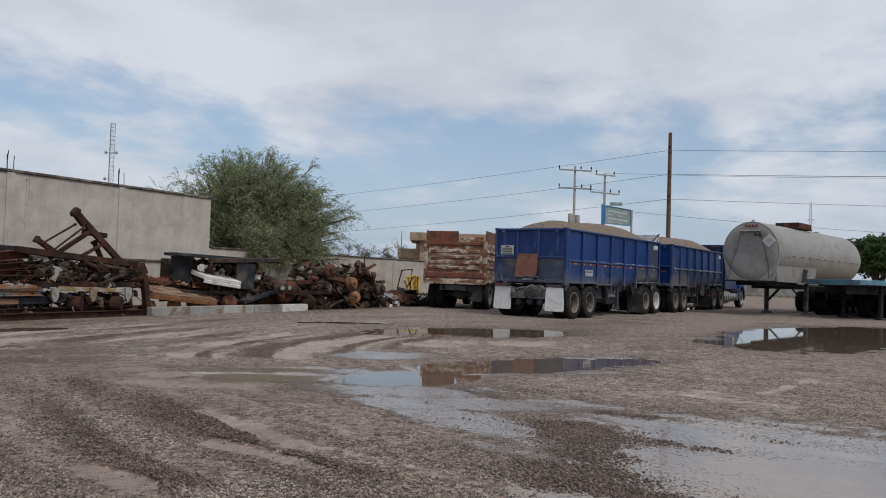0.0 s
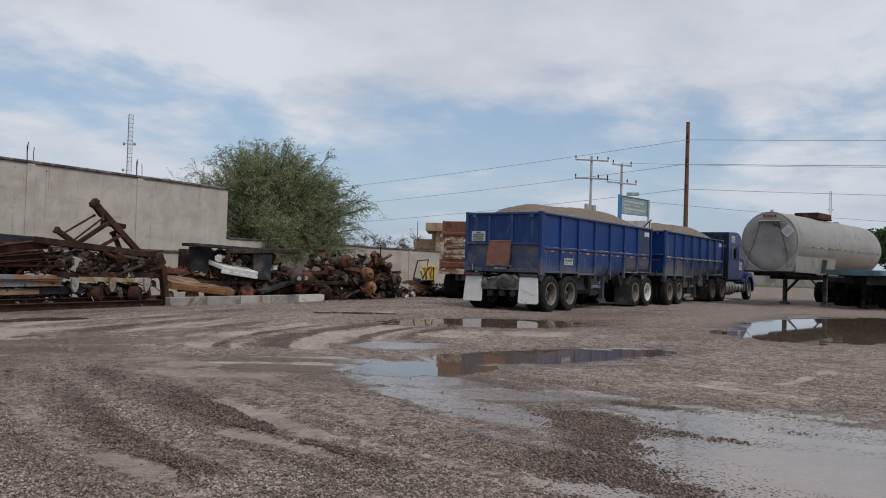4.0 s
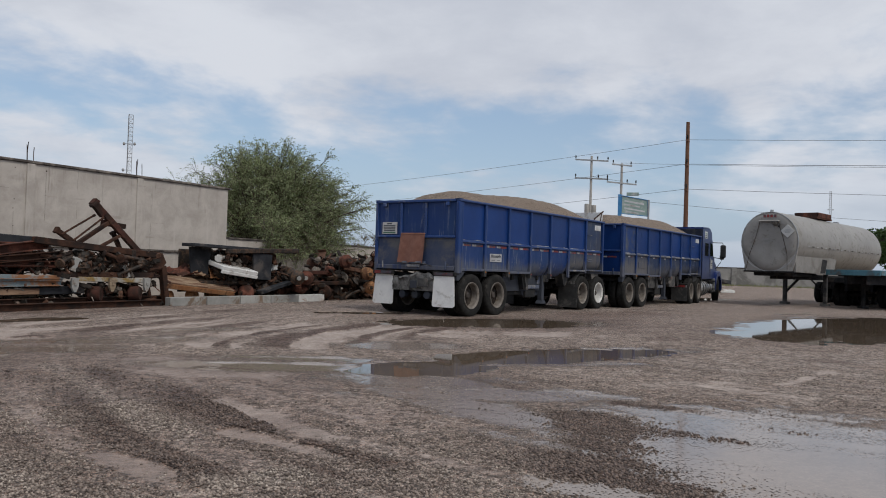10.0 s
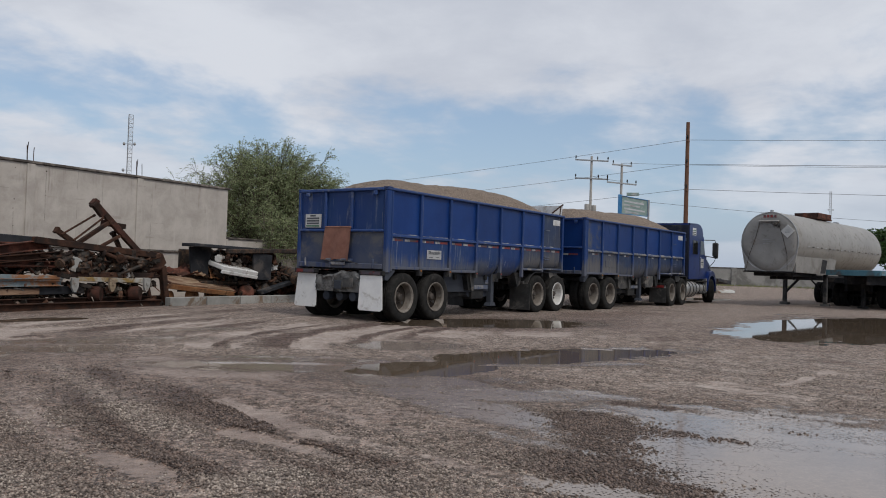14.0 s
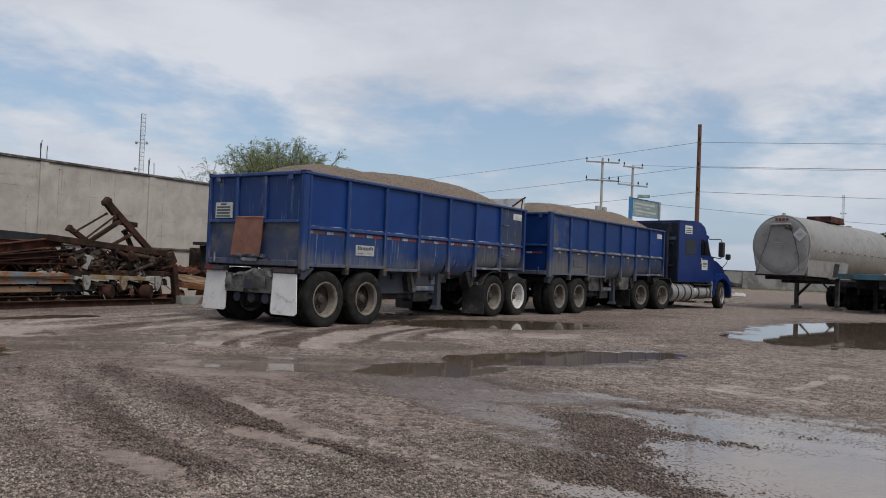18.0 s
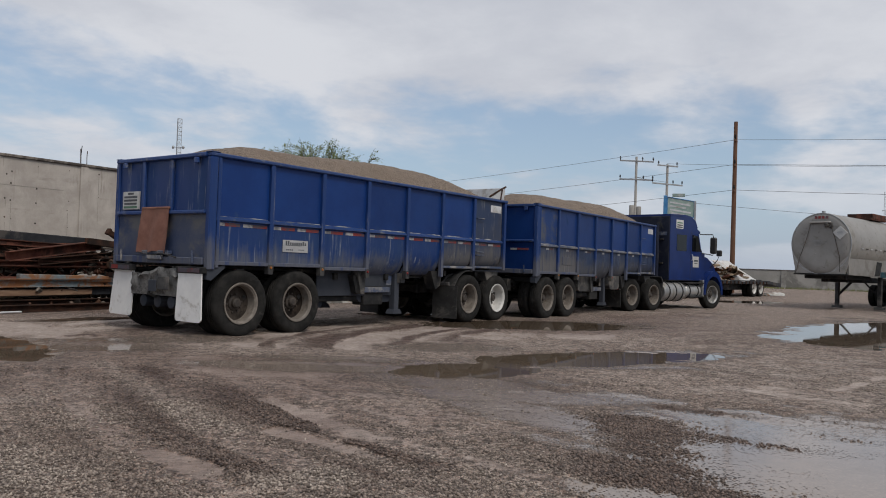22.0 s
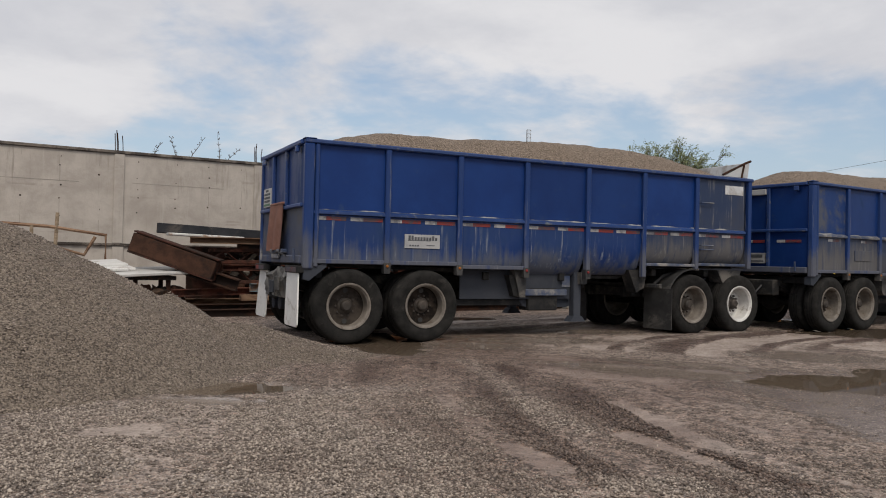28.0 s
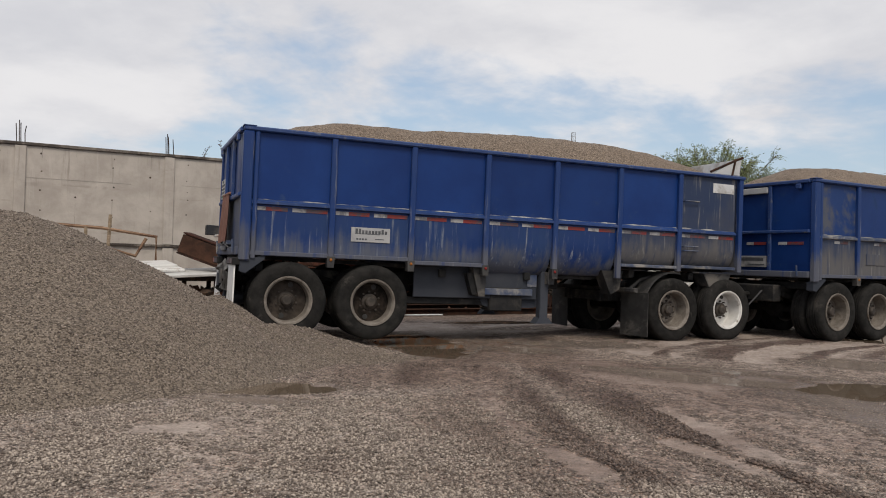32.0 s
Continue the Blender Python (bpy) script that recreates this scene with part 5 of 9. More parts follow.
        part("data_label", Mesh().box(7.72, 8.16, s * (W2 - 0.058), s * (W2 - 0.053), 2.48, 2.64), PALE_PANEL, root)
        for z in (2.30, 1.55, 1.48):
            part("grab_rung", Mesh().tube([(7.12, s * (W2 - 0.06), z), (7.12, s * (W2 - 0.005), z), (7.4, s * (W2 - 0.005), z), (7.4, s * (W2 - 0.06), z)], 0.012, 5), LEDGE, root)
        if first:
            part("flap_side", Mesh().prism([(7.72, TOP + 0.015), (8.26, TOP + 0.02), (8.30, TOP + 0.30), (8.18, TOP + 0.27)], 1, s * (W2 - 0.05), s * (W2 - 0.075)), PALE_PANEL, root, "pale sheet gusset")
            part("flap_frame", Mesh().tube([(7.66, s * (W2 - 0.06), TOP + 0.04), (8.20, s * (W2 - 0.06), TOP + 0.28), (8.34, s * (W2 - 0.06), TOP + 0.33)], 0.022, 6).tube([(8.16, s * (W2 - 0.045), TOP + 0.26), (8.10, s * (W2 - 0.045), TOP)], 0.02, 6), RUST_DARK, root)
    if first:
        part("front_flap", Mesh().box(8.27, 8.30, -W2 + 0.08, W2 - 0.08, TOP + 0.006, TOP + 0.3, 0.006), PALE_PANEL, root)
    return root


def gravel_load(seed, peaks):
    """The heaped stone in a trailer's box, as one uneven mound."""
    nxs, nys = 90, 26
    vs, fs = [], []
    for j in range(nys + 1):
        for i in range(nxs + 1):
            x = 0.06 + (L - 0.12) * i / nxs
            v = 2.0 * j / nys - 1
            y = (W2 - 0.09) * v
            e = min(1, (1 - abs(v)) / 0.16) if abs(v) > 0.84 else 1
            crest = np.interp(x, [c for c, h in peaks], [h for c, h in peaks])
            z = TOP - 0.18 + crest * (1 - abs(v) ** 2.4) * min(1, (x + 0.02) / 0.5) ** 0.8 + 0.035 * fbm(x * 1.4, y * 1.4, 4, seed) + 0.012 * fbm(x * 9, y * 9, 2, seed + 3)
            vs.append((x, y, z))
    for j in range(nys):
        fs += [(j * (nxs + 1) + i, j * (nxs + 1) + i + 1, (j + 1) * (nxs + 1) + i + 1, (j + 1) * (nxs + 1) + i) for i in range(nxs)]
    n = len(vs)
    rim = [i for i in range(nxs + 1)] + [j * (nxs + 1) + nxs for j in range(1, nys + 1)] + [nys * (nxs + 1) + i for i in range(nxs - 1, -1, -1)] + [j * (nxs + 1) for j in range(nys - 1, 0, -1)]
    vs += [(vs[i][0], vs[i][1] * 0.7, 1.25) for i in rim]
    fs += [(rim[i], rim[(i + 1) % len(rim)], n + (i + 1) % len(rim), n + i) for i in range(len(rim))] + [tuple(range(n, n + len(rim)))]
    return solid("gravel_load", Mesh().add(vs, fs), GRAVEL_PALE, "heaped load of pale crushed gravel in a blue trailer", "gravel load", group="loads of gravel", smooth=True)


REAR_TRAILER, FRONT_TRAILER = dump_trailer(True), dump_trailer(False)
REAR_LOAD = gravel_load(1.0, [(0.3, 0.18), (0.9, 0.42), (1.5, 0.53), (2.1, 0.55), (2.9, 0.56), (3.8, 0.61), (4.8, 0.66), (5.8, 0.68), (6.8, 0.62), (7.6, 0.50), (8.4, 0.26)])
FRONT_LOAD = gravel_load(5.0, [(0.3, 0.26), (1.0, 0.53), (1.6, 0.60), (2.3, 0.60), (3.2, 0.60), (4.3, 0.66), (5.4, 0.68), (6.4, 0.65), (7.4, 0.54), (8.4, 0.28)])


def hanging_cloth():
    vs, fs, nu, nv = [], [], 14, 18
    for j in range(nv + 1):
        for i in range(nu + 1):
            u, v = i / nu, j / nv
            y = 0.40 - 0.72 * u + 0.03 * v * (0.5 - u) + 0.05 * v
            z = 1.97 - 0.70 * v - 0.02 * math.sin(u * 7) * v
            x = -0.045 - 0.018 * math.sin(u * 11 + v * 2) * (0.3 + v) - 0.015 * v
            vs.append((x, y, z))
    for j in range(nv):
        fs += [(j * (nu + 1) + i, j * (nu + 1) + i + 1, (j + 1) * (nu + 1) + i + 1, (j + 1) * (nu + 1) + i) for i in range(nu)]
    n = len(vs)
    vs += [(x - 0.006, y, z) for x, y, z in vs]
    fs += [tuple(n + q for q in reversed(f)) for f in fs]
    fold = Mesh().add(vs, fs).box(-0.06, 0.0, -0.32, 0.40, 1.945, 1.985, 0.012)
    return solid("cloth", fold, CLOTH, "faded terracotta rag hung over the tailgate rail", "rag", smooth=True)


RAG = hanging_cloth()


def converter_dolly():
    root = thing("converter_dolly", "black two-axle converter dolly under the trailer's front, one white rim", "dolly")
    for s in (-1, 1):
        wheel(root, -0.588, s, W2)
        wheel(root, 0.588, s, W2, rim=RIM_WHITE_ME if s < 0 else None, label="white painted rim" if s < 0 else "")
        part("frame_rail", Mesh().box(-1.5, 1.1, s * 0.38, s * 0.48, 0.62, 0.80, 0.01), CHASSIS, root)
        part("mud_flap", Mesh().box(-1.36, -1.345, s * 0.62, s * 1.22, 0.10, 0.80, 0.004, m=pose(0, 0, 0, 0, 0, -6 * s)), BLACK_RUBBER, root)
        part("flap_bar", Mesh().tube([(-1.36, s * 0.45, 0.80), (-1.36, s * 1.24, 0.82)], 0.025, 6), UNDER_GREY, root)
        part("fender", Mesh().tube([(-1.34, s * 1.0, 0.82), (-1.1, s * 1.0, 1.0), (-0.75, s * 1.0, 1.08)], 0.03, 6), CHASSIS, root)
        part("leaf_spring", Mesh().tube([(-1.1, s * 0.52, 0.66), (-0.588, s * 0.52, 0.58), (0, s * 0.52, 0.68), (0.588, s * 0.52, 0.58), (1.1, s * 0.52, 0.66)], 0.045, 6), AXLE, root)
    for x in (-0.588, 0.588):
        part("axle", Mesh().tube([(x, -0.95, WHEEL_R), (x, 0.95, WHEEL_R)], 0.065, 12).lump(x, 0, WHEEL_R, 0.16, 0.18, 0.16, 3, 0.1), AXLE, root)
    part("fifth_wheel", Mesh().lathe([(0.0, 0.0), (0.48, 0.0), (0.48, 0.10), (0.0, 0.10)], 24, m=pose(0, 0, 0.82, 90)), AXLE, root)
    part("crossmember", Mesh().box(-1.45, -1.35, -0.62, 0.62, 0.64, 0.80, 0.01).box(-0.05, 0.05, -0.6, 0.6, 0.6, 0.8, 0.01), CHASSIS, root)
    part("light_bar", Mesh().box(-1.40, -1.33, -1.24, 1.24, 0.80, 0.87, 0.012), UNDER_GREY, root)
    for s in (-1, 1):
        for x in (-0.588, 0.588):
            arc = [(x + (0.60 if x < 0 else 0.58) * math.cos(a), WHEEL_R + 0.60 * math.sin(a)) for a in [math.pi * (0.42 + 0.52 * i / 8) for i in range(9)]]
            hood = [(px - 0.015, pz + 0.02) for px, pz in reversed(arc)]
            if x < 0:
                part("fender", Mesh().prism(arc + hood, 1, s * 0.62, s * 1.22), BLACK_RUBBER, root, smooth=True)
    part("drawbar", Mesh().tube([(1.0, 0.4, 0.7), (1.45, 0.0, 0.74)], 0.05, 8).tube([(1.0, -0.4, 0.7), (1.45, 0.0, 0.74)], 0.05, 8), CHASSIS, root)
    return root


DOLLY = converter_dolly()


def tractor():
    root = thing("truck_tractor", "dark blue sleeper-cab truck tractor with silver fuel tanks", "truck")
    A, F = 0.673, 5.0
    hw = 1.02
    for s in (-1, 1):
        wheel(root, -A, s, W2)
        wheel(root, A, s, W2)
        wheel(root, F, s, 1.22, dual=False, rim=RIM_ALLOY_ME, steers=True, label="bright aluminium wheel")
        part("frame_rail", Mesh().box(-1.4, 5.9, s * 0.36, s * 0.46, 0.74, 0.98, 0.01), CHASSIS, root)
        part("mud_flap", Mesh().box(-1.30, -1.285, s * 0.60, s * 1.22, 0.14, 0.80, 0.004), BLACK_RUBBER, root)
        part("light_bar", Mesh().box(-1.33, -1.27, s * 0.58, s * 1.24, 0.78, 0.84, 0.01), CHASSIS, root)
        for y in (0.75, 1.02):
            part("tail_lamp", Mesh().box(-1.345, -1.33, s * (y - 0.08), s * (y + 0.08), 0.70, 0.77, 0.006), RED_LENS, root)
        part("quarter_fender", Mesh().prism([(1.22, 0.65), (1.32, 0.95), (1.2, 1.12), (1.16, 1.10), (1.27, 0.94), (1.18, 0.66)], 1, s * 0.65, s * 1.22), PLASTIC, root)
        part("fuel_tank", Mesh().lathe([(0.0, -0.72), (0.28, -0.715), (0.335, -0.67), (0.335, 0.67), (0.28, 0.715), (0.0, 0.72)], 26, m=pose(2.25, s * 0.88, 0.62, 0, 0, 90)), STEEL_BRIGHT, root, "silver cylindrical fuel tank", smooth=True)
        part("air_cleaner_tank", Mesh().lathe([(0.0, -0.55), (0.22, -0.545), (0.26, -0.5), (0.26, 0.5), (0.22, 0.545), (0.0, 0.55)], 22, m=pose(3.60, s * 0.92, 0.64, 0, 0, 90)), STEEL_BRIGHT, root, smooth=True)
        for x in (1.8, 2.25, 2.7, 3.3, 3.9):
            r = 0.342 if x < 3 else 0.268
            part("tank_strap", Mesh().lathe([(r, -0.03), (r + 0.006, -0.028), (r + 0.006, 0.028), (r, 0.03)], 24, m=pose(x, s * (0.88 if x < 3 else 0.92), 0.62 if x < 3 else 0.64, 0, 0, 90)), CHASSIS, root)
        part("step", Mesh().box(2.9, 4.25, s * 0.98, s * 1.22, 0.90, 0.95, 0.01), CHASSIS, root)
        part("step", Mesh().box(3.2, 4.2, s * 1.0, s * 1.24, 0.42, 0.47, 0.01), CHASSIS, root)
        part("step_post", Mesh().box(4.22, 4.30, s * 1.02, s * 1.20, 0.44, 1.04, 0.012), STEEL_BRIGHT, root)
        part("flap_tape", Mesh().box(-1.302, -1.298, s * 0.62, s * 0.78, 0.68, 0.77).box(-1.302, -1.299, s * 1.16, s * 1.21, 0.68, 0.77), WHITE_TAPE, root)
        part("flap_tape", Mesh().box(-1.303, -1.299, s * 0.80, s * 1.14, 0.68, 0.77), RED_TAPE, root, "red reflective tape")
        part("hood_mirror", Mesh().box(5.18, 5.28, s * 1.20, s * 1.40, 1.92, 2.14, 0.03).tube([(5.1, s * 1.0, 1.45), (5.2, s * 1.25, 1.78), (5.23, s * 1.3, 1.93)], 0.016, 6), PLASTIC, root, "black hood mirror on a curved stalk")
        part("cab_side", Mesh().prism([(1.88, 1.02), (3.42, 1.02), (4.42, 1.02), (4.44, 1.98), (4.20, 2.02), (3.96, 2.66), (3.82, 2.84), (3.66, 3.06), (3.38, 3.18), (2.95, 3.22), (1.88, 3.20)], 1, s * (hw + 0.06), s * (hw + 0.10)), CAB_BLUE, root)
        part("door_seam", Mesh().box(3.36, 3.375, s * (hw + 0.1), s * (hw + 0.104), 1.06, 2.72), PLASTIC, root)
        part("sleeper_window", Mesh().box(2.35, 3.05, s * (hw + 0.1), s * (hw + 0.108), 2.02, 2.58, 0.003), GLASS, root)
        part("door_window", Mesh().prism([(3.46, 2.04), (4.14, 2.04), (3.90, 2.58), (3.46, 2.62)], 1, s * (hw + 0.1), s * (hw + 0.108)), GLASS, root)
        part("door_sign", Mesh().box(3.55, 3.98, s * (hw + 0.1), s * (hw + 0.106), 1.48, 1.86), SIGN_WHITE, root, "white square sign on the door")
        part("print_line", Mesh().box(3.62, 3.91, s * (hw + 0.1065), s * (hw + 0.109), 1.68, 1.74), INK, root)
        part("print_line", Mesh().box(3.65, 3.88, s * (hw + 0.1065), s * (hw + 0.109), 1.60, 1.63), INK, root)
        part("roof_sign", Mesh().box(2.28, 2.78, s * (hw + 0.1), s * (hw + 0.106), 2.78, 3.08), SIGN_WHITE, root, "white sign with dark print")
        for z in (2.98, 2.90, 2.83):
            part("print_line", Mesh().box(2.34, 2.72, s * (hw + 0.1065), s * (hw + 0.109), z - 0.02, z + 0.02), GREEN_INK if z > 2.95 else INK, root)
        part("door_handle", Mesh().tube([(3.45, s * (hw + 0.10), 1.72), (3.45, s * (hw + 0.14), 1.74), (3.45, s * (hw + 0.14), 1.9), (3.45, s * (hw + 0.10), 1.92)], 0.014, 5), PALE_PANEL, root)
        part("mirror", Mesh().box(4.22, 4.34, s * 1.40, s * 1.64, 1.98, 2.56, 0.04), PLASTIC, root)
        part("mirror_arm", Mesh().tube([(4.05, s * (hw + 0.08), 2.66), (4.25, s * 1.5, 2.66), (4.28, s * 1.52, 2.54)], 0.02, 6), PLASTIC, root)
        part("mirror_arm", Mesh().tube([(4.2, s * (hw + 0.08), 2.0), (4.27, s * 1.5, 1.93), (4.28, s * 1.52, 2.0)], 0.02, 6), PLASTIC, root)
        arch = [(F + 0.63 * math.cos(a), 0.52 + 0.66 * math.sin(a)) for a in [math.pi * i / 12 for i in range(13)]]
        outer = [(F + (0.74 + 0.03 * math.sin(a)) * math.cos(a), 0.52 + 0.86 * math.sin(a)) for a in [math.pi * (12 - i) / 12 for i in range(13)]]
        part("fender", Mesh().prism(arch + outer, 1, s * 0.80, s * 1.235), CAB_BLUE, root, smooth=True)
        part("headlamp", Mesh().lump(5.60, s * 0.93, 1.02, 0.12, 0.2, 0.13, 1, 0.02), glass_lens, root, smooth=True)
    # cab shell, roof, windscreen, hood
    part("cab_back", Mesh().box(1.86, 1.92, -hw - 0.09, hw + 0.09, 1.02, 3.18, 0.03), CAB_BACK, root, "sooty rear cab wall")
    for z in (1.55, 2.35):
        part("wall_bracket", Mesh().box(1.80, 1.86, -0.9, 0.9, z, z + 0.06, 0.01), CHASSIS, root)
    part("maker_strip", Mesh().box(1.85, 1.858, -1.0, -0.72, 2.52, 2.64), LEDGE, root)
    part("cab_floor", Mesh().box(1.88, 4.42, -hw - 0.05, hw + 0.05, 0.99, 1.06, 0.01), PLASTIC, root)
    part("roof", Mesh().prism([(1.88, 3.16), (1.88, 3.24), (2.95, 3.28), (3.40, 3.24), (3.70, 3.10), (3.86, 2.87), (3.80, 2.85), (3.64, 3.05), (3.37, 3.175), (2.94, 3.21)], 1, -hw - 0.1, hw + 0.1), CAB_BLUE, root, smooth=True)
    part("sun_visor", Mesh().prism([(3.80, 2.87), (4.14, 2.76), (4.12, 2.68), (3.80, 2.79)], 1, -hw - 0.06, hw + 0.06), CAB_BLUE, root)
    part("windscreen", Mesh().prism([(3.82, 2.80), (4.42, 2.02), (4.39, 2.0), (3.79, 2.78)], 1, -hw - 0.02, hw + 0.02), GLASS, root)
    part("hood", Mesh().prism([(4.40, 1.05), (4.40, 2.02), (4.85, 1.95), (5.30, 1.80), (5.55, 1.62), (5.67, 1.38), (5.70, 1.15), (5.68, 0.86), (5.5, 0.80), (5.4, 1.05)], 1, -0.82, 0.82), CAB_BLUE, root, smooth=True)
    part("hood_shoulder", Mesh().prism([(4.40, 1.1), (4.40, 1.92), (4.85, 1.83), (5.3, 1.62), (5.5, 1.40), (5.56, 1.2)], 1, -1.04, 1.04), CAB_BLUE, root, smooth=True)
    part("grille", Mesh().box(5.68, 5.71, -0.6, 0.6, 0.9, 1.45, 0.01), STEEL_BRIGHT, root)
    part("bumper", Mesh().box(5.66, 5.82, -1.2, 1.2, 0.42, 0.80, 0.04), PLASTIC, root)
    part("fifth_wheel", Mesh().lathe([(0.0, 0.0), (0.48, 0.0), (0.48, 0.09), (0.0, 0.09)], 24, m=pose(0, 0, 0.86, 90)), AXLE, root)
    for x in (-A, A):
        part("axle", Mesh().tube([(x, -0.95, WHEEL_R), (x, 0.95, WHEEL_R)], 0.07, 12).lump(x, 0, WHEEL_R, 0.19, 0.22, 0.19, 3, 0.1), AXLE, root)
    part("front_axle", Mesh().tube([(F, -0.9, WHEEL_R), (F, -0.5, 0.42), (F, 0.5, 0.42), (F, 0.9, WHEEL_R)], 0.06, 10), AXLE, root)
    for y in (-0.72, 0.72):
        part("exhaust_pipe", Mesh().tube([(1.72, y, 1.05), (1.72, y, 2.9)], 0.07, 12), CAB_BACK, root)
    part("air_line", Mesh().tube([(1.84, 0.2, 1.6), (1.2, 0.2, 1.25), (0.9, 0.1, 1.5), (0.85, 0.1, 1.7)], 0.016, 5), WIRE, root)
    return root


glass_lens = glossy("headlamp_glass", (0.5, 0.52, 0.54), 0.12)
TRACTOR = tractor()


# ---- gravel pile beside the track ----
def stone_material(name, lo, hi, scale):
    m = bpy.data.materials.new(name)
    m.use_nodes = True
    k = Nodes(m.node_tree)
    pos = k.n("ShaderNodeTexCoord").outputs["Object"]
    vor = k.n("ShaderNodeTexVoronoi", {"feature": "F1"}, Vector=pos, Scale=scale)
    cell = k.n("ShaderNodeSeparateColor", None, Color=vor.outputs["Color"])
    big = k.ramp(k.noise(pos, 0.9, 5.0, 0.6, 0.5), 0.35, 0.7)
    col = k.mix(cell.outputs[0], lo, hi)
    col = k.mix(k.math("MULTIPLY", big, 0.22), col, k.mix(1.0, col, (0.62, 0.58, 0.55), "MULTIPLY"))
    hg = k.math("ADD", k.math("SUBTRACT", 1.0, vor.outputs["Distance"]), k.math("MULTIPLY", k.noise(pos, scale * 0.6, 4.0, 0.6), 0.8))
    bp = k.n("ShaderNodeBump", None, Height=hg)
    bp.inputs["Strength"].default_value, bp.inputs["Distance"].default_value = 0.9, 0.03
    k.n("ShaderNodeOutputMaterial", None, Surface=k.n("ShaderNodeBsdfPrincipled", None, Base_Color=col, Roughness=0.9, Normal=bp))
    return m


PILE_STONE = stone_material("grey_crushed_stone", (0.072, 0.055, 0.043), (0.350, 0.286, 0.228), 75.0)


def pile_height(x, y):
    ax, ay, bx, by, top, slope = -8.56, 4.52, -10.1, -0.83, 1.78, 0.56
    vx, vy = bx - ax, by - ay
    s = min(1, max(0, ((x - ax) * vx + (y - ay) * vy) / (vx * vx + vy * vy)))
    d = math.hypot(x - ax - s * vx, y - ay - s * vy)
    z = top - slope * (math.sqrt(d * d + 0.3) - 0.3)
    z -= 0.09 * min(1, max(0, (d - 2.5) / 0.8))
    # a low apron that has slid down towards the track
    q = min(1, max(0, (y - 5.4) / 2.0))
    z = max(z, 0.57 - 0.23 * q - 0.34 * math.hypot(x + 7.05 - 0.30 * q, y - 5.4 - 2.0 * q))
    z = max(z, 0.76 - 0.60 * math.hypot(x + 7.2, y - 6.3))
    spill = 0.25 - 0.19 * math.hypot((x + 6.6) / 1.0, (y - 7.4) / 0.8)
    z = max(z, spill * 0.8) + 0.06 * fbm(x * 0.8, y * 0.8, 3, 4.0) + 0.018 * fbm(x * 6, y * 6, 2, 9.0)
    return z


def gravel_pile():
    n, m = 190, 230
    x0, x1, y0, y1 = -15.0, -4.6, -5.0, 9.4
    vs, fs = [], []
    for j in range(m + 1):
        for i in range(n + 1):
            x, y = x0 + (x1 - x0) * i / n, y0 + (y1 - y0) * j / m
            vs.append((x, y, max(-0.08, pile_height(x, y))))
    for j in range(m):
        for i in range(n):
            q = (j * (n + 1) + i, j * (n + 1) + i + 1, (j + 1) * (n + 1) + i + 1, (j + 1) * (n + 1) + i)
            if max(vs[a][2] for a in q) > -0.075:
                fs.append(q)
    used = sorted({a for q in fs for a in q})
    at = {a: i for i, a in enumerate(used)}
    return solid("stone_mound", Mesh().add([vs[a] for a in used], [tuple(at[a] for a in q) for q in fs]), PILE_STONE, "tall heap of grey crushed gravel dumped on the yard", "gravel pile", smooth=True)


gravel_pile()
for load in (REAR_LOAD, FRONT_LOAD):
    load.data.materials[0] = stone_material("tan_crushed_stone", (0.105, 0.078, 0.058), (0.35, 0.274, 0.214), 60.0)
prng = np.random.RandomState(14)
hx, hy = prng.uniform(-10.5, -4.8, 52000), prng.uniform(0.5, 9.0, 52000)
hz = np.array([pile_height(x, y) for x, y in zip(hx, hy)])
hx, hy, hz = hx[hz > 0.02], hy[hz > 0.02], hz[hz > 0.02]
pme = stone_mesh("loose_gravel", hx, hy, hz, 0.005 + 0.012 * prng.uniform(0, 1, len(hx)) ** 1.8, prng)
pme.attributes.new("soak", "FLOAT", "POINT").data.foreach_set("value", np.full(len(hx) * 6, 0.30, np.float32))
pme.materials.append(STONE)
tagged(new("loose_gravel", pme), "loose crushed stones lying on the gravel heap", "gravel", kind="stuff")


RUST_BROWN = surface("brown_rust", (0.042, 0.019, 0.015), (0.082, 0.034, 0.025), 4.0, 0.9, dirt=(0.03, 0.018, 0.014), dirt_amount=0.45, dirt_scale=2.4, bump=0.35, bump_scale=30, spec=0.2)


# ---- scrap along the wall; placed in the wall's own space: x along it, y out into the yard ----
def on_wall(s, off, z=0.0, rx=0, ry=0, rz=0):
    return WALL_AT @ pose(s, off, z, rx, ry, rz)


def span_pose(a, b):
    """A pose whose x axis runs from a to b (wall space), with its length."""
    a, b = Vector(a), Vector(b)
    d = (b - a)
    m = d.to_track_quat("X", "Z").to_matrix().to_4x4()
    return WALL_AT @ Matrix.Translation(a) @ m, d.length


def i_beam(a, b, h, wd, mat, label, name="steel_beam", t=0.02, group="steel beams stacked by the wall"):
    m, ln = span_pose(a, b)
    root = thing(name, label, "steel beam", m, group)
    part("flange", Mesh().box(0, ln, -wd / 2, wd / 2, h / 2 - t, h / 2, 0.004), mat, root)
    part("flange", Mesh().box(0, ln, -wd / 2, wd / 2, -h / 2, -h / 2 + t, 0.004), mat, root)
    part("web", Mesh().box(0, ln, -t / 2, t / 2, -h / 2 + t, h / 2 - t), mat, root)
    return root


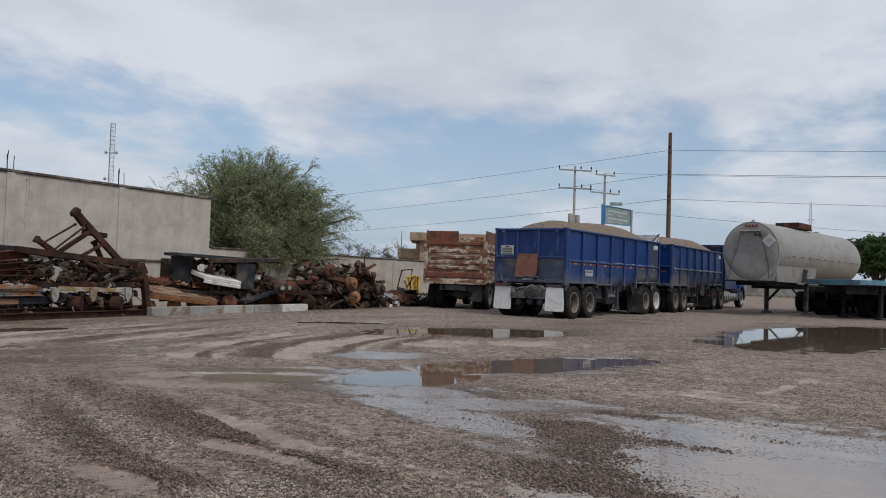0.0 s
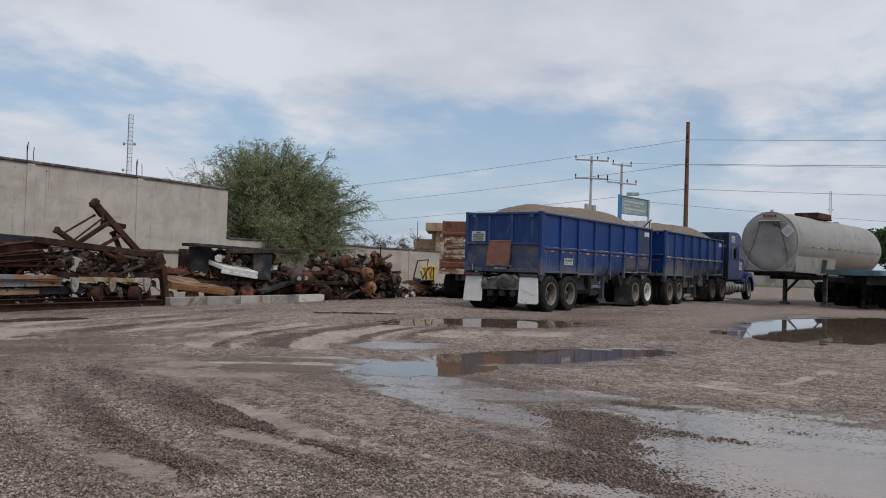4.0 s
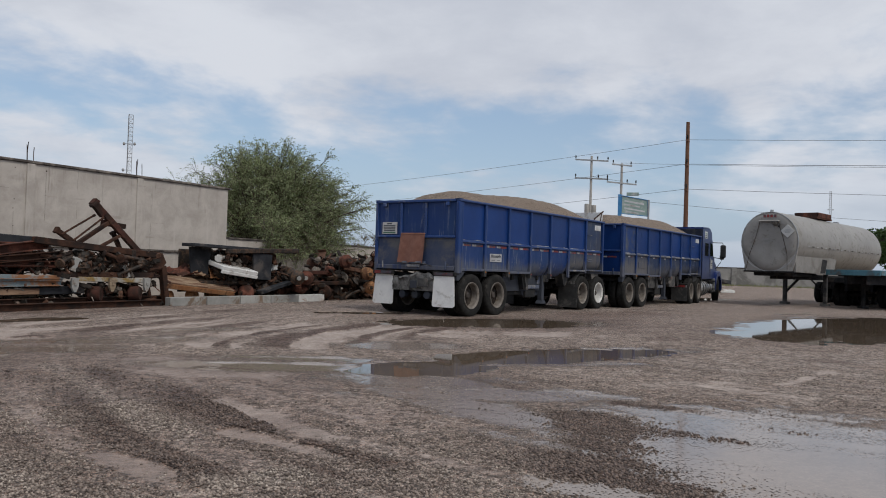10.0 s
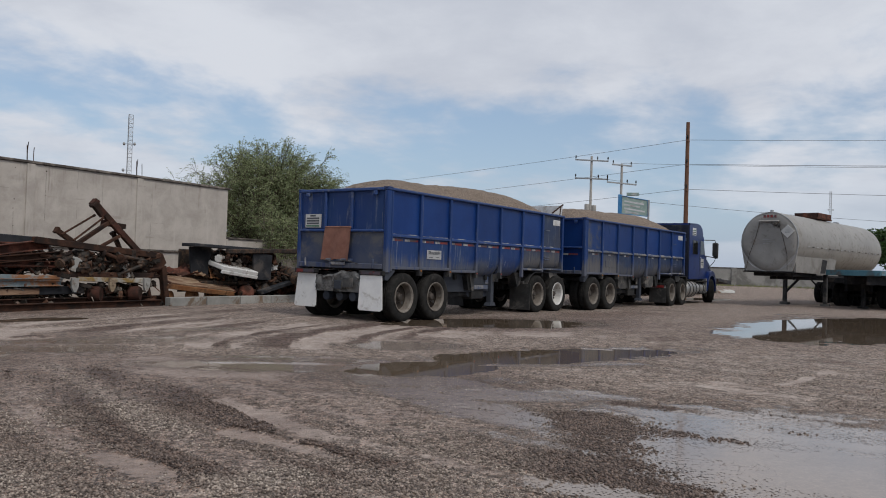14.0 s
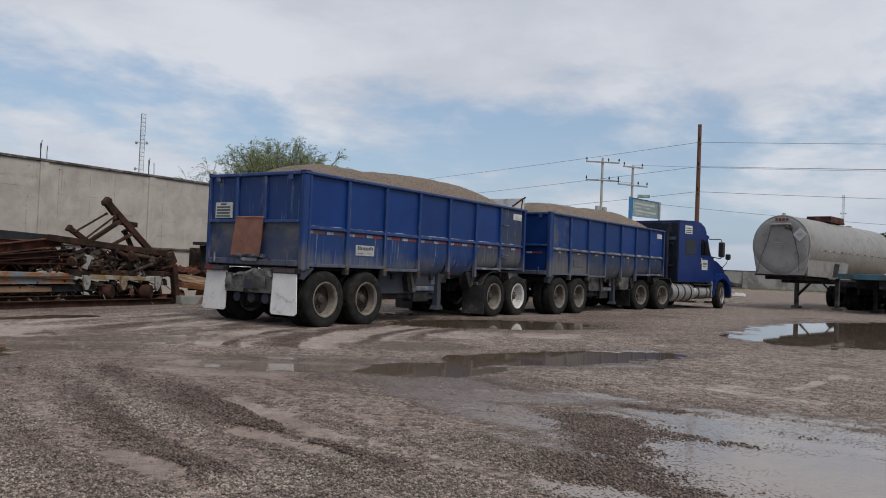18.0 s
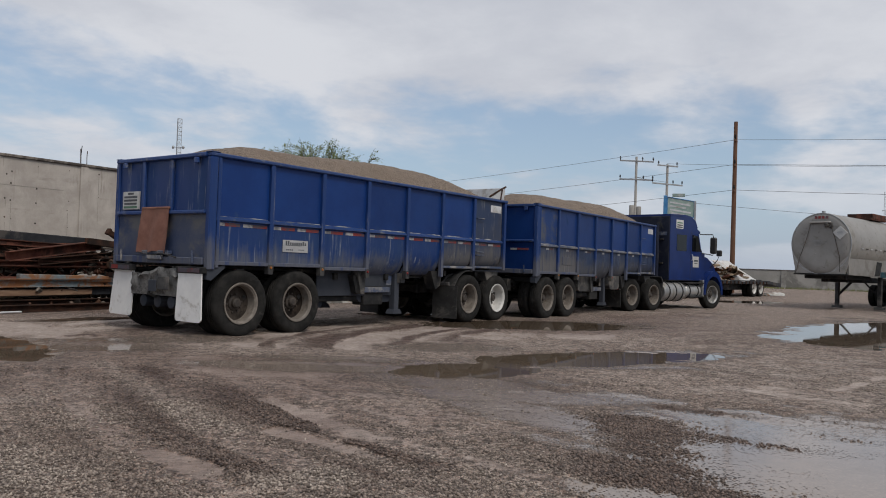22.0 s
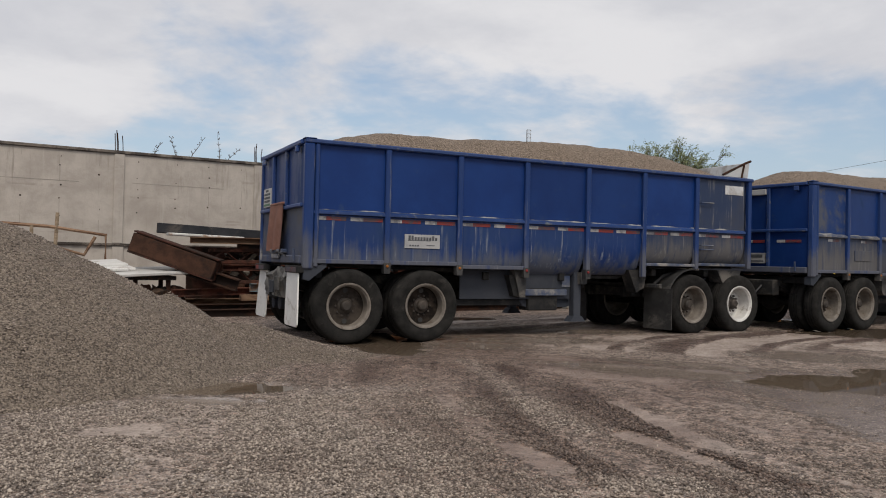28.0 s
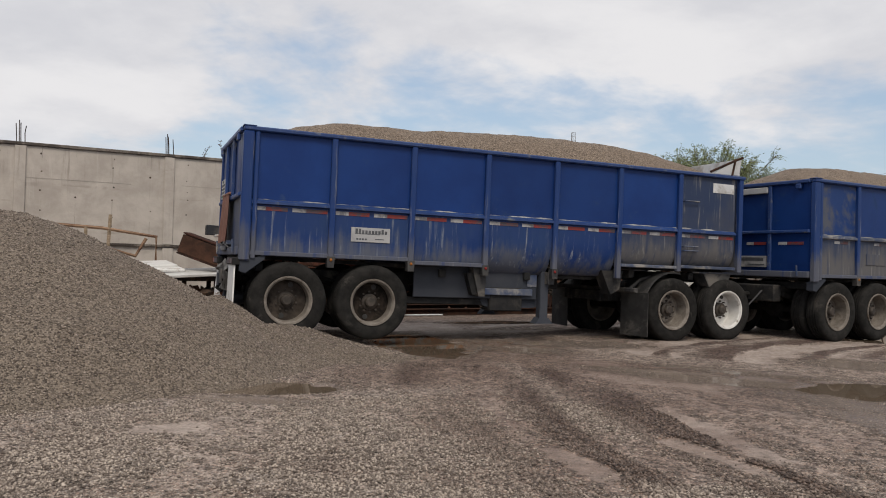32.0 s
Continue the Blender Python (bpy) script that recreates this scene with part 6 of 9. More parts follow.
def box_beam(a, b, h, wd, mat, label, name="steel_beam", group="steel beams stacked by the wall"):
    m, ln = span_pose(a, b)
    return solid(name, Mesh().box(0, ln, -wd / 2, wd / 2, -h / 2, h / 2, 0.012), mat, label, "steel beam", m, group)


def channel(a, b, h, wd, mat, label, name="steel_channel", open_up=False, group="steel beams stacked by the wall"):
    m, ln = span_pose(a, b)
    t = 0.016
    mesh = Mesh().prism([(-wd / 2, -h / 2), (wd / 2, -h / 2), (wd / 2, -h / 2 + t), (-wd / 2 + t, -h / 2 + t), (-wd / 2 + t, h / 2 - t), (wd / 2, h / 2 - t), (wd / 2, h / 2), (-wd / 2, h / 2)], 0, 0, ln)
    return solid(name, mesh, mat, label, "steel beam", m, group)


def lattice(a, b, h, mat, label):
    m, ln = span_pose(a, b)
    root = thing("lattice_joist", label, "steel joist", m, "steel beams stacked by the wall")
    for z in (-h / 2, h / 2):
        part("chord", Mesh().box(0, ln, -0.05, 0.05, z - 0.035, z + 0.035, 0.006), mat, root)
    n = max(3, int(ln / 0.3))
    for i in range(n):
        x0, x1 = ln * i / n, ln * (i + 1) / n
        part("web_rod", Mesh().tube([(x0, 0, -h / 2), (x1, 0, h / 2)] if i % 2 else [(x0, 0, h / 2), (x1, 0, -h / 2)], 0.016, 5), mat, root)
    return root


TAN_RUST = surface("pale_brown_rust", (0.17, 0.098, 0.060), (0.27, 0.175, 0.115), 3.0, 0.9, dirt=(0.10, 0.05, 0.03), dirt_amount=0.38, dirt_scale=2.4, bump=0.35, stretch=(0.5, 2.5, 2.5))
# long base beams and the stack above them
i_beam((4.95, 3.10, 0.13), (15.2, 3.75, 0.13), 0.25, 0.16, RUST_DARK, "long dark rusty steel beam lying on the ground")
i_beam((5.3, 3.36, 0.09), (14.6, 4.0, 0.09), 0.16, 0.14, RUST_DARK, "long dark rusty steel beam lying on the ground")
i_beam((8.6, 2.9, 0.14), (15.6, 3.2, 0.20), 0.30, 0.18, TAN_RUST, "long pale brown rusty steel beam lying on the ground")
box_beam((8.4, 3.3, 0.40), (13.6, 3.55, 0.36), 0.13, 0.10, TAN_RUST, "long brown weathered timber under rusty steel", "timber", "timbers by the wall")
box_beam((8.0, 3.0, 0.33), (12.0, 3.3, 0.30), 0.12, 0.12, OLD_WOOD, "weathered timber under rusty steel", "timber", "timbers by the wall")
channel((7.9, 3.35, 0.60), (13.4, 3.55, 0.565), 0.17, 0.1, SCRAP_BLUE, "steel channel with flaking pale blue paint over rust")
channel((13.2, 3.4, 0.50), (14.9, 3.55, 0.46), 0.14, 0.1, RUST, "short rust-red steel channel")
box_beam((8.2, 2.8, 0.47), (13.0, 3.0, 0.45), 0.1, 0.3, RUST, "red rusted plate in the stack")
lattice((8.0, 3.2, 0.80), (13.6, 3.3, 0.80), 0.26, RUST, "rust-red open-web roof joist in the stack")
channel((8.1, 3.3, 0.985), (13.9, 3.35, 0.96), 0.12, 0.14, RUST, "long rust-red steel channel in the stack")
channel((10.6, 3.5, 1.05), (12.3, 3.5, 1.07), 0.14, 0.1, RUST, "rust-red steel channel in the stack")
lattice((8.4, 3.0, 1.27), (14.1, 3.05, 1.18), 0.24, RUST, "rust-red open-web roof joist in the stack")
lattice((8.0, 2.5, 1.05), (13.0, 2.5, 1.05), 0.26, RUST_DARK, "dark open-web roof joist at the back of the stack")
channel((11.8, 3.2, 1.52), (14.5, 3.2, 1.49), 0.13, 0.16, TAN_RUST, "pale brown steel channel on top of the stack")
i_beam((8.6, 3.1, 1.33), (11.2, 3.0, 1.42), 0.12, 0.12, RUST, "rust-brown beam on top of the stack")
box_beam((7.9, 2.75, 1.44), (15.05, 2.75, 1.72), 0.2, 0.18, SCRAP_BLACK, "long blue-black steel beam on top of the stack")
box_beam((13.4, 2.95, 1.56), (14.9, 2.95, 1.60), 0.05, 0.3, SCRAP_WHITE, "white sheet strip on the steel stack", "sheet_strip", "sheet pieces on the stack")
box_beam((9.2, 2.6, 1.32), (13.4, 2.6, 1.4), 0.14, 0.12, RUST_DARK, "dark rusty beam in the stack")
i_beam((15.5, 2.9, 1.44), (14.1, 3.76, 0.90), 0.44, 0.38, RUST_BROWN, "heavy rust-red beam leaning out of the stack", t=0.03)
# Added filler block gives the leaning beam its dark side and underside.
box_beam((15.5, 2.9, 1.435), (14.13, 3.74, 0.895), 0.36, 0.375, RUST_DARK, "added dark block that fills the leaning beam's dark side", "beam_filler")
i_beam((14.75, 3.3, 0.98), (13.75, 3.9, 0.62), 0.24, 0.24, RUST_DARK, "short dark beam leaning out of the stack", t=0.03)
# Added sheet: makes the shaded gaps between the stacked beams dark.
box_beam((8.2, 2.42, 0.72), (14.4, 2.42, 0.72), 1.3, 0.05, RUST_BROWN, "added brown sheet that darkens the gaps behind the stack", "backing_sheet")
solid("pipe", Mesh().tube([(10.2, 3.9, 0.05), (11.4, 4.1, 0.06), (12.0, 4.1, 0.16)], 0.02, 6), PALE_PANEL, "thin bent pale pipe on the ground", "pipe", WALL_AT)


def scrap_mix():
    m = bpy.data.materials.new("mixed_scrap")
    m.use_nodes = True
    k = Nodes(m.node_tree)
    geo = k.n("ShaderNodeNewGeometry")
    isl, pos = geo.outputs["Random Per Island"], geo.outputs["Position"]
    grain = k.ramp(k.noise(pos, 14.0, 6.0, 0.7), 0.35, 0.65)
    dark = k.mix(grain, (0.009, 0.008, 0.007), (0.032, 0.024, 0.019))
    rust = k.mix(grain, (0.052, 0.027, 0.018), (0.125, 0.064, 0.042))
    grey = k.mix(grain, (0.10, 0.085, 0.07), (0.24, 0.21, 0.18))
    col = k.mix(k.ramp(isl, 0.46, 0.48), dark, rust)
    col = k.mix(k.ramp(isl, 0.83, 0.85), col, grey)
    bs = k.n("ShaderNodeBsdfPrincipled", None, Base_Color=col, Roughness=0.75)
    bs.inputs["Specular IOR Level"].default_value = 0.25
    k.n("ShaderNodeOutputMaterial", None, Surface=bs)
    return m


SCRAP_MIX = scrap_mix()


def tangle(label, s0, s1, o0, o1, top, n, seed, size=1.0, z0=0.0):
    """Small machine parts thrown together, too many to count; top gives the height of the heap along the wall."""
    rr = random.Random(seed)
    mesh = Mesh()
    for i in range(n):
        s, off = rr.uniform(s0, s1), rr.uniform(o0, o1)
        m = pose(s, off, z0 + (max(0.08, top(s)) - z0) * rr.random() ** 0.8, rr.uniform(-50, 50), rr.uniform(-50, 50), rr.uniform(0, 180))
        k, a = i % 6, size * rr.uniform(0.6, 1.3)
        if k == 0:
            mesh.lump(0, 0, 0, 0.13 * a, 0.10 * a, 0.09 * a, i, 0.6, 8, 5, m)
        elif k == 1:
            mesh.tube([(-0.24 * a, 0, 0), (0.05, 0.02, 0.03), (0.26 * a, 0, 0)], 0.028 * a, 6, True, m)
        elif k == 2:
            mesh.box(-0.26 * a, 0.26 * a, -0.03 * a, 0.03 * a, -0.05 * a, 0.05 * a, 0.006, m)
        elif k == 3:
            mesh.lathe([(0.03 * a, -0.03), (0.12 * a, -0.03), (0.13 * a, 0.0), (0.12 * a, 0.04), (0.03 * a, 0.04)], 12, m, True)
        elif k == 4:
            mesh.box(-0.16 * a, 0.16 * a, -0.12 * a, 0.12 * a, -0.012, 0.012, 0.003, m).box(-0.16 * a, -0.14 * a, -0.12 * a, 0.12 * a, 0.012, 0.09 * a, 0.003, m)
        else:
            mesh.tube([(-0.2 * a, 0, 0), (-0.1 * a, 0.05, 0.08 * a), (0.08 * a, -0.03, 0.05), (0.2 * a, 0.02, -0.05)], 0.014, 5, True, m)
    me = bpy.data.meshes.new("scrap_tangle")
    me.from_pydata(mesh.v, [], mesh.f)
    me.materials.append(SCRAP_MIX)
    ob = tagged(new("scrap_tangle", me), label, "scrap metal", kind="stuff")
    ob.matrix_basis = WALL_AT
    return ob


tangle("greasy machine parts packed in the chassis frame", 5.5, 8.5, 2.75, 3.35, lambda s: 1.24, 300, 1, 0.75, 0.74)
tangle("rusty offcuts lying under the chassis frame", 5.3, 10.0, 2.6, 3.35, lambda s: 0.55, 200, 2, 0.8)
tangle("dark machine parts heaped in the cab shell", 0.9, 3.3, 2.5, 3.2, lambda s: 1.40, 340, 3, 0.95)
tangle("dark rusty axle parts heaped by the low wall", -5.0, 1.0, 2.4, 3.4, lambda s: 1.02 + 0.25 * math.sin(s * 2.2) - (0.35 if s > -0.6 else 0) - max(0, -4.3 - s), 620, 4, 1.05)
tangle("low dirty scrap along the foot of the wall", -10.4, -5.0, 2.0, 3.5, lambda s: 0.34 + 0.12 * math.sin(s * 3.0), 260, 5, 0.8)
tangle("black hoses, brackets and shafts jutting from the axle heap", -4.9, -1.0, 2.6, 3.5, lambda s: 1.32 + 0.12 * math.sin(s * 3.1) - max(0, -4.2 - s), 240, 15, 1.15, 0.45)
tangle("rusty offcuts between the stacked beams", 8.2, 13.6, 2.5, 3.1, lambda s: 1.25, 260, 6, 0.8)

# red beam reaching left over the machine frames, painted beams below it
channel((8.1, 3.2, 1.42), (10.2, 3.3, 1.10), 0.2, 0.16, RUST, "rust-red steel channel lying aslant")
channel((7.9, 3.3, 1.20), (9.6, 3.4, 1.02), 0.14, 0.12, RUST_DARK, "dark rusty channel lying aslant")
box_beam((7.9, 3.3, 0.67), (10.0, 3.35, 0.70), 0.13, 0.15, SCRAP_BLUE, "beam with flaking white and blue paint")
box_beam((7.3, 3.15, 0.42), (10.0, 3.3, 0.38), 0.16, 0.22, SCRAP_BLACK, "dark blue-black beam under the painted one")


CHIPPED = surface("chipped_pale_paint", (0.20, 0.195, 0.175), (0.34, 0.335, 0.315), 3.0, 0.7, dirt=(0.20, 0.125, 0.03), dirt_amount=0.4, dirt_scale=1.6)


def machine_frame():
    """A truck chassis on its side with axles and gearboxes hanging in it."""
    root = thing("chassis_frame", "rusty truck chassis frame packed with greasy machine parts", "chassis", WALL_AT)
    m1 = Mesh().box(0, 3.05, -0.1, 0.1, -0.07, 0.07, 0.01)
    part("side_rail", m1, RUST_DARK, root, at=pose(5.5, 3.3, 1.24, 0, -4.5, 0))
    part("side_rail", Mesh().box(0, 2.5, -0.08, 0.08, -0.06, 0.06, 0.01), RUST_DARK, root, at=pose(5.55, 3.3, 0.76, 0, 0, 0))
    part("side_rail", Mesh().box(0, 1.9, -0.06, 0.06, -0.05, 0.05, 0.01), CHIPPED, root, "chipped white and yellow rail", at=pose(5.66, 3.36, 0.62, 0, -1.4, 0))
    for i, s in enumerate((5.72, 6.65, 7.58)):
        part("drop_bracket", Mesh().prism([(-0.09, 0.15), (0.08, 0.15), (0.075, -0.06), (0.03, -0.16), (-0.03, -0.15), (-0.08, -0.04)], 1, -0.03, 0.03).box(-0.03, 0.03, 0.03, 0.05, -0.02, 0.05, 0.008), GREY_BEAM if i != 1 else OLD_WOOD, root, at=pose(s + 0.1, 3.46, 0.54))
    for i, s in enumerate((6.05, 7.1)):
        part("brake_drum", Mesh().lathe([(0.0, -0.14), (0.15, -0.14), (0.17, -0.1), (0.17, 0.1), (0.11, 0.14), (0.06, 0.2), (0.0, 0.2)], 20), RUST_BROWN, root, smooth=True, at=pose(s, 3.34, 0.33, 0, 0, 215))
    for i in range(7):
        part("rivet", Mesh().lathe([(0.022, 0), (0.015, 0.02), (0, 0.022)], 8), PALE_PANEL, root, at=pose(6.1 + i * 0.22, 3.28, 0.73 + 0.003 * i))
    r = random.Random(3)
    for i in range(26):
        s, z = 5.55 + 2.6 * r.random(), 0.84 + 0.34 * r.random()
        k = i % 4
        if k == 0:
            part("gearbox", Mesh().lump(0, 0, 0, 0.17, 0.13, 0.12, i, 0.5), GREASY, root, at=pose(s, 3.2 + 0.2 * r.random(), z, 0, r.uniform(-40, 40), 0))
        elif k == 1:
            part("shaft", Mesh().tube([(-0.3, 0, 0), (0.3, 0, 0.02)], 0.045, 8).lathe([(0.0, -0.03), (0.1, -0.03), (0.1, 0.03), (0, 0.03)], 12, m=pose(0.25, 0, 0, 0, 0, 90)), GREASY if i % 3 else RUST_DARK, root, at=pose(s, 3.3 + 0.15 * r.random(), z, 0, r.uniform(-25, 25), r.uniform(-30, 30)))
        elif k == 2:
            part("bracket", Mesh().box(-0.06, 0.06, -0.05, 0.05, -0.16, 0.16, 0.01).box(-0.12, 0.12, -0.04, 0.04, 0.1, 0.15, 0.01), [GREY_BEAM, RUST_DARK, GREASY][i % 3], root, at=pose(s, 3.36, z, 0, r.uniform(-30, 30), 0))
        else:
            part("leaf_pack", Mesh().tube([(-0.35, 0, 0.05), (0, 0, -0.03), (0.35, 0, 0.05)], 0.05, 6), RUST_DARK, root, at=pose(s, 3.3, z, 0, r.uniform(-15, 15), 0))
    part("end_plate", Mesh().prism([(5.25, 1.30), (5.55, 1.34), (5.6, 0.80), (5.32, 0.86), (5.12, 1.06)], 1, 3.2, 3.3), RUST_DARK, root)
    part("leg", Mesh().box(-0.07, 0.07, -0.08, 0.08, 0, 1.0, 0.01), RUST_DARK, root, at=pose(5.05, 3.25, 0, 0, 9, 0))
    return root


machine_frame()


def hitch_frame():
    """A big A-shaped drawbar frame tipped up on end."""
    root = thing("tipped_frame", "rust-red steel A-frame tipped up against the scrap", "steel frame", WALL_AT)
    for a, b, wd, h in (((7.0, 3.0, 2.42), (5.5, 3.0, 1.12), 0.14, 0.2), ((7.0, 3.05, 2.38), (6.75, 3.05, 2.12), 0.16, 0.24), ((6.55, 3.0, 1.98), (7.6, 3.1, 1.32), 0.12, 0.13), ((7.05, 3.15, 2.1), (7.9, 3.25, 1.62), 0.05, 0.06), ((6.9, 3.25, 2.05), (7.65, 3.3, 1.5), 0.05, 0.06), ((8.0, 3.2, 1.72), (7.5, 3.2, 1.42), 0.12, 0.16), ((6.65, 2.9, 1.95), (6.05, 2.9, 1.90), 0.14, 0.16), ((6.3, 2.8, 1.75), (5.45, 2.8, 0.2), 0.12, 0.14), ((6.2, 3.0, 1.7), (6.9, 3.0, 1.32), 0.1, 0.1)):
        va, vb = Vector(a), Vector(b)
        m = Matrix.Translation(va) @ (vb - va).to_track_quat("X", "Z").to_matrix().to_4x4()
        part("bar", Mesh().box(0, (vb - va).length, -wd * 0.36, wd * 0.36, -h * 0.36, h * 0.36, 0.012).box(-0.02, 0.05, -wd * 0.5, wd * 0.5, -h * 0.45, h * 0.45, 0.01), RUST_BROWN if wd > 0.13 else RUST_DARK, root, at=m)
    return root


hitch_frame()

# grey beams on the ground with sheet metal and a cab shell behind
for i in range(5):
    a = 5.25 - i * 1.15
    box_beam((a, 3.55 + i * 0.02, 0.12), (a - 1.13, 3.57 + i * 0.02, 0.12), 0.22, 0.2, GREY_BEAM if i < 4 else SCRAP_WHITE, "weathered grey beam section on the ground" + (", rust stained" if i > 2 else ""), "grey_beam", "grey beams in a row")


def crumpled_sheet(name, label, category, w, d, seed, mat, m, amp=0.08, group=""):
    vs, fs, n = [], [], 12
    for side in (0, 1):
        for j in range(n + 1):
            for i in range(n + 1):
                u, v = i / n, j / n
                vs.append((w * (u - 0.5), d * (v - 0.5), amp * fbm(u * 2.2, v * 2.2, 3, seed) + 0.04 * abs(u - 0.5) - side * 0.012))
    k = (n + 1) ** 2
    for j in range(n):
        for i in range(n):
            q = (j * (n + 1) + i, j * (n + 1) + i + 1, (j + 1) * (n + 1) + i + 1, (j + 1) * (n + 1) + i)
            fs += [q, tuple(k + a for a in reversed(q))]
    for i in range(n):
        for a, b in ((i, i + 1), (n * (n + 1) + i, n * (n + 1) + i + 1), (i * (n + 1), (i + 1) * (n + 1)), (i * (n + 1) + n, (i + 1) * (n + 1) + n)):
            fs.append((a, b, k + b, k + a))
    return solid(name, Mesh().add(vs, fs), mat, label, category, m, group, smooth=True)


DECK = surface("peeling_rusty_deck", (0.19, 0.115, 0.066), (0.36, 0.265, 0.18), 3.5, 0.9, dirt=(0.13, 0.06, 0.03), dirt_amount=0.42, dirt_scale=4.5, bump=0.35, stretch=(0.5, 2.5, 1))
bed = thing("deck_panel", "thick orange-rusted deck panel lying tilted on scrap", "sheet metal", on_wall(4.1, 3.0, 0.62, -22, -6, -3))
deck = [(-1.15, -0.62), (-0.5, -0.72), (0.2, -0.7), (0.75, -0.6), (1.0, -0.45), (1.12, 0.1), (0.9, 0.45), (-1.15, 0.45)]
part("deck", Mesh().prism(deck, 2, 0.0, 0.035), DECK, bed)
part("rim", Mesh().box(-1.18, 0.95, 0.40, 0.46, -0.13, 0.0, 0.01), RUST_ORANGE, bed)
part("rim", Mesh().box(-1.2, -1.14, -0.6, 0.44, -0.13, 0.04, 0.01), RUST, bed)
part("rim", Mesh().tube([(1.0, -0.45, 0.03), (1.13, 0.1, 0.03), (0.9, 0.45, 0.03)], 0.03, 6), RUST, bed)
for x in (-0.7, -0.1, 0.5):
    part("rib", Mesh().box(x, x + 0.05, -0.6, 0.4, -0.09, 0.0, 0.008), RUST_DARK, bed)
for s, off, z, w, d, rx, ry, rz, seed, mat in ((3.55, 2.85, 0.80, 0.85, 0.5, -32, -8, 14, 7, DECK), (4.2, 2.75, 0.86, 0.9, 0.45, -26, 6, -10, 5, RUST), (3.15, 2.9, 0.72, 0.7, 0.5, -30, -14, 20, 11, RUST_ORANGE), (4.75, 2.75, 0.84, 0.8, 0.4, -20, -10, 6, 3, RUST)):
    crumpled_sheet("rusted_sheet", "curled orange-rusted sheet on the deck panel", "sheet metal", w, d, seed, mat, on_wall(s, off, z, rx, ry, rz), 0.16, "rusted sheet panels")
for s, z in ((4.9, 0.2), (3.4, 0.2), (4.1, 0.22)):
    solid("drum", Mesh().lathe([(0.0, -0.12), (0.15, -0.12), (0.17, -0.08), (0.17, 0.1), (0.0, 0.12)], 18), RUST_ORANGE, "small rusty brake drum under the sheets", "brake drum", on_wall(s, 3.1, z, 0, 0, 20), "rusty brake drums", smooth=True)
solid("bent_pipe", Mesh().tube([(5.45, 3.2, 0.1), (5.55, 3.2, 0.45), (5.5, 3.2, 0.7), (5.2, 3.2, 0.74), (5.05, 3.2, 0.55), (5.1, 3.2, 0.25)], 0.04, 8), RUST_DARK, "bent rusty exhaust pipe", "pipe", WALL_AT, smooth=True)


COVER_WHITE = surface("scuffed_white_panel", (0.58, 0.58, 0.57), (0.68, 0.68, 0.67), 4.0, 0.5, dirt=(0.3, 0.27, 0.24), dirt_amount=0.25, dirt_scale=3)


def cab_shell():
    root = thing("cab_shell", "stripped dark truck cab shell full of scrap", "vehicle scrap", WALL_AT)
    part("side_sheet", Mesh().prism([(4.1, 1.50), (3.35, 1.50), (3.45, 0.75), (4.02, 0.78)], 1, 2.9, 2.94), SCRAP_BLACK, root)
    part("side_sheet", Mesh().prism([(2.24, 1.42), (1.48, 1.36), (1.52, 0.64), (2.2, 0.68)], 1, 3.35, 3.39), SCRAP_BLACK, root)
    part("top_rail", Mesh().box(0, 3.9, -0.25, 0.25, -0.04, 0.04, 0.01), SCRAP_BLACK, root, at=pose(0.35, 3.05, 1.47, 0, -1.2, 0))
    part("top_rail", Mesh().box(0, 3.0, -0.06, 0.06, -0.06, 0.06, 0.01), GREASY, root, at=pose(0.3, 3.3, 1.52, 0, 2, 3))
    # Dark sheets added to fill the see-through shell so its inside turns dark.
    part("inner_sheet", Mesh().box(0.5, 4.0, 2.4, 2.44, 0.3, 1.44, 0.01), GREASY, root)
    part("inner_sheet", Mesh().box(1.0, 3.3, -0.02, 0.02, 0, 0.7, 0.01), SCRAP_BLACK, root, at=pose(0, 3.1, 0.12, 24, 4, 0))
    part("floor_pan", Mesh().box(1.0, 3.9, 2.5, 3.2, 0.5, 0.62, 0.02), GREASY, root)
    r = random.Random(9)
    for i in range(16):
        s, z = 1.0 + 2.3 * r.random(), 0.75 + 0.6 * r.random()
        part("engine_part", Mesh().lump(0, 0, 0, 0.12 + 0.1 * r.random(), 0.12, 0.1, i, 0.6).tube([(0, 0, 0), (0.2, 0, 0.1)], 0.03, 6), [GREASY, SCRAP_BLACK, RUST_DARK, SCRAP_WHITE][(i * 5) % 7 % 4], root, at=pose(s, 2.9 + 0.3 * r.random(), z, 0, r.uniform(-60, 60), 0))
    part("radiator", Mesh().box(-0.62, 0.62, -0.40, 0.40, -0.06, 0.06, 0.02).box(-0.62, 0.62, 0.36, 0.42, -0.14, -0.05, 0.01), COVER_WHITE, root, "white slab-like cover", at=pose(2.85, 3.20, 0.98, -13, -7, -4))
    for i in range(5):
        part("slot", Mesh().box(-0.07, 0.07, -0.28, 0.24, 0.058, 0.066, 0.002), GREY_BEAM, root, at=pose(2.85, 3.20, 0.98, -13, -7, -4) @ pose(-0.44 + i * 0.22, 0, 0))
    part("white_bit", Mesh().lump(0, 0, 0, 0.16, 0.05, 0.1, 3, 0.7), SCRAP_WHITE, root, at=pose(3.3, 3.2, 1.22))
    return root


cab_shell()


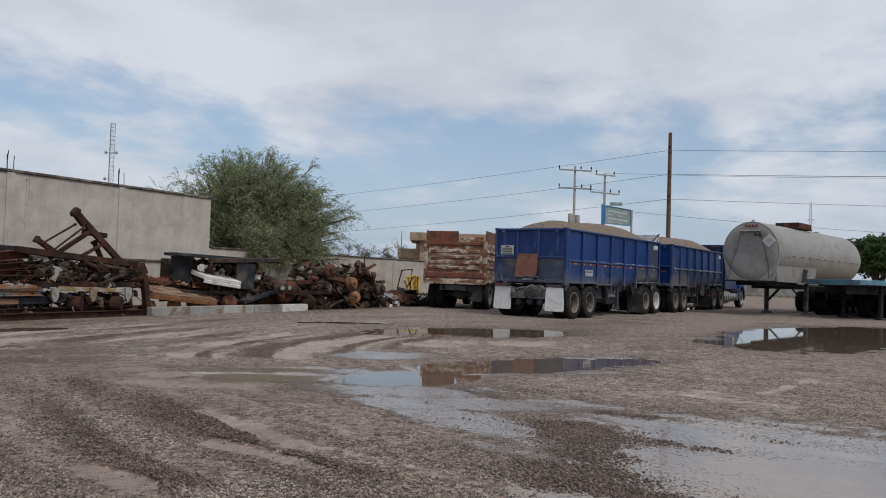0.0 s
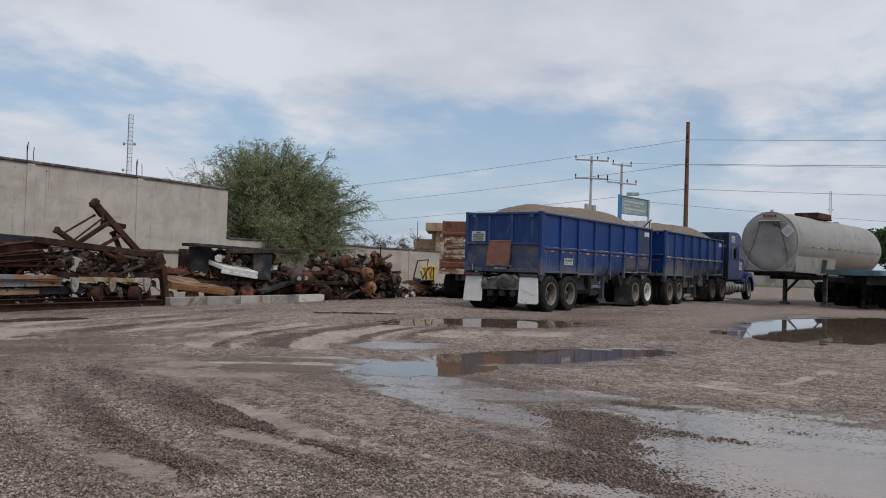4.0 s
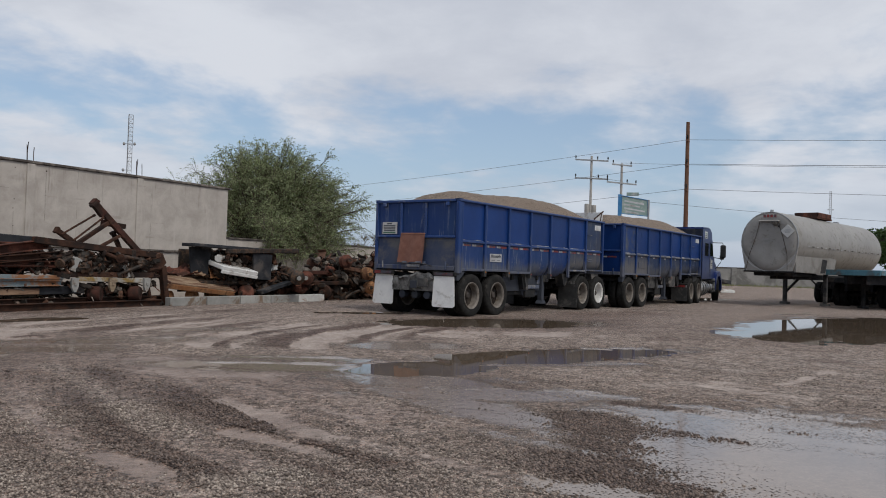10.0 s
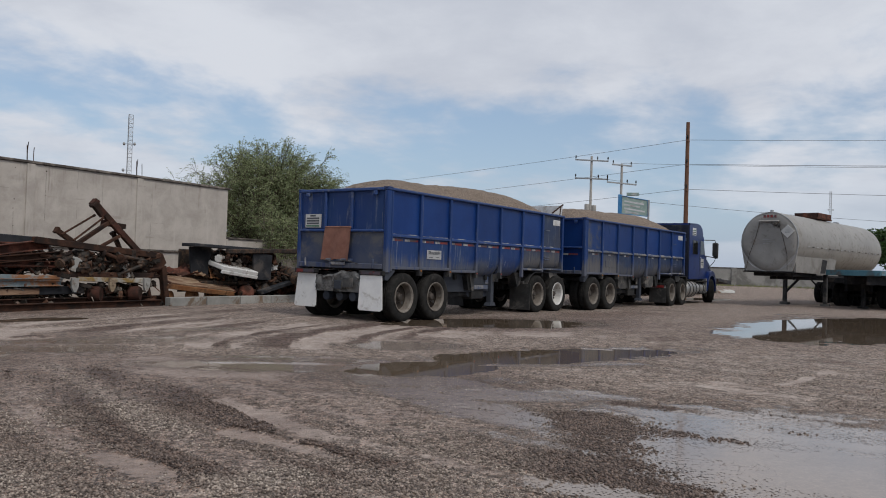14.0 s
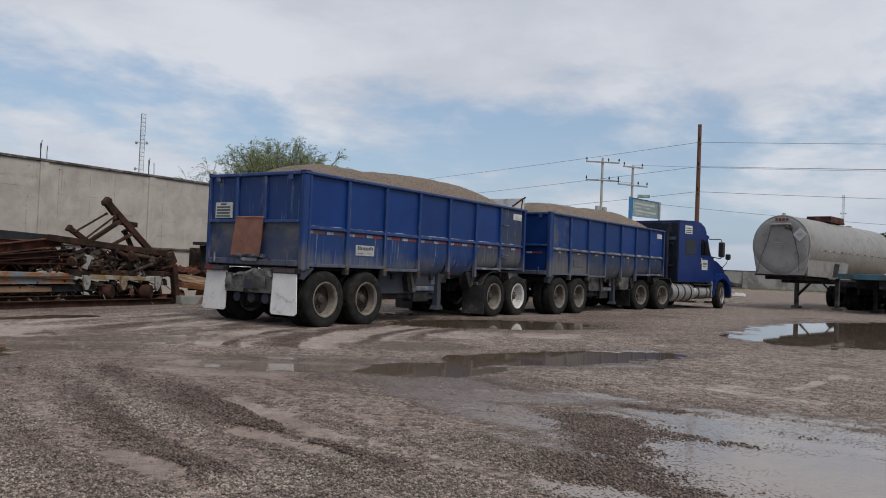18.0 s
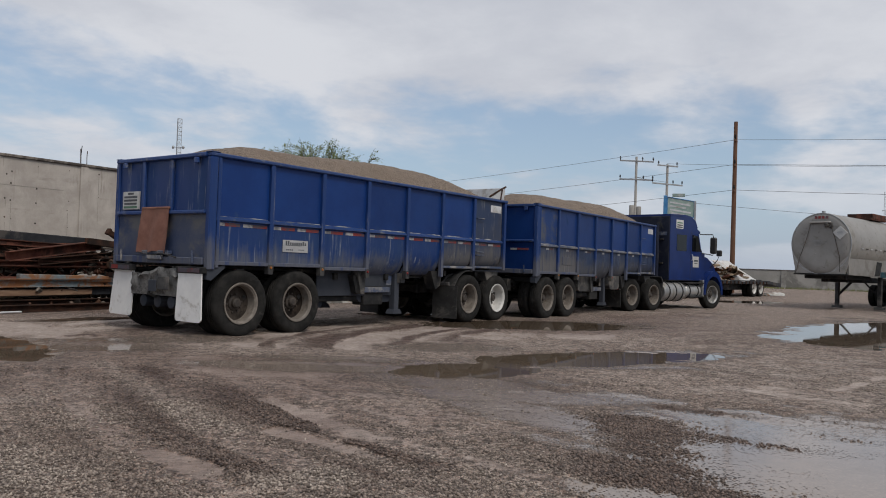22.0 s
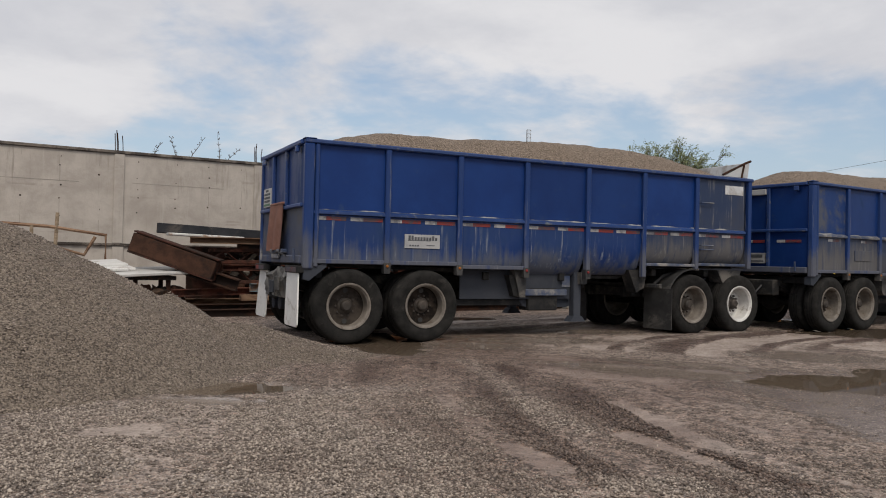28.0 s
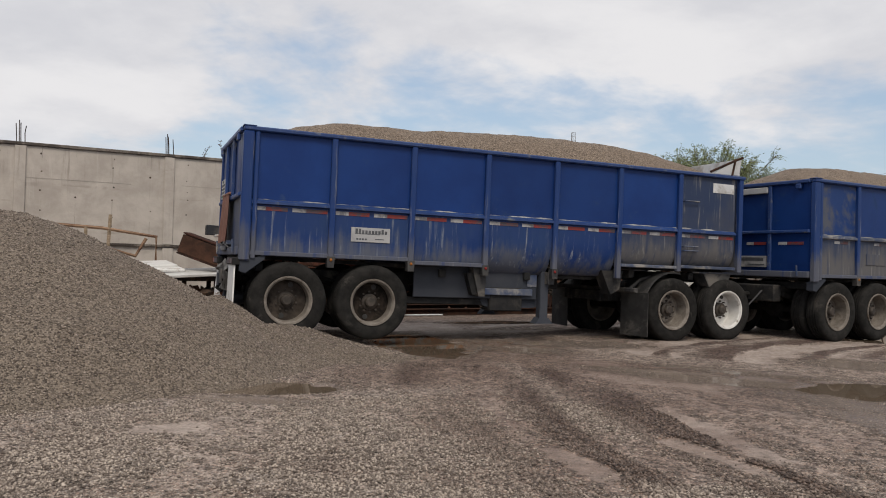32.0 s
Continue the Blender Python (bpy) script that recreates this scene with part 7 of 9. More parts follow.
def scrap_axle(s, off, z, ln, mat, rx=0, ry=0, rz=0, hub=RUST_ORANGE, label="rusty truck axle with brake drums"):
    root = thing("truck_axle", label, "truck axle", on_wall(s, off, z, rx, ry, rz), "scrapped truck axles")
    part("beam", Mesh().tube([(-ln / 2, 0, 0), (-0.2, 0, 0), (0, 0, 0), (0.2, 0, 0), (ln / 2, 0, 0)], [0.06, 0.075, 0.1, 0.075, 0.06], 10), mat, root, smooth=True)
    part("differential", Mesh().lump(0, 0, 0.02, 0.2, 0.2, 0.2, int(s * 10), 0.25), GREASY, root, smooth=True)
    for d in (-1, 1):
        drum = part("brake_drum", Mesh().lathe([(0.0, -0.12), (0.17, -0.12), (0.205, -0.1), (0.21, 0.08), (0.15, 0.12), (0.09, 0.14), (0.085, 0.24), (0.0, 0.25)], 20), hub, root, smooth=True, at=pose(d * ln / 2, 0, 0, 0, 0, -90 * d))
        part("hub_cap", Mesh().lathe([(0.0, 0.25), (0.06, 0.25), (0.075, 0.22), (0.075, 0.2)], 12), GREY_BEAM if d > 0 and -0.5 < s < 1 else GREASY, drum, smooth=True)
    return root


for s, off, z, ln, rx, ry, rz, hub, mat in ((0.6, 3.3, 0.80, 1.7, 0, 4, 55, GREASY, RUST_DARK), (-0.4, 3.2, 0.72, 1.8, 0, 0, 35, RUST, RUST), (-1.5, 3.3, 0.35, 1.9, 0, 3, 20, RUST_DARK, RUST_DARK), (-1.8, 3.0, 1.18, 1.5, 0, -6, 70, RUST, RUST_DARK), (-2.9, 3.1, 0.95, 1.7, 0, 5, 62, RUST_ORANGE, RUST_DARK), (-3.3, 3.2, 0.42, 1.6, 0, 0, 48, RUST_ORANGE, RUST), (-4.1, 2.9, 1.25, 1.4, 0, 12, 25, RUST_DARK, RUST_DARK), (-4.2, 3.2, 0.55, 1.6, 0, -10, 75, GREASY, RUST_DARK), (1.6, 3.2, 0.35, 1.8, 0, 3, 12, RUST, RUST_DARK), (-2.4, 2.6, 0.3, 2.0, 0, 0, 5, GREASY, GREASY)):
    scrap_axle(s, off, z, ln, mat, rx, ry, rz, hub)
box_beam((2.05, 3.45, 0.30), (0.5, 3.5, 0.66), 0.1, 0.26, SCRAP_BLACK, "dark plate girder lying aslant on the axles")
box_beam((-0.2, 3.5, 0.55), (-1.9, 3.5, 0.57), 0.12, 0.18, RUST_DARK, "dark brown rusty beam across the axle heap")
box_beam((0.1, 3.4, 0.88), (-1.0, 3.4, 0.88), 0.12, 0.13, RUST_BROWN, "brown rusty axle tube across the heap")
r = random.Random(21)
for i in range(34):
    s = -4.9 + 5.4 * r.random()
    kind = i % 3
    z = 0.1 + 0.95 * r.random() * (1 if s < -1 else 0.5)
    if kind == 0:
        mesh = Mesh().lump(0, 0, 0, 0.2, 0.16, 0.14, i, 0.6)
    elif kind == 1:
        mesh = Mesh().tube([(-0.35, 0, 0), (0.0, 0.03, 0.04), (0.4, 0, -0.02)], 0.05, 7).lathe([(0, -0.04), (0.13, -0.04), (0.13, 0.04), (0, 0.04)], 14, m=pose(0.3, 0, 0, 0, 0, 90))
    else:
        mesh = Mesh().box(-0.3, 0.3, -0.04, 0.04, -0.06, 0.06, 0.01).box(-0.05, 0.05, -0.12, 0.12, -0.15, 0.1, 0.01)
    solid("machine_part", mesh, [GREASY, RUST_DARK, GREASY, RUST][i % 4], "greasy rusty machine part in the axle heap", "machine part", on_wall(s, 2.7 + 0.9 * r.random(), z, r.uniform(-30, 30), r.uniform(-40, 40), r.uniform(0, 180)), "machine parts in the axle heap")
solid("steel_rod", Mesh().tube([(0, 0, 0), (0.03, 0, 1.9)], 0.02, 6), RUST_DARK, "thin rusty rod standing in the heap", "rod", on_wall(-4.75, 2.8, 0))
solid("brace", Mesh().box(-0.6, 0.6, -0.06, 0.06, -0.03, 0.03, 0.01), RUST, "rusty flat bar on the axle heap", "steel bar", on_wall(-4.6, 3.1, 1.42, 0, 12, 15))

# rubble and frames between the axles and the parked dump truck
r = random.Random(33)
for i in range(30):
    s = -5.2 - 5.0 * r.random()
    size = 0.10 + 0.22 * r.random() ** 2
    mat = [SCRAP_WHITE, GREASY, RUST, GREY_BEAM, SCRAP_BLACK, RUST_ORANGE, PALE_PANEL][i % 7]
    if i % 3 == 0:
        crumpled_sheet("debris_sheet", "crumpled piece of sheet in the rubble", "debris", size * 4, size * 3, i, mat, on_wall(s, 2.0 + 1.8 * r.random(), 0.12 + size * 0.8, r.uniform(-25, 25), r.uniform(-25, 25), r.uniform(0, 180)), 0.2, "rubble by the low wall")
    else:
        solid("debris_lump", Mesh().lump(0, 0, size * 0.6, size * 1.3, size, size * 0.7, i, 0.7), mat, "dirty lump of rubble by the low wall", "debris", on_wall(s, 2.0 + 1.9 * r.random(), 0.0, 0, 0, r.uniform(0, 180)), "rubble by the low wall")
bench = thing("seat_frame", "dark tubular seat frame standing in the rubble", "seat frame", on_wall(-7.75, 2.5, 0, 0, 0, 6))
part("tube_frame", Mesh().tube([(0.45, 0, 0.1), (0.35, 0, 0.75), (0.25, 0.1, 1.38), (-0.70, 0.1, 1.44), (-0.75, 0, 0.8), (-0.8, 0, 0.1)], 0.028, 6).tube([(0.2, 0.3, 0.7), (-0.3, 0.35, 1.15), (-0.8, 0.3, 1.15), (-0.9, 0.3, 0.1)], 0.025, 6), RUST_DARK, bench)
part("seat_panel", Mesh().box(-0.55, 0.5, -0.25, 0.25, -0.03, 0.03, 0.01), SCRAP_BLACK, bench, at=pose(0.15, 0.3, 0.48, 35, 0, 0))
for k in range(2):
    yf = thing("yellow_frame", "yellow painted folding steel frame leaning by the wall", "steel frame", on_wall(-9.75 - 0.9 * k, 1.6 - 0.2 * k, 0, 0, 0, 8 + 10 * k), "yellow frames")
    for a, b in (((-0.7, 0, 0.1), (0.2, 0, 1.15)), ((0.1, 0, 0.1), (-0.55, 0, 1.2)), ((0.45, 0, 0.15), (-0.1, 0, 1.1)), ((-0.6, 0, 1.15), (0.3, 0, 1.1)), ((-0.75, 0, 0.35), (0.5, 0, 0.6)), ((-0.3, 0, 0.1), (0.5, 0, 1.0))):
        part("bar", Mesh().tube([a, b], 0.045, 6), YELLOW, yf)

# beyond the gravel pile: white sheets, a bench frame and a low trestle against the wall
rack = thing("pipe_rack", "thin rusty pipe rack by the tall wall", "pipe rack", WALL_AT)
for pts in ([(18.6, 1.6, 1.78), (16.9, 1.7, 1.70), (15.85, 1.7, 1.56), (15.85, 1.7, 0.85)], [(16.75, 1.7, 1.98), (16.78, 1.7, 1.2)], [(16.75, 1.7, 1.28), (16.25, 1.7, 1.15), (16.05, 1.7, 1.52)], [(17.2, 1.7, 1.72), (17.2, 1.7, 1.3)]):
    part("pipe", Mesh().tube(pts, 0.038, 6), OLD_WOOD if len(pts) == 2 else TAN_RUST, rack)
for s, off, z, w, d, ry in ((16.3, 2.6, 0.98, 1.3, 0.9, 3), (15.3, 3.1, 0.86, 1.5, 1.0, 3), (16.0, 2.9, 0.92, 0.9, 0.8, 2)):
    solid("white_sheet", Mesh().box(-w / 2, w / 2, -d / 2, d / 2, -0.03, 0.03, 0.012), COVER_WHITE, "thick white panel lying on low scrap", "panel", on_wall(s, off, z, -5, ry, 5), "white panels by the wall")
crate = thing("scrap_crate", "low rack of scrap under the white sheets", "rack", WALL_AT)
for s in (14.9, 15.5, 16.1, 16.7):
    part("post", Mesh().box(s, s + 0.08, 2.6, 2.68, 0, 0.82, 0.01), RUST_DARK, crate)
    part("post", Mesh().box(s, s + 0.08, 3.3, 3.38, 0, 0.78, 0.01), RUST_DARK, crate)
part("shelf", Mesh().box(14.8, 16.9, 2.55, 3.4, 0.70, 0.78, 0.01), GREASY, crate)
for i in range(6):
    part("part_lump", Mesh().lump(14.8 + i * 0.3, 3.3, 0.35, 0.2, 0.16, 0.25, i, 0.6), GREASY if i % 2 else RUST_DARK, crate)
for s, lean, top, seed in ((14.62, -0.24, 3.82, 1), (13.98, 0.16, 4.00, 2), (13.72, -0.34, 4.02, 3), (12.98, 0.03, 4.22, 4), (12.88, -0.36, 3.84, 5)):
    rr = random.Random(seed)
    pts = [(lean * (q / 7) ** 2 + rr.uniform(-0.02, 0.02), 0, 3.2 + (top - 3.2) * q / 7) for q in range(8)]
    weed = Mesh().tube([(0.05, 0, 0), (0, 0, 3.2)], 0.014, 5).tube(pts, [0.012, 0.011, 0.010, 0.009, 0.008, 0.007, 0.005, 0.003], 5)
    for p in pts[3:]:
        for q in range(4):
            e = (p[0] + rr.uniform(-0.06, 0.06), p[1] + rr.uniform(-0.05, 0.05), p[2] + rr.uniform(-0.01, 0.07))
            weed.tube([p, e], 0.005, 4).lump(e[0], e[1], e[2], 0.009, 0.008, 0.014, q, 0.4, 5, 3)
    solid("dry_weed", weed, BARK, "dry brown weed stalk rising behind the tall wall", "weed", on_wall(s, -0.6, 0), "weeds behind the wall")


for s, off, z, w, d, rx, ry, rz, seed, mat in ((-6.1, 2.9, 0.42, 1.1, 0.7, -24, 10, 12, 31, GREY_BEAM), (-6.8, 3.1, 0.34, 1.2, 0.6, -30, -8, -20, 32, RUST), (-7.5, 2.8, 0.46, 1.0, 0.7, -18, 14, 30, 33, SCRAP_BLACK), (-5.6, 3.2, 0.30, 0.9, 0.6, -34, -6, 5, 34, RUST_BROWN), (-8.2, 3.0, 0.28, 1.0, 0.5, -22, 6, -14, 35, TAN_RUST)):
    crumpled_sheet("bent_sheet", "bent piece of sheet metal thrown by the low wall", "sheet metal", w, d, seed, mat, on_wall(s, off, z, rx, ry, rz), 0.22, "sheet metal by the low wall")


# ---- parked dump truck in front of the low wall ----
def parked_dump_truck():
    root = thing("dump_truck", "parked old dump truck with a rust-streaked white box", "truck", pose(0.47, 28.3, 0, 0, 0, 74))
    hw = 1.12
    part("tailgate", Mesh().box(-0.06, 0.0, -hw + 0.1, hw - 0.1, 0.98, 2.36, 0.015), DUMP_WHITE, root, "rust-streaked white tailgate")
    for i in range(4):
        z = 1.52 + i * 0.2
        part("pressed_rib", Mesh().prism([(-0.06, z - 0.07), (-0.10, z - 0.04), (-0.10, z + 0.04), (-0.06, z + 0.07)], 1, -hw + 0.2, hw - 0.2), DUMP_WHITE, root)
    part("lower_rail", Mesh().box(-0.1, 0.02, -hw, hw, 1.16, 1.36, 0.02), DUMP_RUST, root)
    part("rear_sill", Mesh().box(-0.08, 0.06, -hw - 0.04, hw + 0.04, 0.92, 1.12, 0.02), DUMP_WHITE, root)
    part("top_rail", Mesh().box(-0.1, 0.02, -hw + 0.06, hw - 0.06, 2.34, 2.46, 0.02), DUMP_RUST, root)
    part("side_board", Mesh().box(-0.02, 0.03, -0.1, hw - 0.12, 2.46, 2.86, 0.01), DUMP_RUST, root, "rust-brown board raised above the tailgate", at=pose(0, 0, 0, 0, 0, 0))
    part("side_board", Mesh().box(0.06, 0.1, -hw + 0.1, -0.15, 2.44, 2.66, 0.01), DUMP_WHITE, root)
    for s in (-1, 1):
        part("box_side", Mesh().box(0.0, 4.6, s * (hw - 0.02), s * (hw + 0.03), 1.0, 2.42, 0.01), DUMP_WHITE, root, "white box side with rust streaks")
        part("side_board", Mesh().box(0.05, 4.5, s * (hw - 0.02), s * (hw + 0.02), 2.425, 2.88, 0.01), DUMP_RUST, root)
        part("rear_post", Mesh().box(-0.08, 0.1, s * (hw - 0.08), s * (hw + 0.06), 0.95, 2.5, 0.02), DUMP_WHITE, root)
        for z in (1.55, 1.85, 2.12):
            part("side_rib", Mesh().box(0.12, 4.5, s * (hw + 0.03), s * (hw + 0.07), z - 0.05, z + 0.05, 0.015), DUMP_WHITE, root)
        for x in (0.9, 2.1):
            ob = part("wheel", RIM_ME, None, root, at=pose(x, s * (hw - 0.12), WHEEL_R, 0, 0, 180 if s > 0 else 0))
            part("hub", HUB_ME, None, ob)
            part("tyre", TYRE_ME, None, ob)
            part("tyre", TYRE_ME, None, ob, at=pose(0, 0.31, 0))
        part("frame_rail", Mesh().box(0.0, 6.5, s * 0.38, s * 0.48, 0.72, 0.92, 0.01), CHASSIS, root)
        ob = part("front_wheel", RIM_ME, None, root, at=pose(5.9, s * 1.0, WHEEL_R, 0, 0, 180 if s > 0 else 0))
        part("tyre", TYRE_ME, None, ob)
    part("mud_flap", Mesh().box(0.05, 0.065, -1.02, -0.62, 0.32, 0.9, 0.004), BLACK_RUBBER, root)
    part("axle_housing", Mesh().tube([(0.9, -0.9, 0.55), (0.9, 0.9, 0.55)], 0.08, 10).lump(0.85, 0, 0.58, 0.25, 0.3, 0.22, 5, 0.2), GREEN_AXLE, root, "green painted axle housing")
    part("rear_crossmember", Mesh().box(0.1, 0.22, -0.6, 0.6, 0.7, 0.9, 0.02), GREEN_AXLE, root)
    part("floor", Mesh().box(0.0, 4.6, -hw + 0.03, hw - 0.03, 0.93, 1.02, 0.01), CHASSIS, root)
    part("headboard", Mesh().box(4.56, 4.6, -hw, hw, 1.0, 2.7, 0.01), DUMP_WHITE, root)
    part("cab", Mesh().prism([(4.8, 0.7), (6.4, 0.7), (6.45, 1.5), (6.0, 1.6), (5.75, 2.3), (4.8, 2.35)], 1, -1.0, 1.0), DUMP_WHITE, root)
    return root


GREEN_AXLE = surface("faded_green_paint", (0.06, 0.09, 0.08), (0.11, 0.14, 0.12), 6.0, 0.7, dirt=(0.06, 0.05, 0.045), dirt_amount=0.4)
parked_dump_truck()


# ---- tank trailer on its legs, blue flatbed behind it ----
# The tank's tone, darkened for the weaker light that reaches the skirt.
TANK_SKIRT = surface("scuffed_shaded_skirt", (0.16, 0.152, 0.142), (0.22, 0.21, 0.197), 2.0, 0.6, dirt=(0.14, 0.125, 0.11), dirt_amount=0.35)


def tank_trailer():
    root = thing("tank_trailer", "dented silver tank trailer standing on its landing legs", "tank trailer", pose(12.5, 31.55, 0, 0, 0, 47))
    rx, rz, zc, ln = 1.16, 1.22, 2.62, 11.6
    seg, vs, fs = 40, [], []
    prof = [(0.0, 0.06), (0.5, 0.02), (0.86, 0.0), (0.965, 0.05), (1.0, 0.16), (1.0, ln - 0.5), (0.96, ln - 0.25), (0.8, ln - 0.06), (0.0, ln)]
    rings = []
    for q in range(len(prof) - 1):
        steps = 14 if prof[q + 1][1] - prof[q][1] > 2 else 2
        rings += [(prof[q][0] + (prof[q + 1][0] - prof[q][0]) * i / steps, prof[q][1] + (prof[q + 1][1] - prof[q][1]) * i / steps) for i in range(steps)]
    rings.append(prof[-1])
    for r0, x in rings:
        for k in range(seg):
            a = 2 * math.pi * k / seg
            dent = 0.022 * noise.noise(Vector((x * 1.1, math.cos(a) * 2.2, math.sin(a) * 2.2))) if r0 > 0.5 else 0.0
            push = 0.05 * noise.noise(Vector((math.cos(a) * r0 * 2.4, math.sin(a) * r0 * 2.4, 5.0))) if x < 0.1 else 0.0
            vs.append((x + push, (rx * r0 + dent) * math.cos(a), zc + (rz * r0 + dent) * math.sin(a)))
    for i in range(len(rings) - 1):
        fs += [(i * seg + k, i * seg + (k + 1) % seg, (i + 1) * seg + (k + 1) % seg, (i + 1) * seg + k) for k in range(seg)]
    part("tank", Mesh().add(vs, fs), SILVER, root, "dented silver elliptical tank", smooth=True)
    part("front_rim", Mesh().tube([(0.05, rx * 0.98 * math.cos(a), zc + rz * 0.98 * math.sin(a)) for a in [2 * math.pi * i / 40 for i in range(41)]], 0.018, 6, caps=False), GALV, root)
    part("hose_line", Mesh().tube([(-0.03, 0.38, zc + 0.78), (-0.02, 0.52, zc + 0.2), (0.0, 0.8, zc - 0.6), (0.0, 0.9, zc - 1.1)], 0.010, 6), GREASY, root)
    part("hose_line", Mesh().tube([(-0.03, -0.36, zc + 0.78), (-0.02, -0.55, zc + 0.2), (0.0, -0.72, zc - 0.5), (0.0, -0.74, zc - 1.1)], 0.010, 6), GREASY, root)
    part("vent_box", Mesh().box(-0.12, 0.03, -0.40, 0.40, zc + 0.80, zc + 0.86, 0.02), SILVER, root)
    part("coupling", Mesh().lump(-0.08, -0.26, zc + 0.72, 0.09, 0.09, 0.1, 2, 0.2).lump(-0.06, -0.40, zc + 0.66, 0.06, 0.06, 0.09, 4, 0.2), CHASSIS, root)
    part("placard", Mesh().box(-0.012, 0.02, -0.19, 0.19, -0.19, 0.19, 0.004), SIGN_WHITE, root, "white diamond placard", at=pose(-0.03, -0.74, zc + 0.42, 45, 0, 0))
    for z, wd in ((0.05, 0.18), (0.0, 0.24), (-0.05, 0.18)):
        part("print_line", Mesh().box(-0.046, -0.043, -0.74 - wd / 2, -0.74 + wd / 2, zc + 0.42 + z - 0.012, zc + 0.42 + z + 0.012), GALV, root)
    for y, z, wd in ((0.1, 0.10, 0.34), (0.0, 0.02, 0.5), (0.1, -0.06, 0.26)):
        part("print_line", Mesh().box(-0.03, -0.02, y - wd / 2, y + wd / 2, zc + z - 0.009, zc + z + 0.009), GALV, root)
    part("nose_plate", Mesh().prism([(-1.10, 2.25), (1.10, 2.25), (1.02, 1.8), (0.92, 1.45), (-0.92, 1.45), (-1.02, 1.8)], 0, 0.04, 0.13), SILVER, root, "dented lower nose panel")
    part("nose_lip", Mesh().box(0.0, 0.16, -1.02, 1.02, 1.38, 1.44, 0.015), CHASSIS, root)
    for i in range(4):
        part("print_mark", Mesh().box(-0.03, -0.02, 0.14 - i * 0.14, 0.23 - i * 0.14, zc + 0.98, zc + 1.09), RED_TAPE, root)
    part("apron", Mesh().box(0.5, 3.2, -0.8, 0.8, 1.24, 1.40, 0.03), CHASSIS, root, "dark kingpin plate under the tank's nose")
    for s in (-1, 1):
        part("skirt", Mesh().prism([(0.14, 1.42), (4.6, 1.36), (4.9, 2.05), (0.14, 2.2)], 1, s * 0.96, s * 1.03), TANK_SKIRT, root, "grey side skirt under the tank")
        # Dark plate laid on the skirt paints the shade of its recess.
        part("skirt_gap", Mesh().prism([(2.9, 1.42), (3.5, 1.42), (3.75, 1.98), (3.15, 2.0)], 1, s * 1.031, s * 1.036), CHASSIS, root)
        part("frame_rail", Mesh().box(1.5, 11.0, s * 0.42, s * 0.52, 1.12, 1.34, 0.01), CHASSIS, root)
        part("landing_leg", Mesh().box(4.05, 4.21, s * 0.77, s * 0.93, 0.12, 1.4, 0.015).prism([(3.93, 0.0), (4.33, 0.0), (4.26, 0.12), (4.0, 0.12)], 1, s * 0.68, s * 1.02), UNDER_GREY, root)
        part("leg_brace", Mesh().tube([(4.13, s * 0.85, 0.55), (5.1, s * 0.6, 1.2)], 0.04, 6), CHASSIS, root)
        for i in range(20):
            part("reflector", Mesh().box(1.0 + i * 0.5, 1.22 + i * 0.5, s * (rx + 0.012), s * (rx + 0.02), zc - 0.17, zc - 0.13), GREASY if i % 2 else WHITE_TAPE, root)
        for x in (9.3, 10.5):
            ob = part("wheel", RIM_ME, None, root, at=pose(x, s * 1.06, WHEEL_R, 0, 0, 180 if s > 0 else 0))
            part("tyre", TYRE_ME, None, ob)
            part("tyre", TYRE_ME, None, ob, at=pose(0, 0.31, 0))
        part("bogie_rail", Mesh().box(8.6, 11.2, s * 0.4, s * 0.52, 0.7, 1.15, 0.01), CHASSIS, root)
    part("leg_tie", Mesh().tube([(4.13, -0.8, 0.55), (4.13, -0.2, 1.2)], 0.035, 6).tube([(4.13, 0.8, 0.55), (4.13, 0.2, 1.2)], 0.035, 6), CHASSIS, root)
    part("walkway", Mesh().box(4.0, 5.9, -0.5, 0.5, zc + rz - 0.03, zc + rz + 0.05, 0.01).box(4.1, 4.15, -0.5, 0.5, zc + rz, zc + rz + 0.24).box(5.7, 5.75, -0.5, 0.5, zc + rz, zc + rz + 0.24).box(4.1, 5.75, -0.5, -0.46, zc + rz, zc + rz + 0.24).box(4.1, 5.75, 0.46, 0.5, zc + rz, zc + rz + 0.24), RUST, root, "rust-red manhole box on top")
    part("vent", Mesh().tube([(0.25, 0.0, zc + rz - 0.02), (0.25, 0.0, zc + rz + 0.08)], 0.07, 10), GALV, root)
    part("hatch", Mesh().box(7.9, 8.2, -0.1, 0.1, zc + rz - 0.02, zc + rz + 0.07, 0.01), GALV, root)
    return root


tank_trailer()


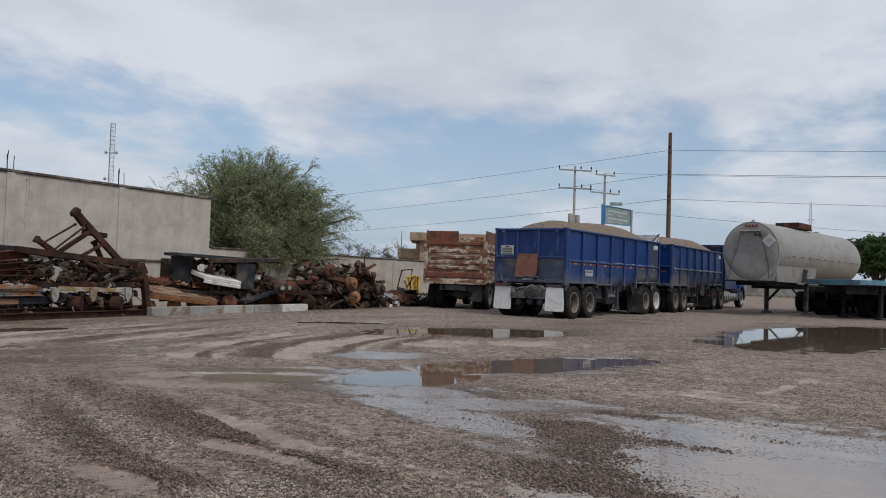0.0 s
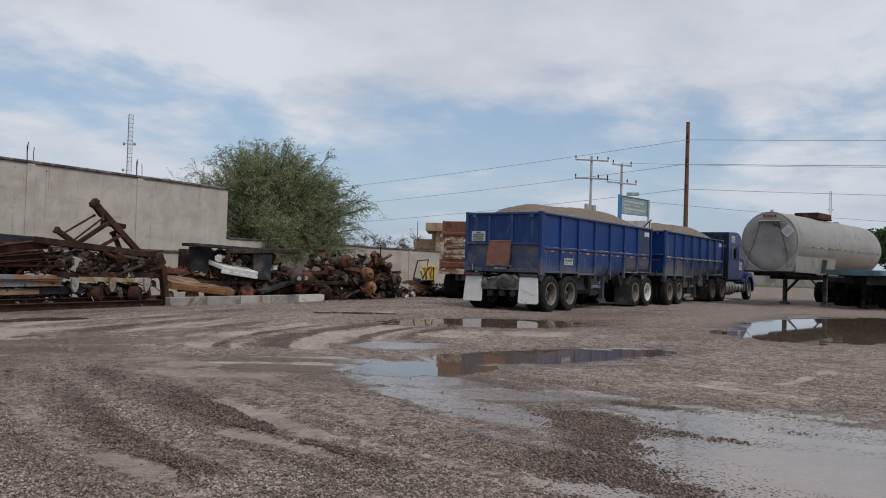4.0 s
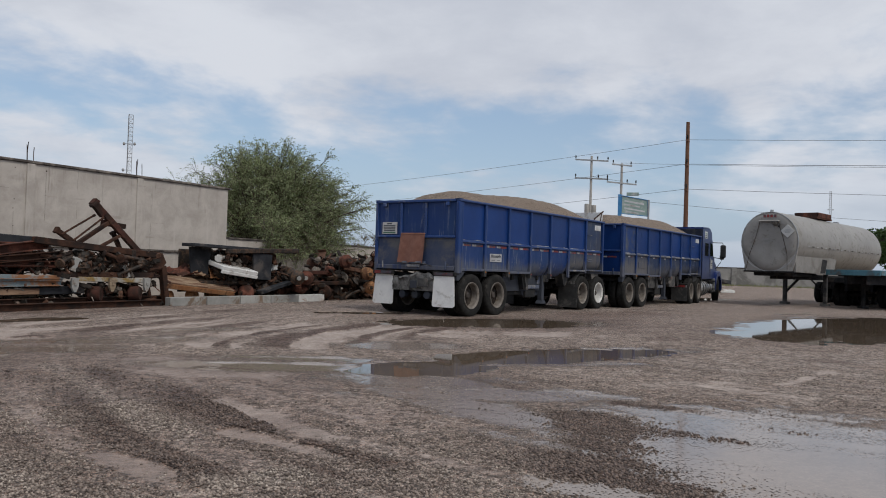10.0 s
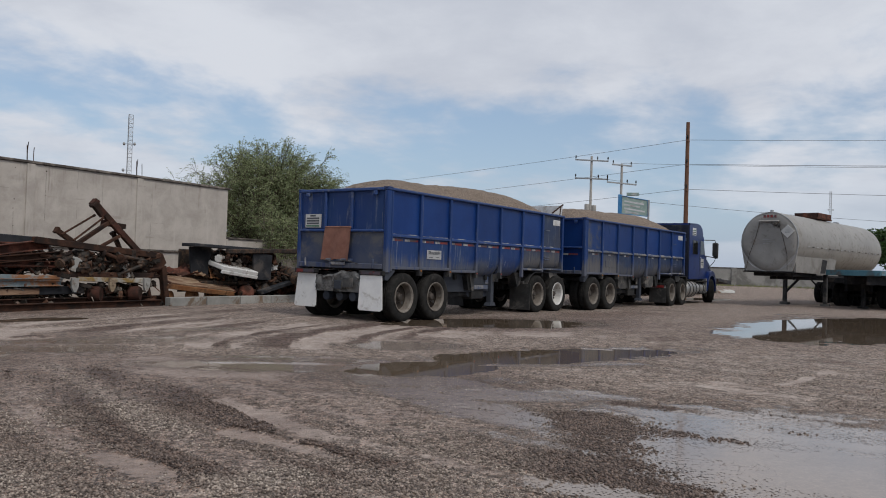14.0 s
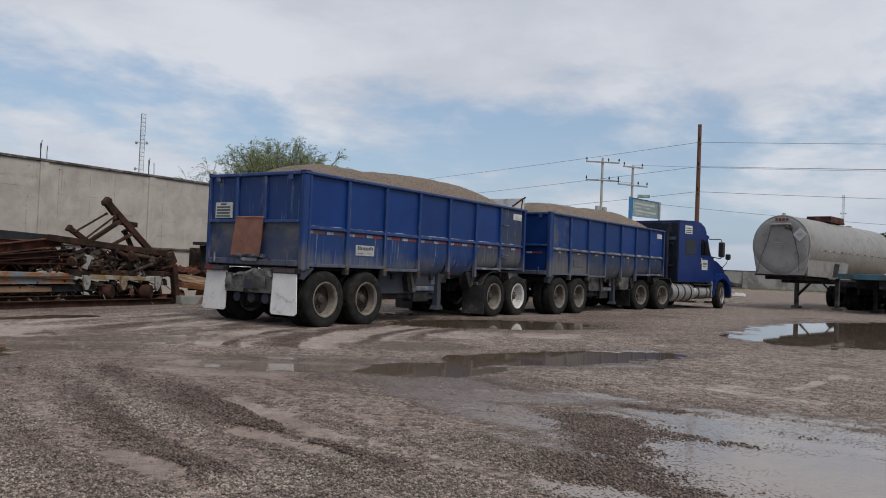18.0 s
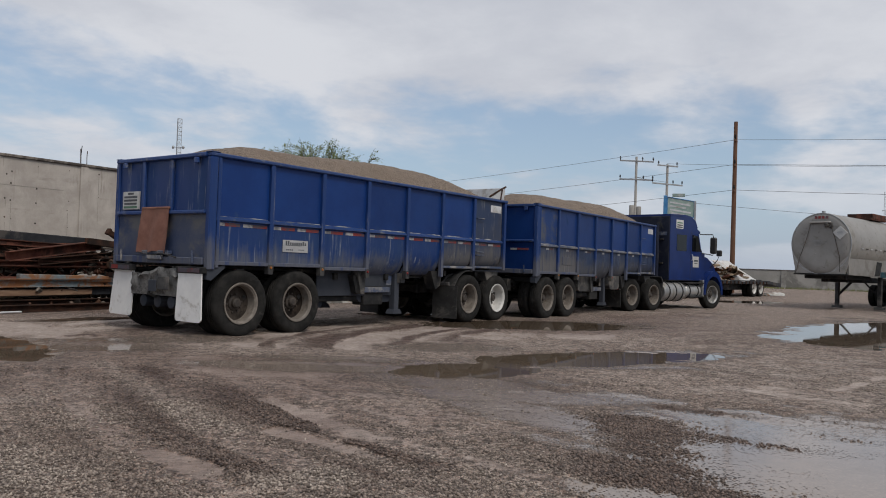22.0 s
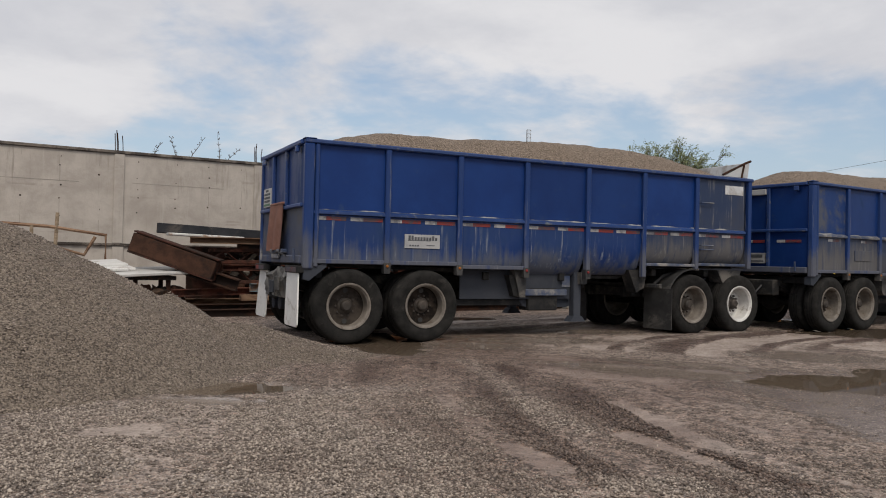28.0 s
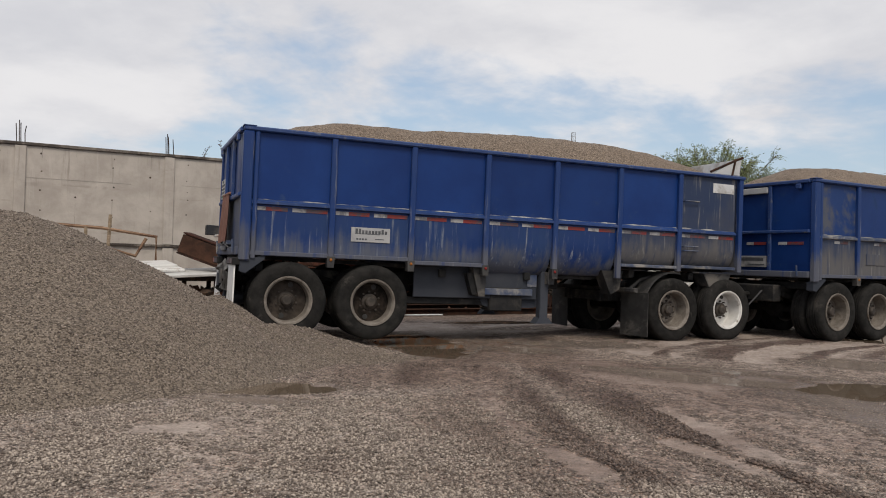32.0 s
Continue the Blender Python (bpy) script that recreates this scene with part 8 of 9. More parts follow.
def flatbed(name, label, m, ln, deck_mat, z=1.42, legs=True, wheels=((7.3,), (8.5,)), box=True, rim=None):
    root = thing(name, label, "flatbed trailer", m)
    part("deck", Mesh().box(0, ln, -1.22, 1.22, z, z + 0.09, 0.015), OLD_WOOD, root)
    for s in (-1, 1):
        part("side_rail", Mesh().box(0, ln, s * 1.2, s * 1.26, z - 0.08, z + 0.12, 0.012), deck_mat, root)
        part("frame_rail", Mesh().box(0.2, ln, s * 0.45, s * 0.58, z - 0.45, z - 0.02, 0.012), SCRAP_BLACK, root)
        if legs:
            part("landing_leg", Mesh().box(1.6, 1.74, s * 0.78, s * 0.92, 0.1, z - 0.05, 0.015).box(1.5, 1.84, s * 0.7, s * 1.0, 0, 0.1, 0.015), CHASSIS, root)
        for (x,) in wheels:
            ob = part("wheel", rim or RIM_ME, None, root, at=pose(x, s * 1.08, WHEEL_R, 0, 0, 180 if s > 0 else 0))
            part("hub", HUB_ME, None, ob)
            part("tyre", TYRE_ME, None, ob)
            part("tyre", TYRE_ME, None, ob, at=pose(0, 0.31, 0))
    part("front_rail", Mesh().box(-0.04, 0.0, -1.24, 1.24, z - 0.1, z + 0.12, 0.01), deck_mat, root)
    for x in (0.6, 2.4, 4.2, 6.0):
        part("crossmember", Mesh().box(x, x + 0.1, -1.18, 1.18, z - 0.14, z - 0.005), SCRAP_BLACK, root)
    if box:
        part("tool_box", Mesh().box(2.2, 3.6, -1.1, -0.6, z - 0.75, z - 0.16, 0.02), SCRAP_BLACK, root)
    for (x,) in wheels:
        part("axle", Mesh().tube([(x, -0.95, WHEEL_R), (x, 0.95, WHEEL_R)], 0.07, 10), AXLE, root)
    return root


TEAL = surface("faded_teal_paint", (0.05, 0.16, 0.22), (0.10, 0.24, 0.30), 2.0, 0.6, dirt=(0.10, 0.10, 0.1), dirt_amount=0.4)
flatbed("flatbed_trailer", "empty flatbed trailer with a faded teal side rail", pose(15.62, 31.05, 0, 0, 0, 24), 11.0, TEAL, 1.46, True, ((3.4,), (4.7,)), False)
flatbed("flatbed_trailer", "dark flatbed trailer parked beside the tank", pose(17.2, 33.8, 0, 0, 0, 44), 9.0, SCRAP_BLACK, 1.15, False, ((1.0,), (2.3,)), False)
LOWBOY_AT = pose(9.08, 41.16, 0.03, 0, 0, 53)
lowboy = flatbed("lowboy_trailer", "low black flatbed trailer loaded with mixed scrap", LOWBOY_AT, 10.6, SCRAP_BLACK, 0.86, False, ((8.0,), (9.1,)), False, RIM_WHITE_ME)
part("ramp", Mesh().prism([(10.6, 0.80), (10.6, 0.94), (12.7, 0.84), (12.7, 0.60)], 1, -1.2, 1.2), SCRAP_BLACK, lowboy)
part("gooseneck", Mesh().box(-2.6, 2.2, -1.25, 1.25, 1.18, 1.40, 0.02).prism([(2.2, 0.86), (2.2, 1.40), (2.9, 0.96), (2.9, 0.80)], 1, -1.2, 1.2), SCRAP_BLACK, lowboy, "raised black front deck")
part("neck_beam", Mesh().box(-2.5, 2.2, -0.5, 0.5, 0.86, 1.17, 0.02), RUST_DARK, lowboy)
for y in (-0.9, 0.9):
    part("stand", Mesh().box(-0.2, 0.0, y - 0.1, y + 0.1, 0.0, 1.18, 0.015).box(-0.35, 0.15, y - 0.16, y + 0.16, -0.03, 0.06, 0.01), RUST_DARK, lowboy)
for i in range(9):
    part("marker_lamp", Mesh().box(-2.4 + 0.5 * i, -2.3 + 0.5 * i, -1.272, -1.252, 1.25, 1.31, 0.006), AMBER, lowboy)
for i in range(13):
    part("stake_pocket", Mesh().box(3.0 + 0.57 * i, 3.14 + 0.57 * i, -1.30, -1.262, 0.76, 0.93, 0.008), RUST_DARK, lowboy)
r = random.Random(4)
for i in range(34):
    x = r.uniform(-2.2, 6.8)
    base = 1.46 if x < 2.4 else 1.0
    y, z = r.uniform(-0.9, 0.8), base + r.random() ** 1.5 * (0.35 if x < 2.4 else 0.75)
    mat = [RUST_ORANGE, SCRAP_WHITE, OLD_WOOD, RUST, OLD_WOOD, OLD_WOOD, RUST_ORANGE][i % 7]
    at = LOWBOY_AT @ pose(x, y, z, r.uniform(-12, 12), r.uniform(-14, 14), r.uniform(-50, 50))
    if i % 2:
        solid("timber", Mesh().box(-1.0, 1.0, -0.07, 0.07, -0.05, 0.05, 0.01), mat, "length of old timber or steel on the low trailer", "scrap", at, "scrap on the low trailer")
    else:
        crumpled_sheet("scrap_sheet", "bent sheet of scrap on the low trailer", "scrap", 1.3, 0.8, i, mat, at, 0.25, "scrap on the low trailer")
ORANGE_TANK = surface("faded_orange_paint", (0.42, 0.11, 0.025), (0.52, 0.16, 0.04), 3.0, 0.6, dirt=(0.2, 0.08, 0.03), dirt_amount=0.3)
for x, y, ln, tall in ((-1.2, -0.4, 0.5, 1.72), (0.9, -0.5, 0.75, 1.80)):
    solid("orange_hopper", Mesh().lathe([(0.0, -ln), (0.16, -ln), (0.29, -ln * 0.5), (0.29, ln * 0.4), (0.18, ln), (0.0, ln)], 16), ORANGE_TANK, "faded orange steel hopper lying on the scrap", "hopper", LOWBOY_AT @ pose(x, y, tall, 8, 0, 70), "orange hoppers on the low trailer", smooth=True)
for i in range(7):
    crumpled_sheet("roofing_sheet", "white corrugated roofing sheet leaning in a stack", "roofing sheet", 3.3, 1.6, 20 + i, SCRAP_WHITE, LOWBOY_AT @ pose(7.4, -0.50 + 0.08 * i, 1.30 + 0.055 * i, 30 + i, 0, 4), 0.05, "roofing sheets on the low trailer")
solid("rag_heap", Mesh().lump(0, 0, 0.1, 0.55, 0.3, 0.2, 3, 0.8), SCRAP_WHITE, "white litter lying on the ground behind the low trailer", "litter", pose(17.0, 49.6, 0.02))


# ---- tree behind the wall's end ----
def leafy_tree(name, label, base, size, seed, sprays, leaves, leaf, leaf_mat, trunk_r=0.2, twig=0.9, droop=0.45, limbs=10, lowest=0.2):
    """Limbs to a domed crown of thin leafy sprays. size: half length, half depth, height of the crown's centre, half height."""
    rr = random.Random(seed)
    root = thing(name, label, "tree", pose(*base))
    wood, crown = Mesh(), Mesh()
    rx, ry, zc, rz = size
    starts = []
    for i in range(limbs):
        a = 2 * math.pi * i / limbs + rr.uniform(-0.3, 0.3)
        u = rr.uniform(0.35, 0.75)
        e = Vector((rx * u * math.cos(a), ry * u * math.sin(a), zc + rz * rr.uniform(-0.1, 0.55)))
        p = [Vector((rr.uniform(-0.1, 0.1), rr.uniform(-0.1, 0.1), -0.05)), Vector((e.x * 0.2, e.y * 0.2, e.z * 0.4)), Vector((e.x * 0.6, e.y * 0.6, e.z * 0.75)), e]
        wood.tube(p, [trunk_r, trunk_r * 0.6, trunk_r * 0.35, trunk_r * 0.12], 7)
        starts += [p[1].lerp(p[2], 0.5), p[2], p[2].lerp(e, 0.5), e]
    for i in range(sprays):
        d = Vector((rr.gauss(0, 1), rr.gauss(0, 1), rr.gauss(0.25, 0.8))).normalized()
        if d.z < -lowest:
            d.z = -lowest * rr.random()
        lump = 0.86 + 0.26 * noise.noise(d * 2.1 + Vector((seed, 0, 0))) + 0.10 * noise.noise(d * 5.0 + Vector((0, seed, 0)))
        f = rr.uniform(0.45, 1.0) ** 0.6 * lump
        c = Vector((d.x * rx * f, d.y * ry * f, zc + d.z * rz * f))
        o = min(starts, key=lambda q: (q - c).length)
        wood.tube([o, o.lerp(c, 0.55) + Vector((0, 0, 0.12)), c], [trunk_r * 0.14, trunk_r * 0.08, 0.008], 4, caps=False)
        for _ in range(4):
            w3 = Vector((d.x + rr.gauss(0, 0.6), d.y + rr.gauss(0, 0.6), d.z * 0.6 + rr.uniform(-droop, 0.5))).normalized() * twig * rr.uniform(0.4, 1.0)
            tip = c + w3
            mid = c + w3 * 0.55 + Vector((0, 0, 0.06))
            wood.tube([c, mid, tip], [0.009, 0.006, 0.003], 3, caps=False)
            for _ in range(leaves):
                q = rr.random()
                g = (c.lerp(mid, q * 2) if q < 0.5 else mid.lerp(tip, q * 2 - 1)) + Vector((rr.gauss(0, 0.06), rr.gauss(0, 0.06), rr.gauss(-0.02, 0.06))) * (twig / 0.9)
                u = Vector((rr.gauss(0, 1), rr.gauss(0, 1), rr.gauss(-0.3, 0.7))).normalized()
                v = u.cross(Vector((rr.gauss(0, 1), rr.gauss(0, 1), rr.gauss(0, 1)))).normalized()
                s, t = leaf * rr.uniform(0.7, 1.5), leaf * rr.uniform(0.2, 0.36)
                n = len(crown.v)
                crown.v += [tuple(g), tuple(g + u * s * 0.5 + v * t), tuple(g + u * s), tuple(g + u * s * 0.5 - v * t)]
                crown.f.append((n, n + 1, n + 2, n + 3))
    part("trunk", wood, BARK, root)
    me = bpy.data.meshes.new("crown")
    me.from_pydata(crown.v, [], crown.f)
    me.materials.append(leaf_mat)
    part("crown", me, None, root)
    return root


def leaf_material(name, lo, hi):
    m = bpy.data.materials.new(name)
    m.use_nodes = True
    k = Nodes(m.node_tree)
    isl = k.n("ShaderNodeNewGeometry").outputs["Random Per Island"]
    col = k.mix(isl, lo, hi)
    a = k.n("ShaderNodeBsdfPrincipled", None, Base_Color=col, Roughness=0.6)
    b = k.n("ShaderNodeBsdfTranslucent", None, Color=col)
    mx = k.n("ShaderNodeMixShader", None, i1=a, i2=b)
    mx.inputs[0].default_value = 0.4
    k.n("ShaderNodeOutputMaterial", None, Surface=mx)
    return m


LEAF = leaf_material("mesquite_leaf", (0.125, 0.165, 0.070), (0.36, 0.400, 0.210))
LEAF_DARK = leaf_material("dark_leaf", (0.03, 0.065, 0.015), (0.07, 0.12, 0.03))
LEAF_DRY = leaf_material("dry_leaf", (0.10, 0.11, 0.05), (0.2, 0.2, 0.12))


def feathery_tree(name, label, base, size, seed, branches, leaf_mat, over=0):
    """Many long limbs that fan out from a low fork, arch over and end in thin hanging sprays."""
    rr = random.Random(seed)
    root = thing(name, label, "tree", pose(*base))
    wood, crown = Mesh(), Mesh()
    rx, ry, zc, rz = size
    for i in range(branches + over):
        d = Vector((rr.gauss(0.12, 1), rr.gauss(0, 1), rr.gauss(0.3, 0.75))).normalized()
        d.z = max(d.z, -0.75)
        lump = 0.80 + 0.30 * noise.noise(d * 1.8 + Vector((seed, 0, 0))) + 0.22 * noise.noise(d * 4.6 + Vector((0, seed, 0)))
        f = rr.uniform(0.25, 1.0) ** 0.45 * lump * (1.16 if rr.random() < 0.12 else 1.0)
        dome = 1 - 0.40 * max(0.0, d.z)
        tip = Vector((d.x * rx * f * dome, d.y * ry * f * dome, zc + d.z * rz * f))
        start = Vector((tip.x * 0.12, tip.y * 0.12, 0.5 + rr.uniform(0, 0.8)))
        knee = Vector((tip.x * 0.55, tip.y * 0.55, start.z + (tip.z - start.z) * 0.72 + 0.35))
        if i >= branches:
            # limbs that hang over the wall towards the yard
            tip = root.matrix_basis.inverted() @ (WALL_AT @ Vector((rr.uniform(-5.0, -1.3), rr.uniform(0.15, 0.9), rr.uniform(1.05, 2.5))))
            knee = Vector((tip.x * 0.72, tip.y * 0.72, max(3.2, tip.z + 0.9)))
            start = Vector((tip.x * 0.12, tip.y * 0.12, 0.9))
        pts = [start.lerp(knee, q).lerp(knee.lerp(tip, q), q) for q in (0, 0.25, 0.5, 0.75, 1.0)]
        r0 = 0.05 if i % 6 else 0.09
        wood.tube([(pts[0].x * 0.3, pts[0].y * 0.3, -0.05)] + pts, [r0 * 1.6, r0, r0 * 0.7, r0 * 0.45, r0 * 0.25, 0.006], 5, caps=False)
        for _ in range(13):
            q = 0.42 + 0.58 * rr.random() ** 0.6
            c = start.lerp(knee, q).lerp(knee.lerp(tip, q), q)
            ln = rr.uniform(0.35, 0.95) * (1.25 - 0.4 * q)
            w3 = (d + Vector((rr.gauss(0, 0.6), rr.gauss(0, 0.6), rr.gauss(0.1, 0.5)))).normalized() * ln
            mid, end = c + w3 * 0.55 + Vector((0, 0, 0.05)), c + w3 - Vector((0, 0, rr.uniform(0.0, 0.35) * ln))
            wood.tube([c, mid, end], [0.008, 0.005, 0.003], 3, caps=False)
            for _ in range(20):
                q2 = rr.random()
                g = (c.lerp(mid, q2 * 2) if q2 < 0.5 else mid.lerp(end, q2 * 2 - 1)) + Vector((rr.gauss(0, 0.035), rr.gauss(0, 0.035), rr.gauss(-0.02, 0.035)))
                u = (w3.normalized() * 0.7 + Vector((rr.gauss(0, 0.7), rr.gauss(0, 0.7), rr.gauss(-0.35, 0.5)))).normalized()
                v = u.cross(Vector((rr.gauss(0, 1), rr.gauss(0, 1), rr.gauss(0, 1)))).normalized()
                s, t = rr.uniform(0.055, 0.125), rr.uniform(0.009, 0.018)
                n = len(crown.v)
                crown.v += [tuple(g), tuple(g + u * s * 0.5 + v * t), tuple(g + u * s), tuple(g + u * s * 0.5 - v * t)]
                crown.f.append((n, n + 1, n + 2, n + 3))
    part("trunk", wood, BARK, root)
    me = bpy.data.meshes.new("crown")
    me.from_pydata(crown.v, [], crown.f)
    me.materials.append(leaf_mat)
    part("crown", me, None, root)
    return root


feathery_tree("mesquite_tree", "wide feathery grey-green mesquite tree behind the wall", (-7.7, 30.5, 0), (4.9, 4.0, 3.35, 2.95), 11, 480, LEAF, 85)
leafy_tree("round_tree", "dense dark green tree beyond the tank trailer", (41.5, 74.0, 0.3), (3.3, 3.0, 3.6, 2.4), 5, 300, 14, 0.30, LEAF_DARK, 0.25, 0.9, 0.3, 8, 0.6)
for x, y, sd in ((-4.9, 42.5, 2), (-3.6, 43.0, 3), (-2.4, 43.5, 4)):
    leafy_tree("shrub", "thin dry shrub showing over the low wall", (x, y, 0), (0.9, 0.7, 2.0, 0.9), sd, 40, 4, 0.07, LEAF_DRY, 0.03, 0.6, 0.1, 6, 0.2)

# ---- tan block building beyond the low wall ----
block = thing("block_building", "unfinished tan block building beyond the low wall", "building", pose(0, 50, 0))
for x0, x1, y0, z0, z1, nm in ((-2.15, 6.0, 0.0, 3.45, 3.98, "roof_slab"), (-1.5, 5.8, 0.5, 0, 3.44, "wall"), (-2.95, -0.4, 1.0, 2.3, 2.95, "parapet"), (-2.9, -0.3, 1.2, 0, 2.3, "wall"), (-1.75, -1.1, 0.8, 2.95, 3.3, "pier")):
    part(nm, Mesh().box(x0, x1, y0, 5, z0, z1, 0.02), ADOBE, block)
for z in (0.4, 0.8, 1.2, 1.6, 2.0, 2.4, 2.8, 3.2):
    part("block_course", Mesh().box(-1.48, 5.7, 0.475, 0.497, z, z + 0.34, 0.006), ADOBE, block)
part("rebar", Mesh().tube([(-2.75, 1.5, 2.95), (-2.75, 1.5, 4.1)], 0.02, 5), RUST_DARK, block)


# ---- poles, wires, sign, masts ----
def utility_pole(x, y, top, mat, arms, label, r0=0.14, r1=0.1):
    root = thing("utility_pole", label, "utility pole", pose(x, y, 0), "utility poles")
    part("shaft", Mesh().tube([(0, 0, -0.2), (0, 0, top * 0.5), (0, 0, top)], [r0, (r0 + r1) / 2, r1], 10), mat, root, smooth=True)
    for z, half, turn, pins in arms:
        c, s = math.cos(radians(turn)), math.sin(radians(turn))
        part("crossarm", Mesh().box(-half, half, -0.05, 0.05, -0.06, 0.06, 0.01), GALV if mat is not POLE_WOOD else POLE_WOOD, root, at=pose(0, -0.12, z, 0, 3, turn))
        for p in pins:
            part("insulator", Mesh().lathe([(0.03, 0), (0.03, 0.1), (0.07, 0.14), (0.07, 0.2), (0.045, 0.24), (0.06, 0.3), (0.0, 0.33)], 10, m=pose(0, 0, 0, 90)), CHASSIS, root, at=pose(p * c, p * s - 0.12, z + 0.06 - p * 0.052), smooth=True)
    return root


utility_pole(15.3, 52.8, 11.5, POLE_WOOD, [(10.2, 0.25, 60, (-0.2,)), (8.55, 0.25, 60, (-0.2,)), (6.86, 0.25, 60, (-0.2,))], "tall brown wooden utility pole", 0.17, 0.12)
c1 = utility_pole(11.57, 69.0, 11.4, POLE_CONCRETE, [(11.0, 1.45, -12, (-1.4, 0.5, 1.4)), (9.38, 1.45, -18, (-1.4, 0.6, 1.4))], "grey concrete utility pole with two crossarms")
part("transformer", Mesh().lathe([(0.0, -0.45), (0.2, -0.43), (0.22, -0.36), (0.22, 0.36), (0.2, 0.43), (0.0, 0.45)], 16, m=pose(0.3, 0, 6.6, 90)), POLE_CONCRETE, c1, smooth=True)
part("transformer", Mesh().lathe([(0.0, -0.45), (0.2, -0.43), (0.22, -0.36), (0.22, 0.36), (0.2, 0.43), (0.0, 0.45)], 16, m=pose(-0.3, 0, 6.7, 90)), POLE_CONCRETE, c1, smooth=True)
utility_pole(14.17, 68.6, 10.75, POLE_CONCRETE, [(10.6, 0.9, 5, (-0.8, 0.8)), (9.0, 1.35, 8, (-1.3, 0.5, 1.3))], "grey concrete utility pole with two crossarms")
for a, b in (((15.3, 52.8, 10.3), (-60, 133, 10.3)), ((15.3, 52.8, 8.65), (-60, 139, 8.6)), ((15.3, 52.8, 6.95), (-60, 150, 7.0)), ((15.3, 52.8, 10.3), (95, 27, 11.0)), ((15.3, 52.8, 8.65), (95, 26, 9.5)), ((15.3, 52.8, 8.65), (95, 30, 10.1)), ((15.3, 52.8, 6.95), (95, 28, 7.0)), ((14.1, 58.33, 6.5), (60, 66, 6.0)), ((11.5, 69, 9.6), (14.1, 68.6, 9.2)), ((14.1, 68.6, 10.8), (70, 50, 10.5))):
    va, vb = Vector(a), Vector(b)
    ln = (vb - va).length
    pts = [va.lerp(vb, i / 16) - Vector((0, 0, ln * 0.010 * (1 - (2 * i / 16 - 1) ** 2))) for i in range(17)]
    solid("overhead_wire", Mesh().tube(pts, 0.013, 4), LINE_WIRE, "thin dark overhead wire between poles", "wire", group="overhead wires")
sign = thing("roadside_sign", "faded green roadside sign board on blue steel posts", "sign", pose(12.05, 58.8, 0, 0, 0, -13))
part("post", Mesh().box(-0.12, 0.14, -0.1, 0.1, 0, 7.05, 0.02), SIGN_BLUE, sign, "blue sign post")
part("post", Mesh().box(2.05, 2.2, -0.1, 0.1, 0, 6.65, 0.02), GALV, sign)
part("board", Mesh().prism([(0.16, 6.95), (2.05, 6.62), (2.05, 5.42), (0.16, 5.60)], 1, -0.06, 0.04), SIGN_GREEN, sign)
part("board_frame", Mesh().tube([(0.16, -0.07, 6.95), (2.05, -0.07, 6.62), (2.05, -0.07, 5.42), (0.16, -0.07, 5.60), (0.16, -0.07, 6.95)], 0.035, 6), SIGN_BLUE, sign)
for z0, x0, x1 in ((6.62, 0.35, 1.8), (6.36, 0.35, 1.5), (6.08, 0.35, 1.85), (5.82, 0.5, 1.4)):
    part("print_line", Mesh().prism([(x0, z0), (x1, z0 - 0.17 * (x1 - x0)), (x1, z0 - 0.17 * (x1 - x0) - 0.12), (x0, z0 - 0.12)], 1, -0.068, -0.062), PALE_PANEL, sign)
part("top_board", Mesh().box(0.5, 1.4, -0.05, 0.05, 6.95, 7.2, 0.01), SIGN_GREEN, sign)


def mast(x, y, base, top, wd, label, seed):
    root = thing("radio_mast", label, "radio mast", pose(x, y, base), "radio masts")
    h = top - base
    legs = [(wd * math.cos(a), wd * math.sin(a)) for a in (0.5, 2.6, 4.7)]
    for lx, ly in legs:
        part("leg", Mesh().tube([(lx, ly, 0), (lx, ly, h)], wd * 0.09, 5), GALV, root)
    n = int(h / (wd * 1.5))
    lat = Mesh()
    for i in range(n):
        z0, z1 = h * i / n, h * (i + 1) / n
        for q in range(3):
            a, b = legs[q], legs[(q + 1) % 3]
            lat.tube([(*a, z0), (*b, z1)], wd * 0.05, 4, caps=False)
            lat.tube([(*a, z1), (*b, z1)], wd * 0.05, 4, caps=False)
    part("lattice", lat, GALV, root)
    for i, (z, s) in enumerate(((0.62, -1), (0.8, -1), (0.8, 1), (0.45, 1))):
        part("antenna", Mesh().lump(s * wd * 1.9, 0, h * z, wd * 0.5, wd * 0.5, wd * 0.6, i, 0.1).tube([(0, 0, h * z), (s * wd * 1.8, 0, h * z)], wd * 0.08, 4), GALV, root)
    return root


mast(-47.6, 110.1, 0.5, 21.45, 0.40, "grey lattice radio mast far behind the wall", 1)
mast(64.2, 135.6, 0.5, 16.3, 0.22, "small lattice radio mast on the skyline", 2)


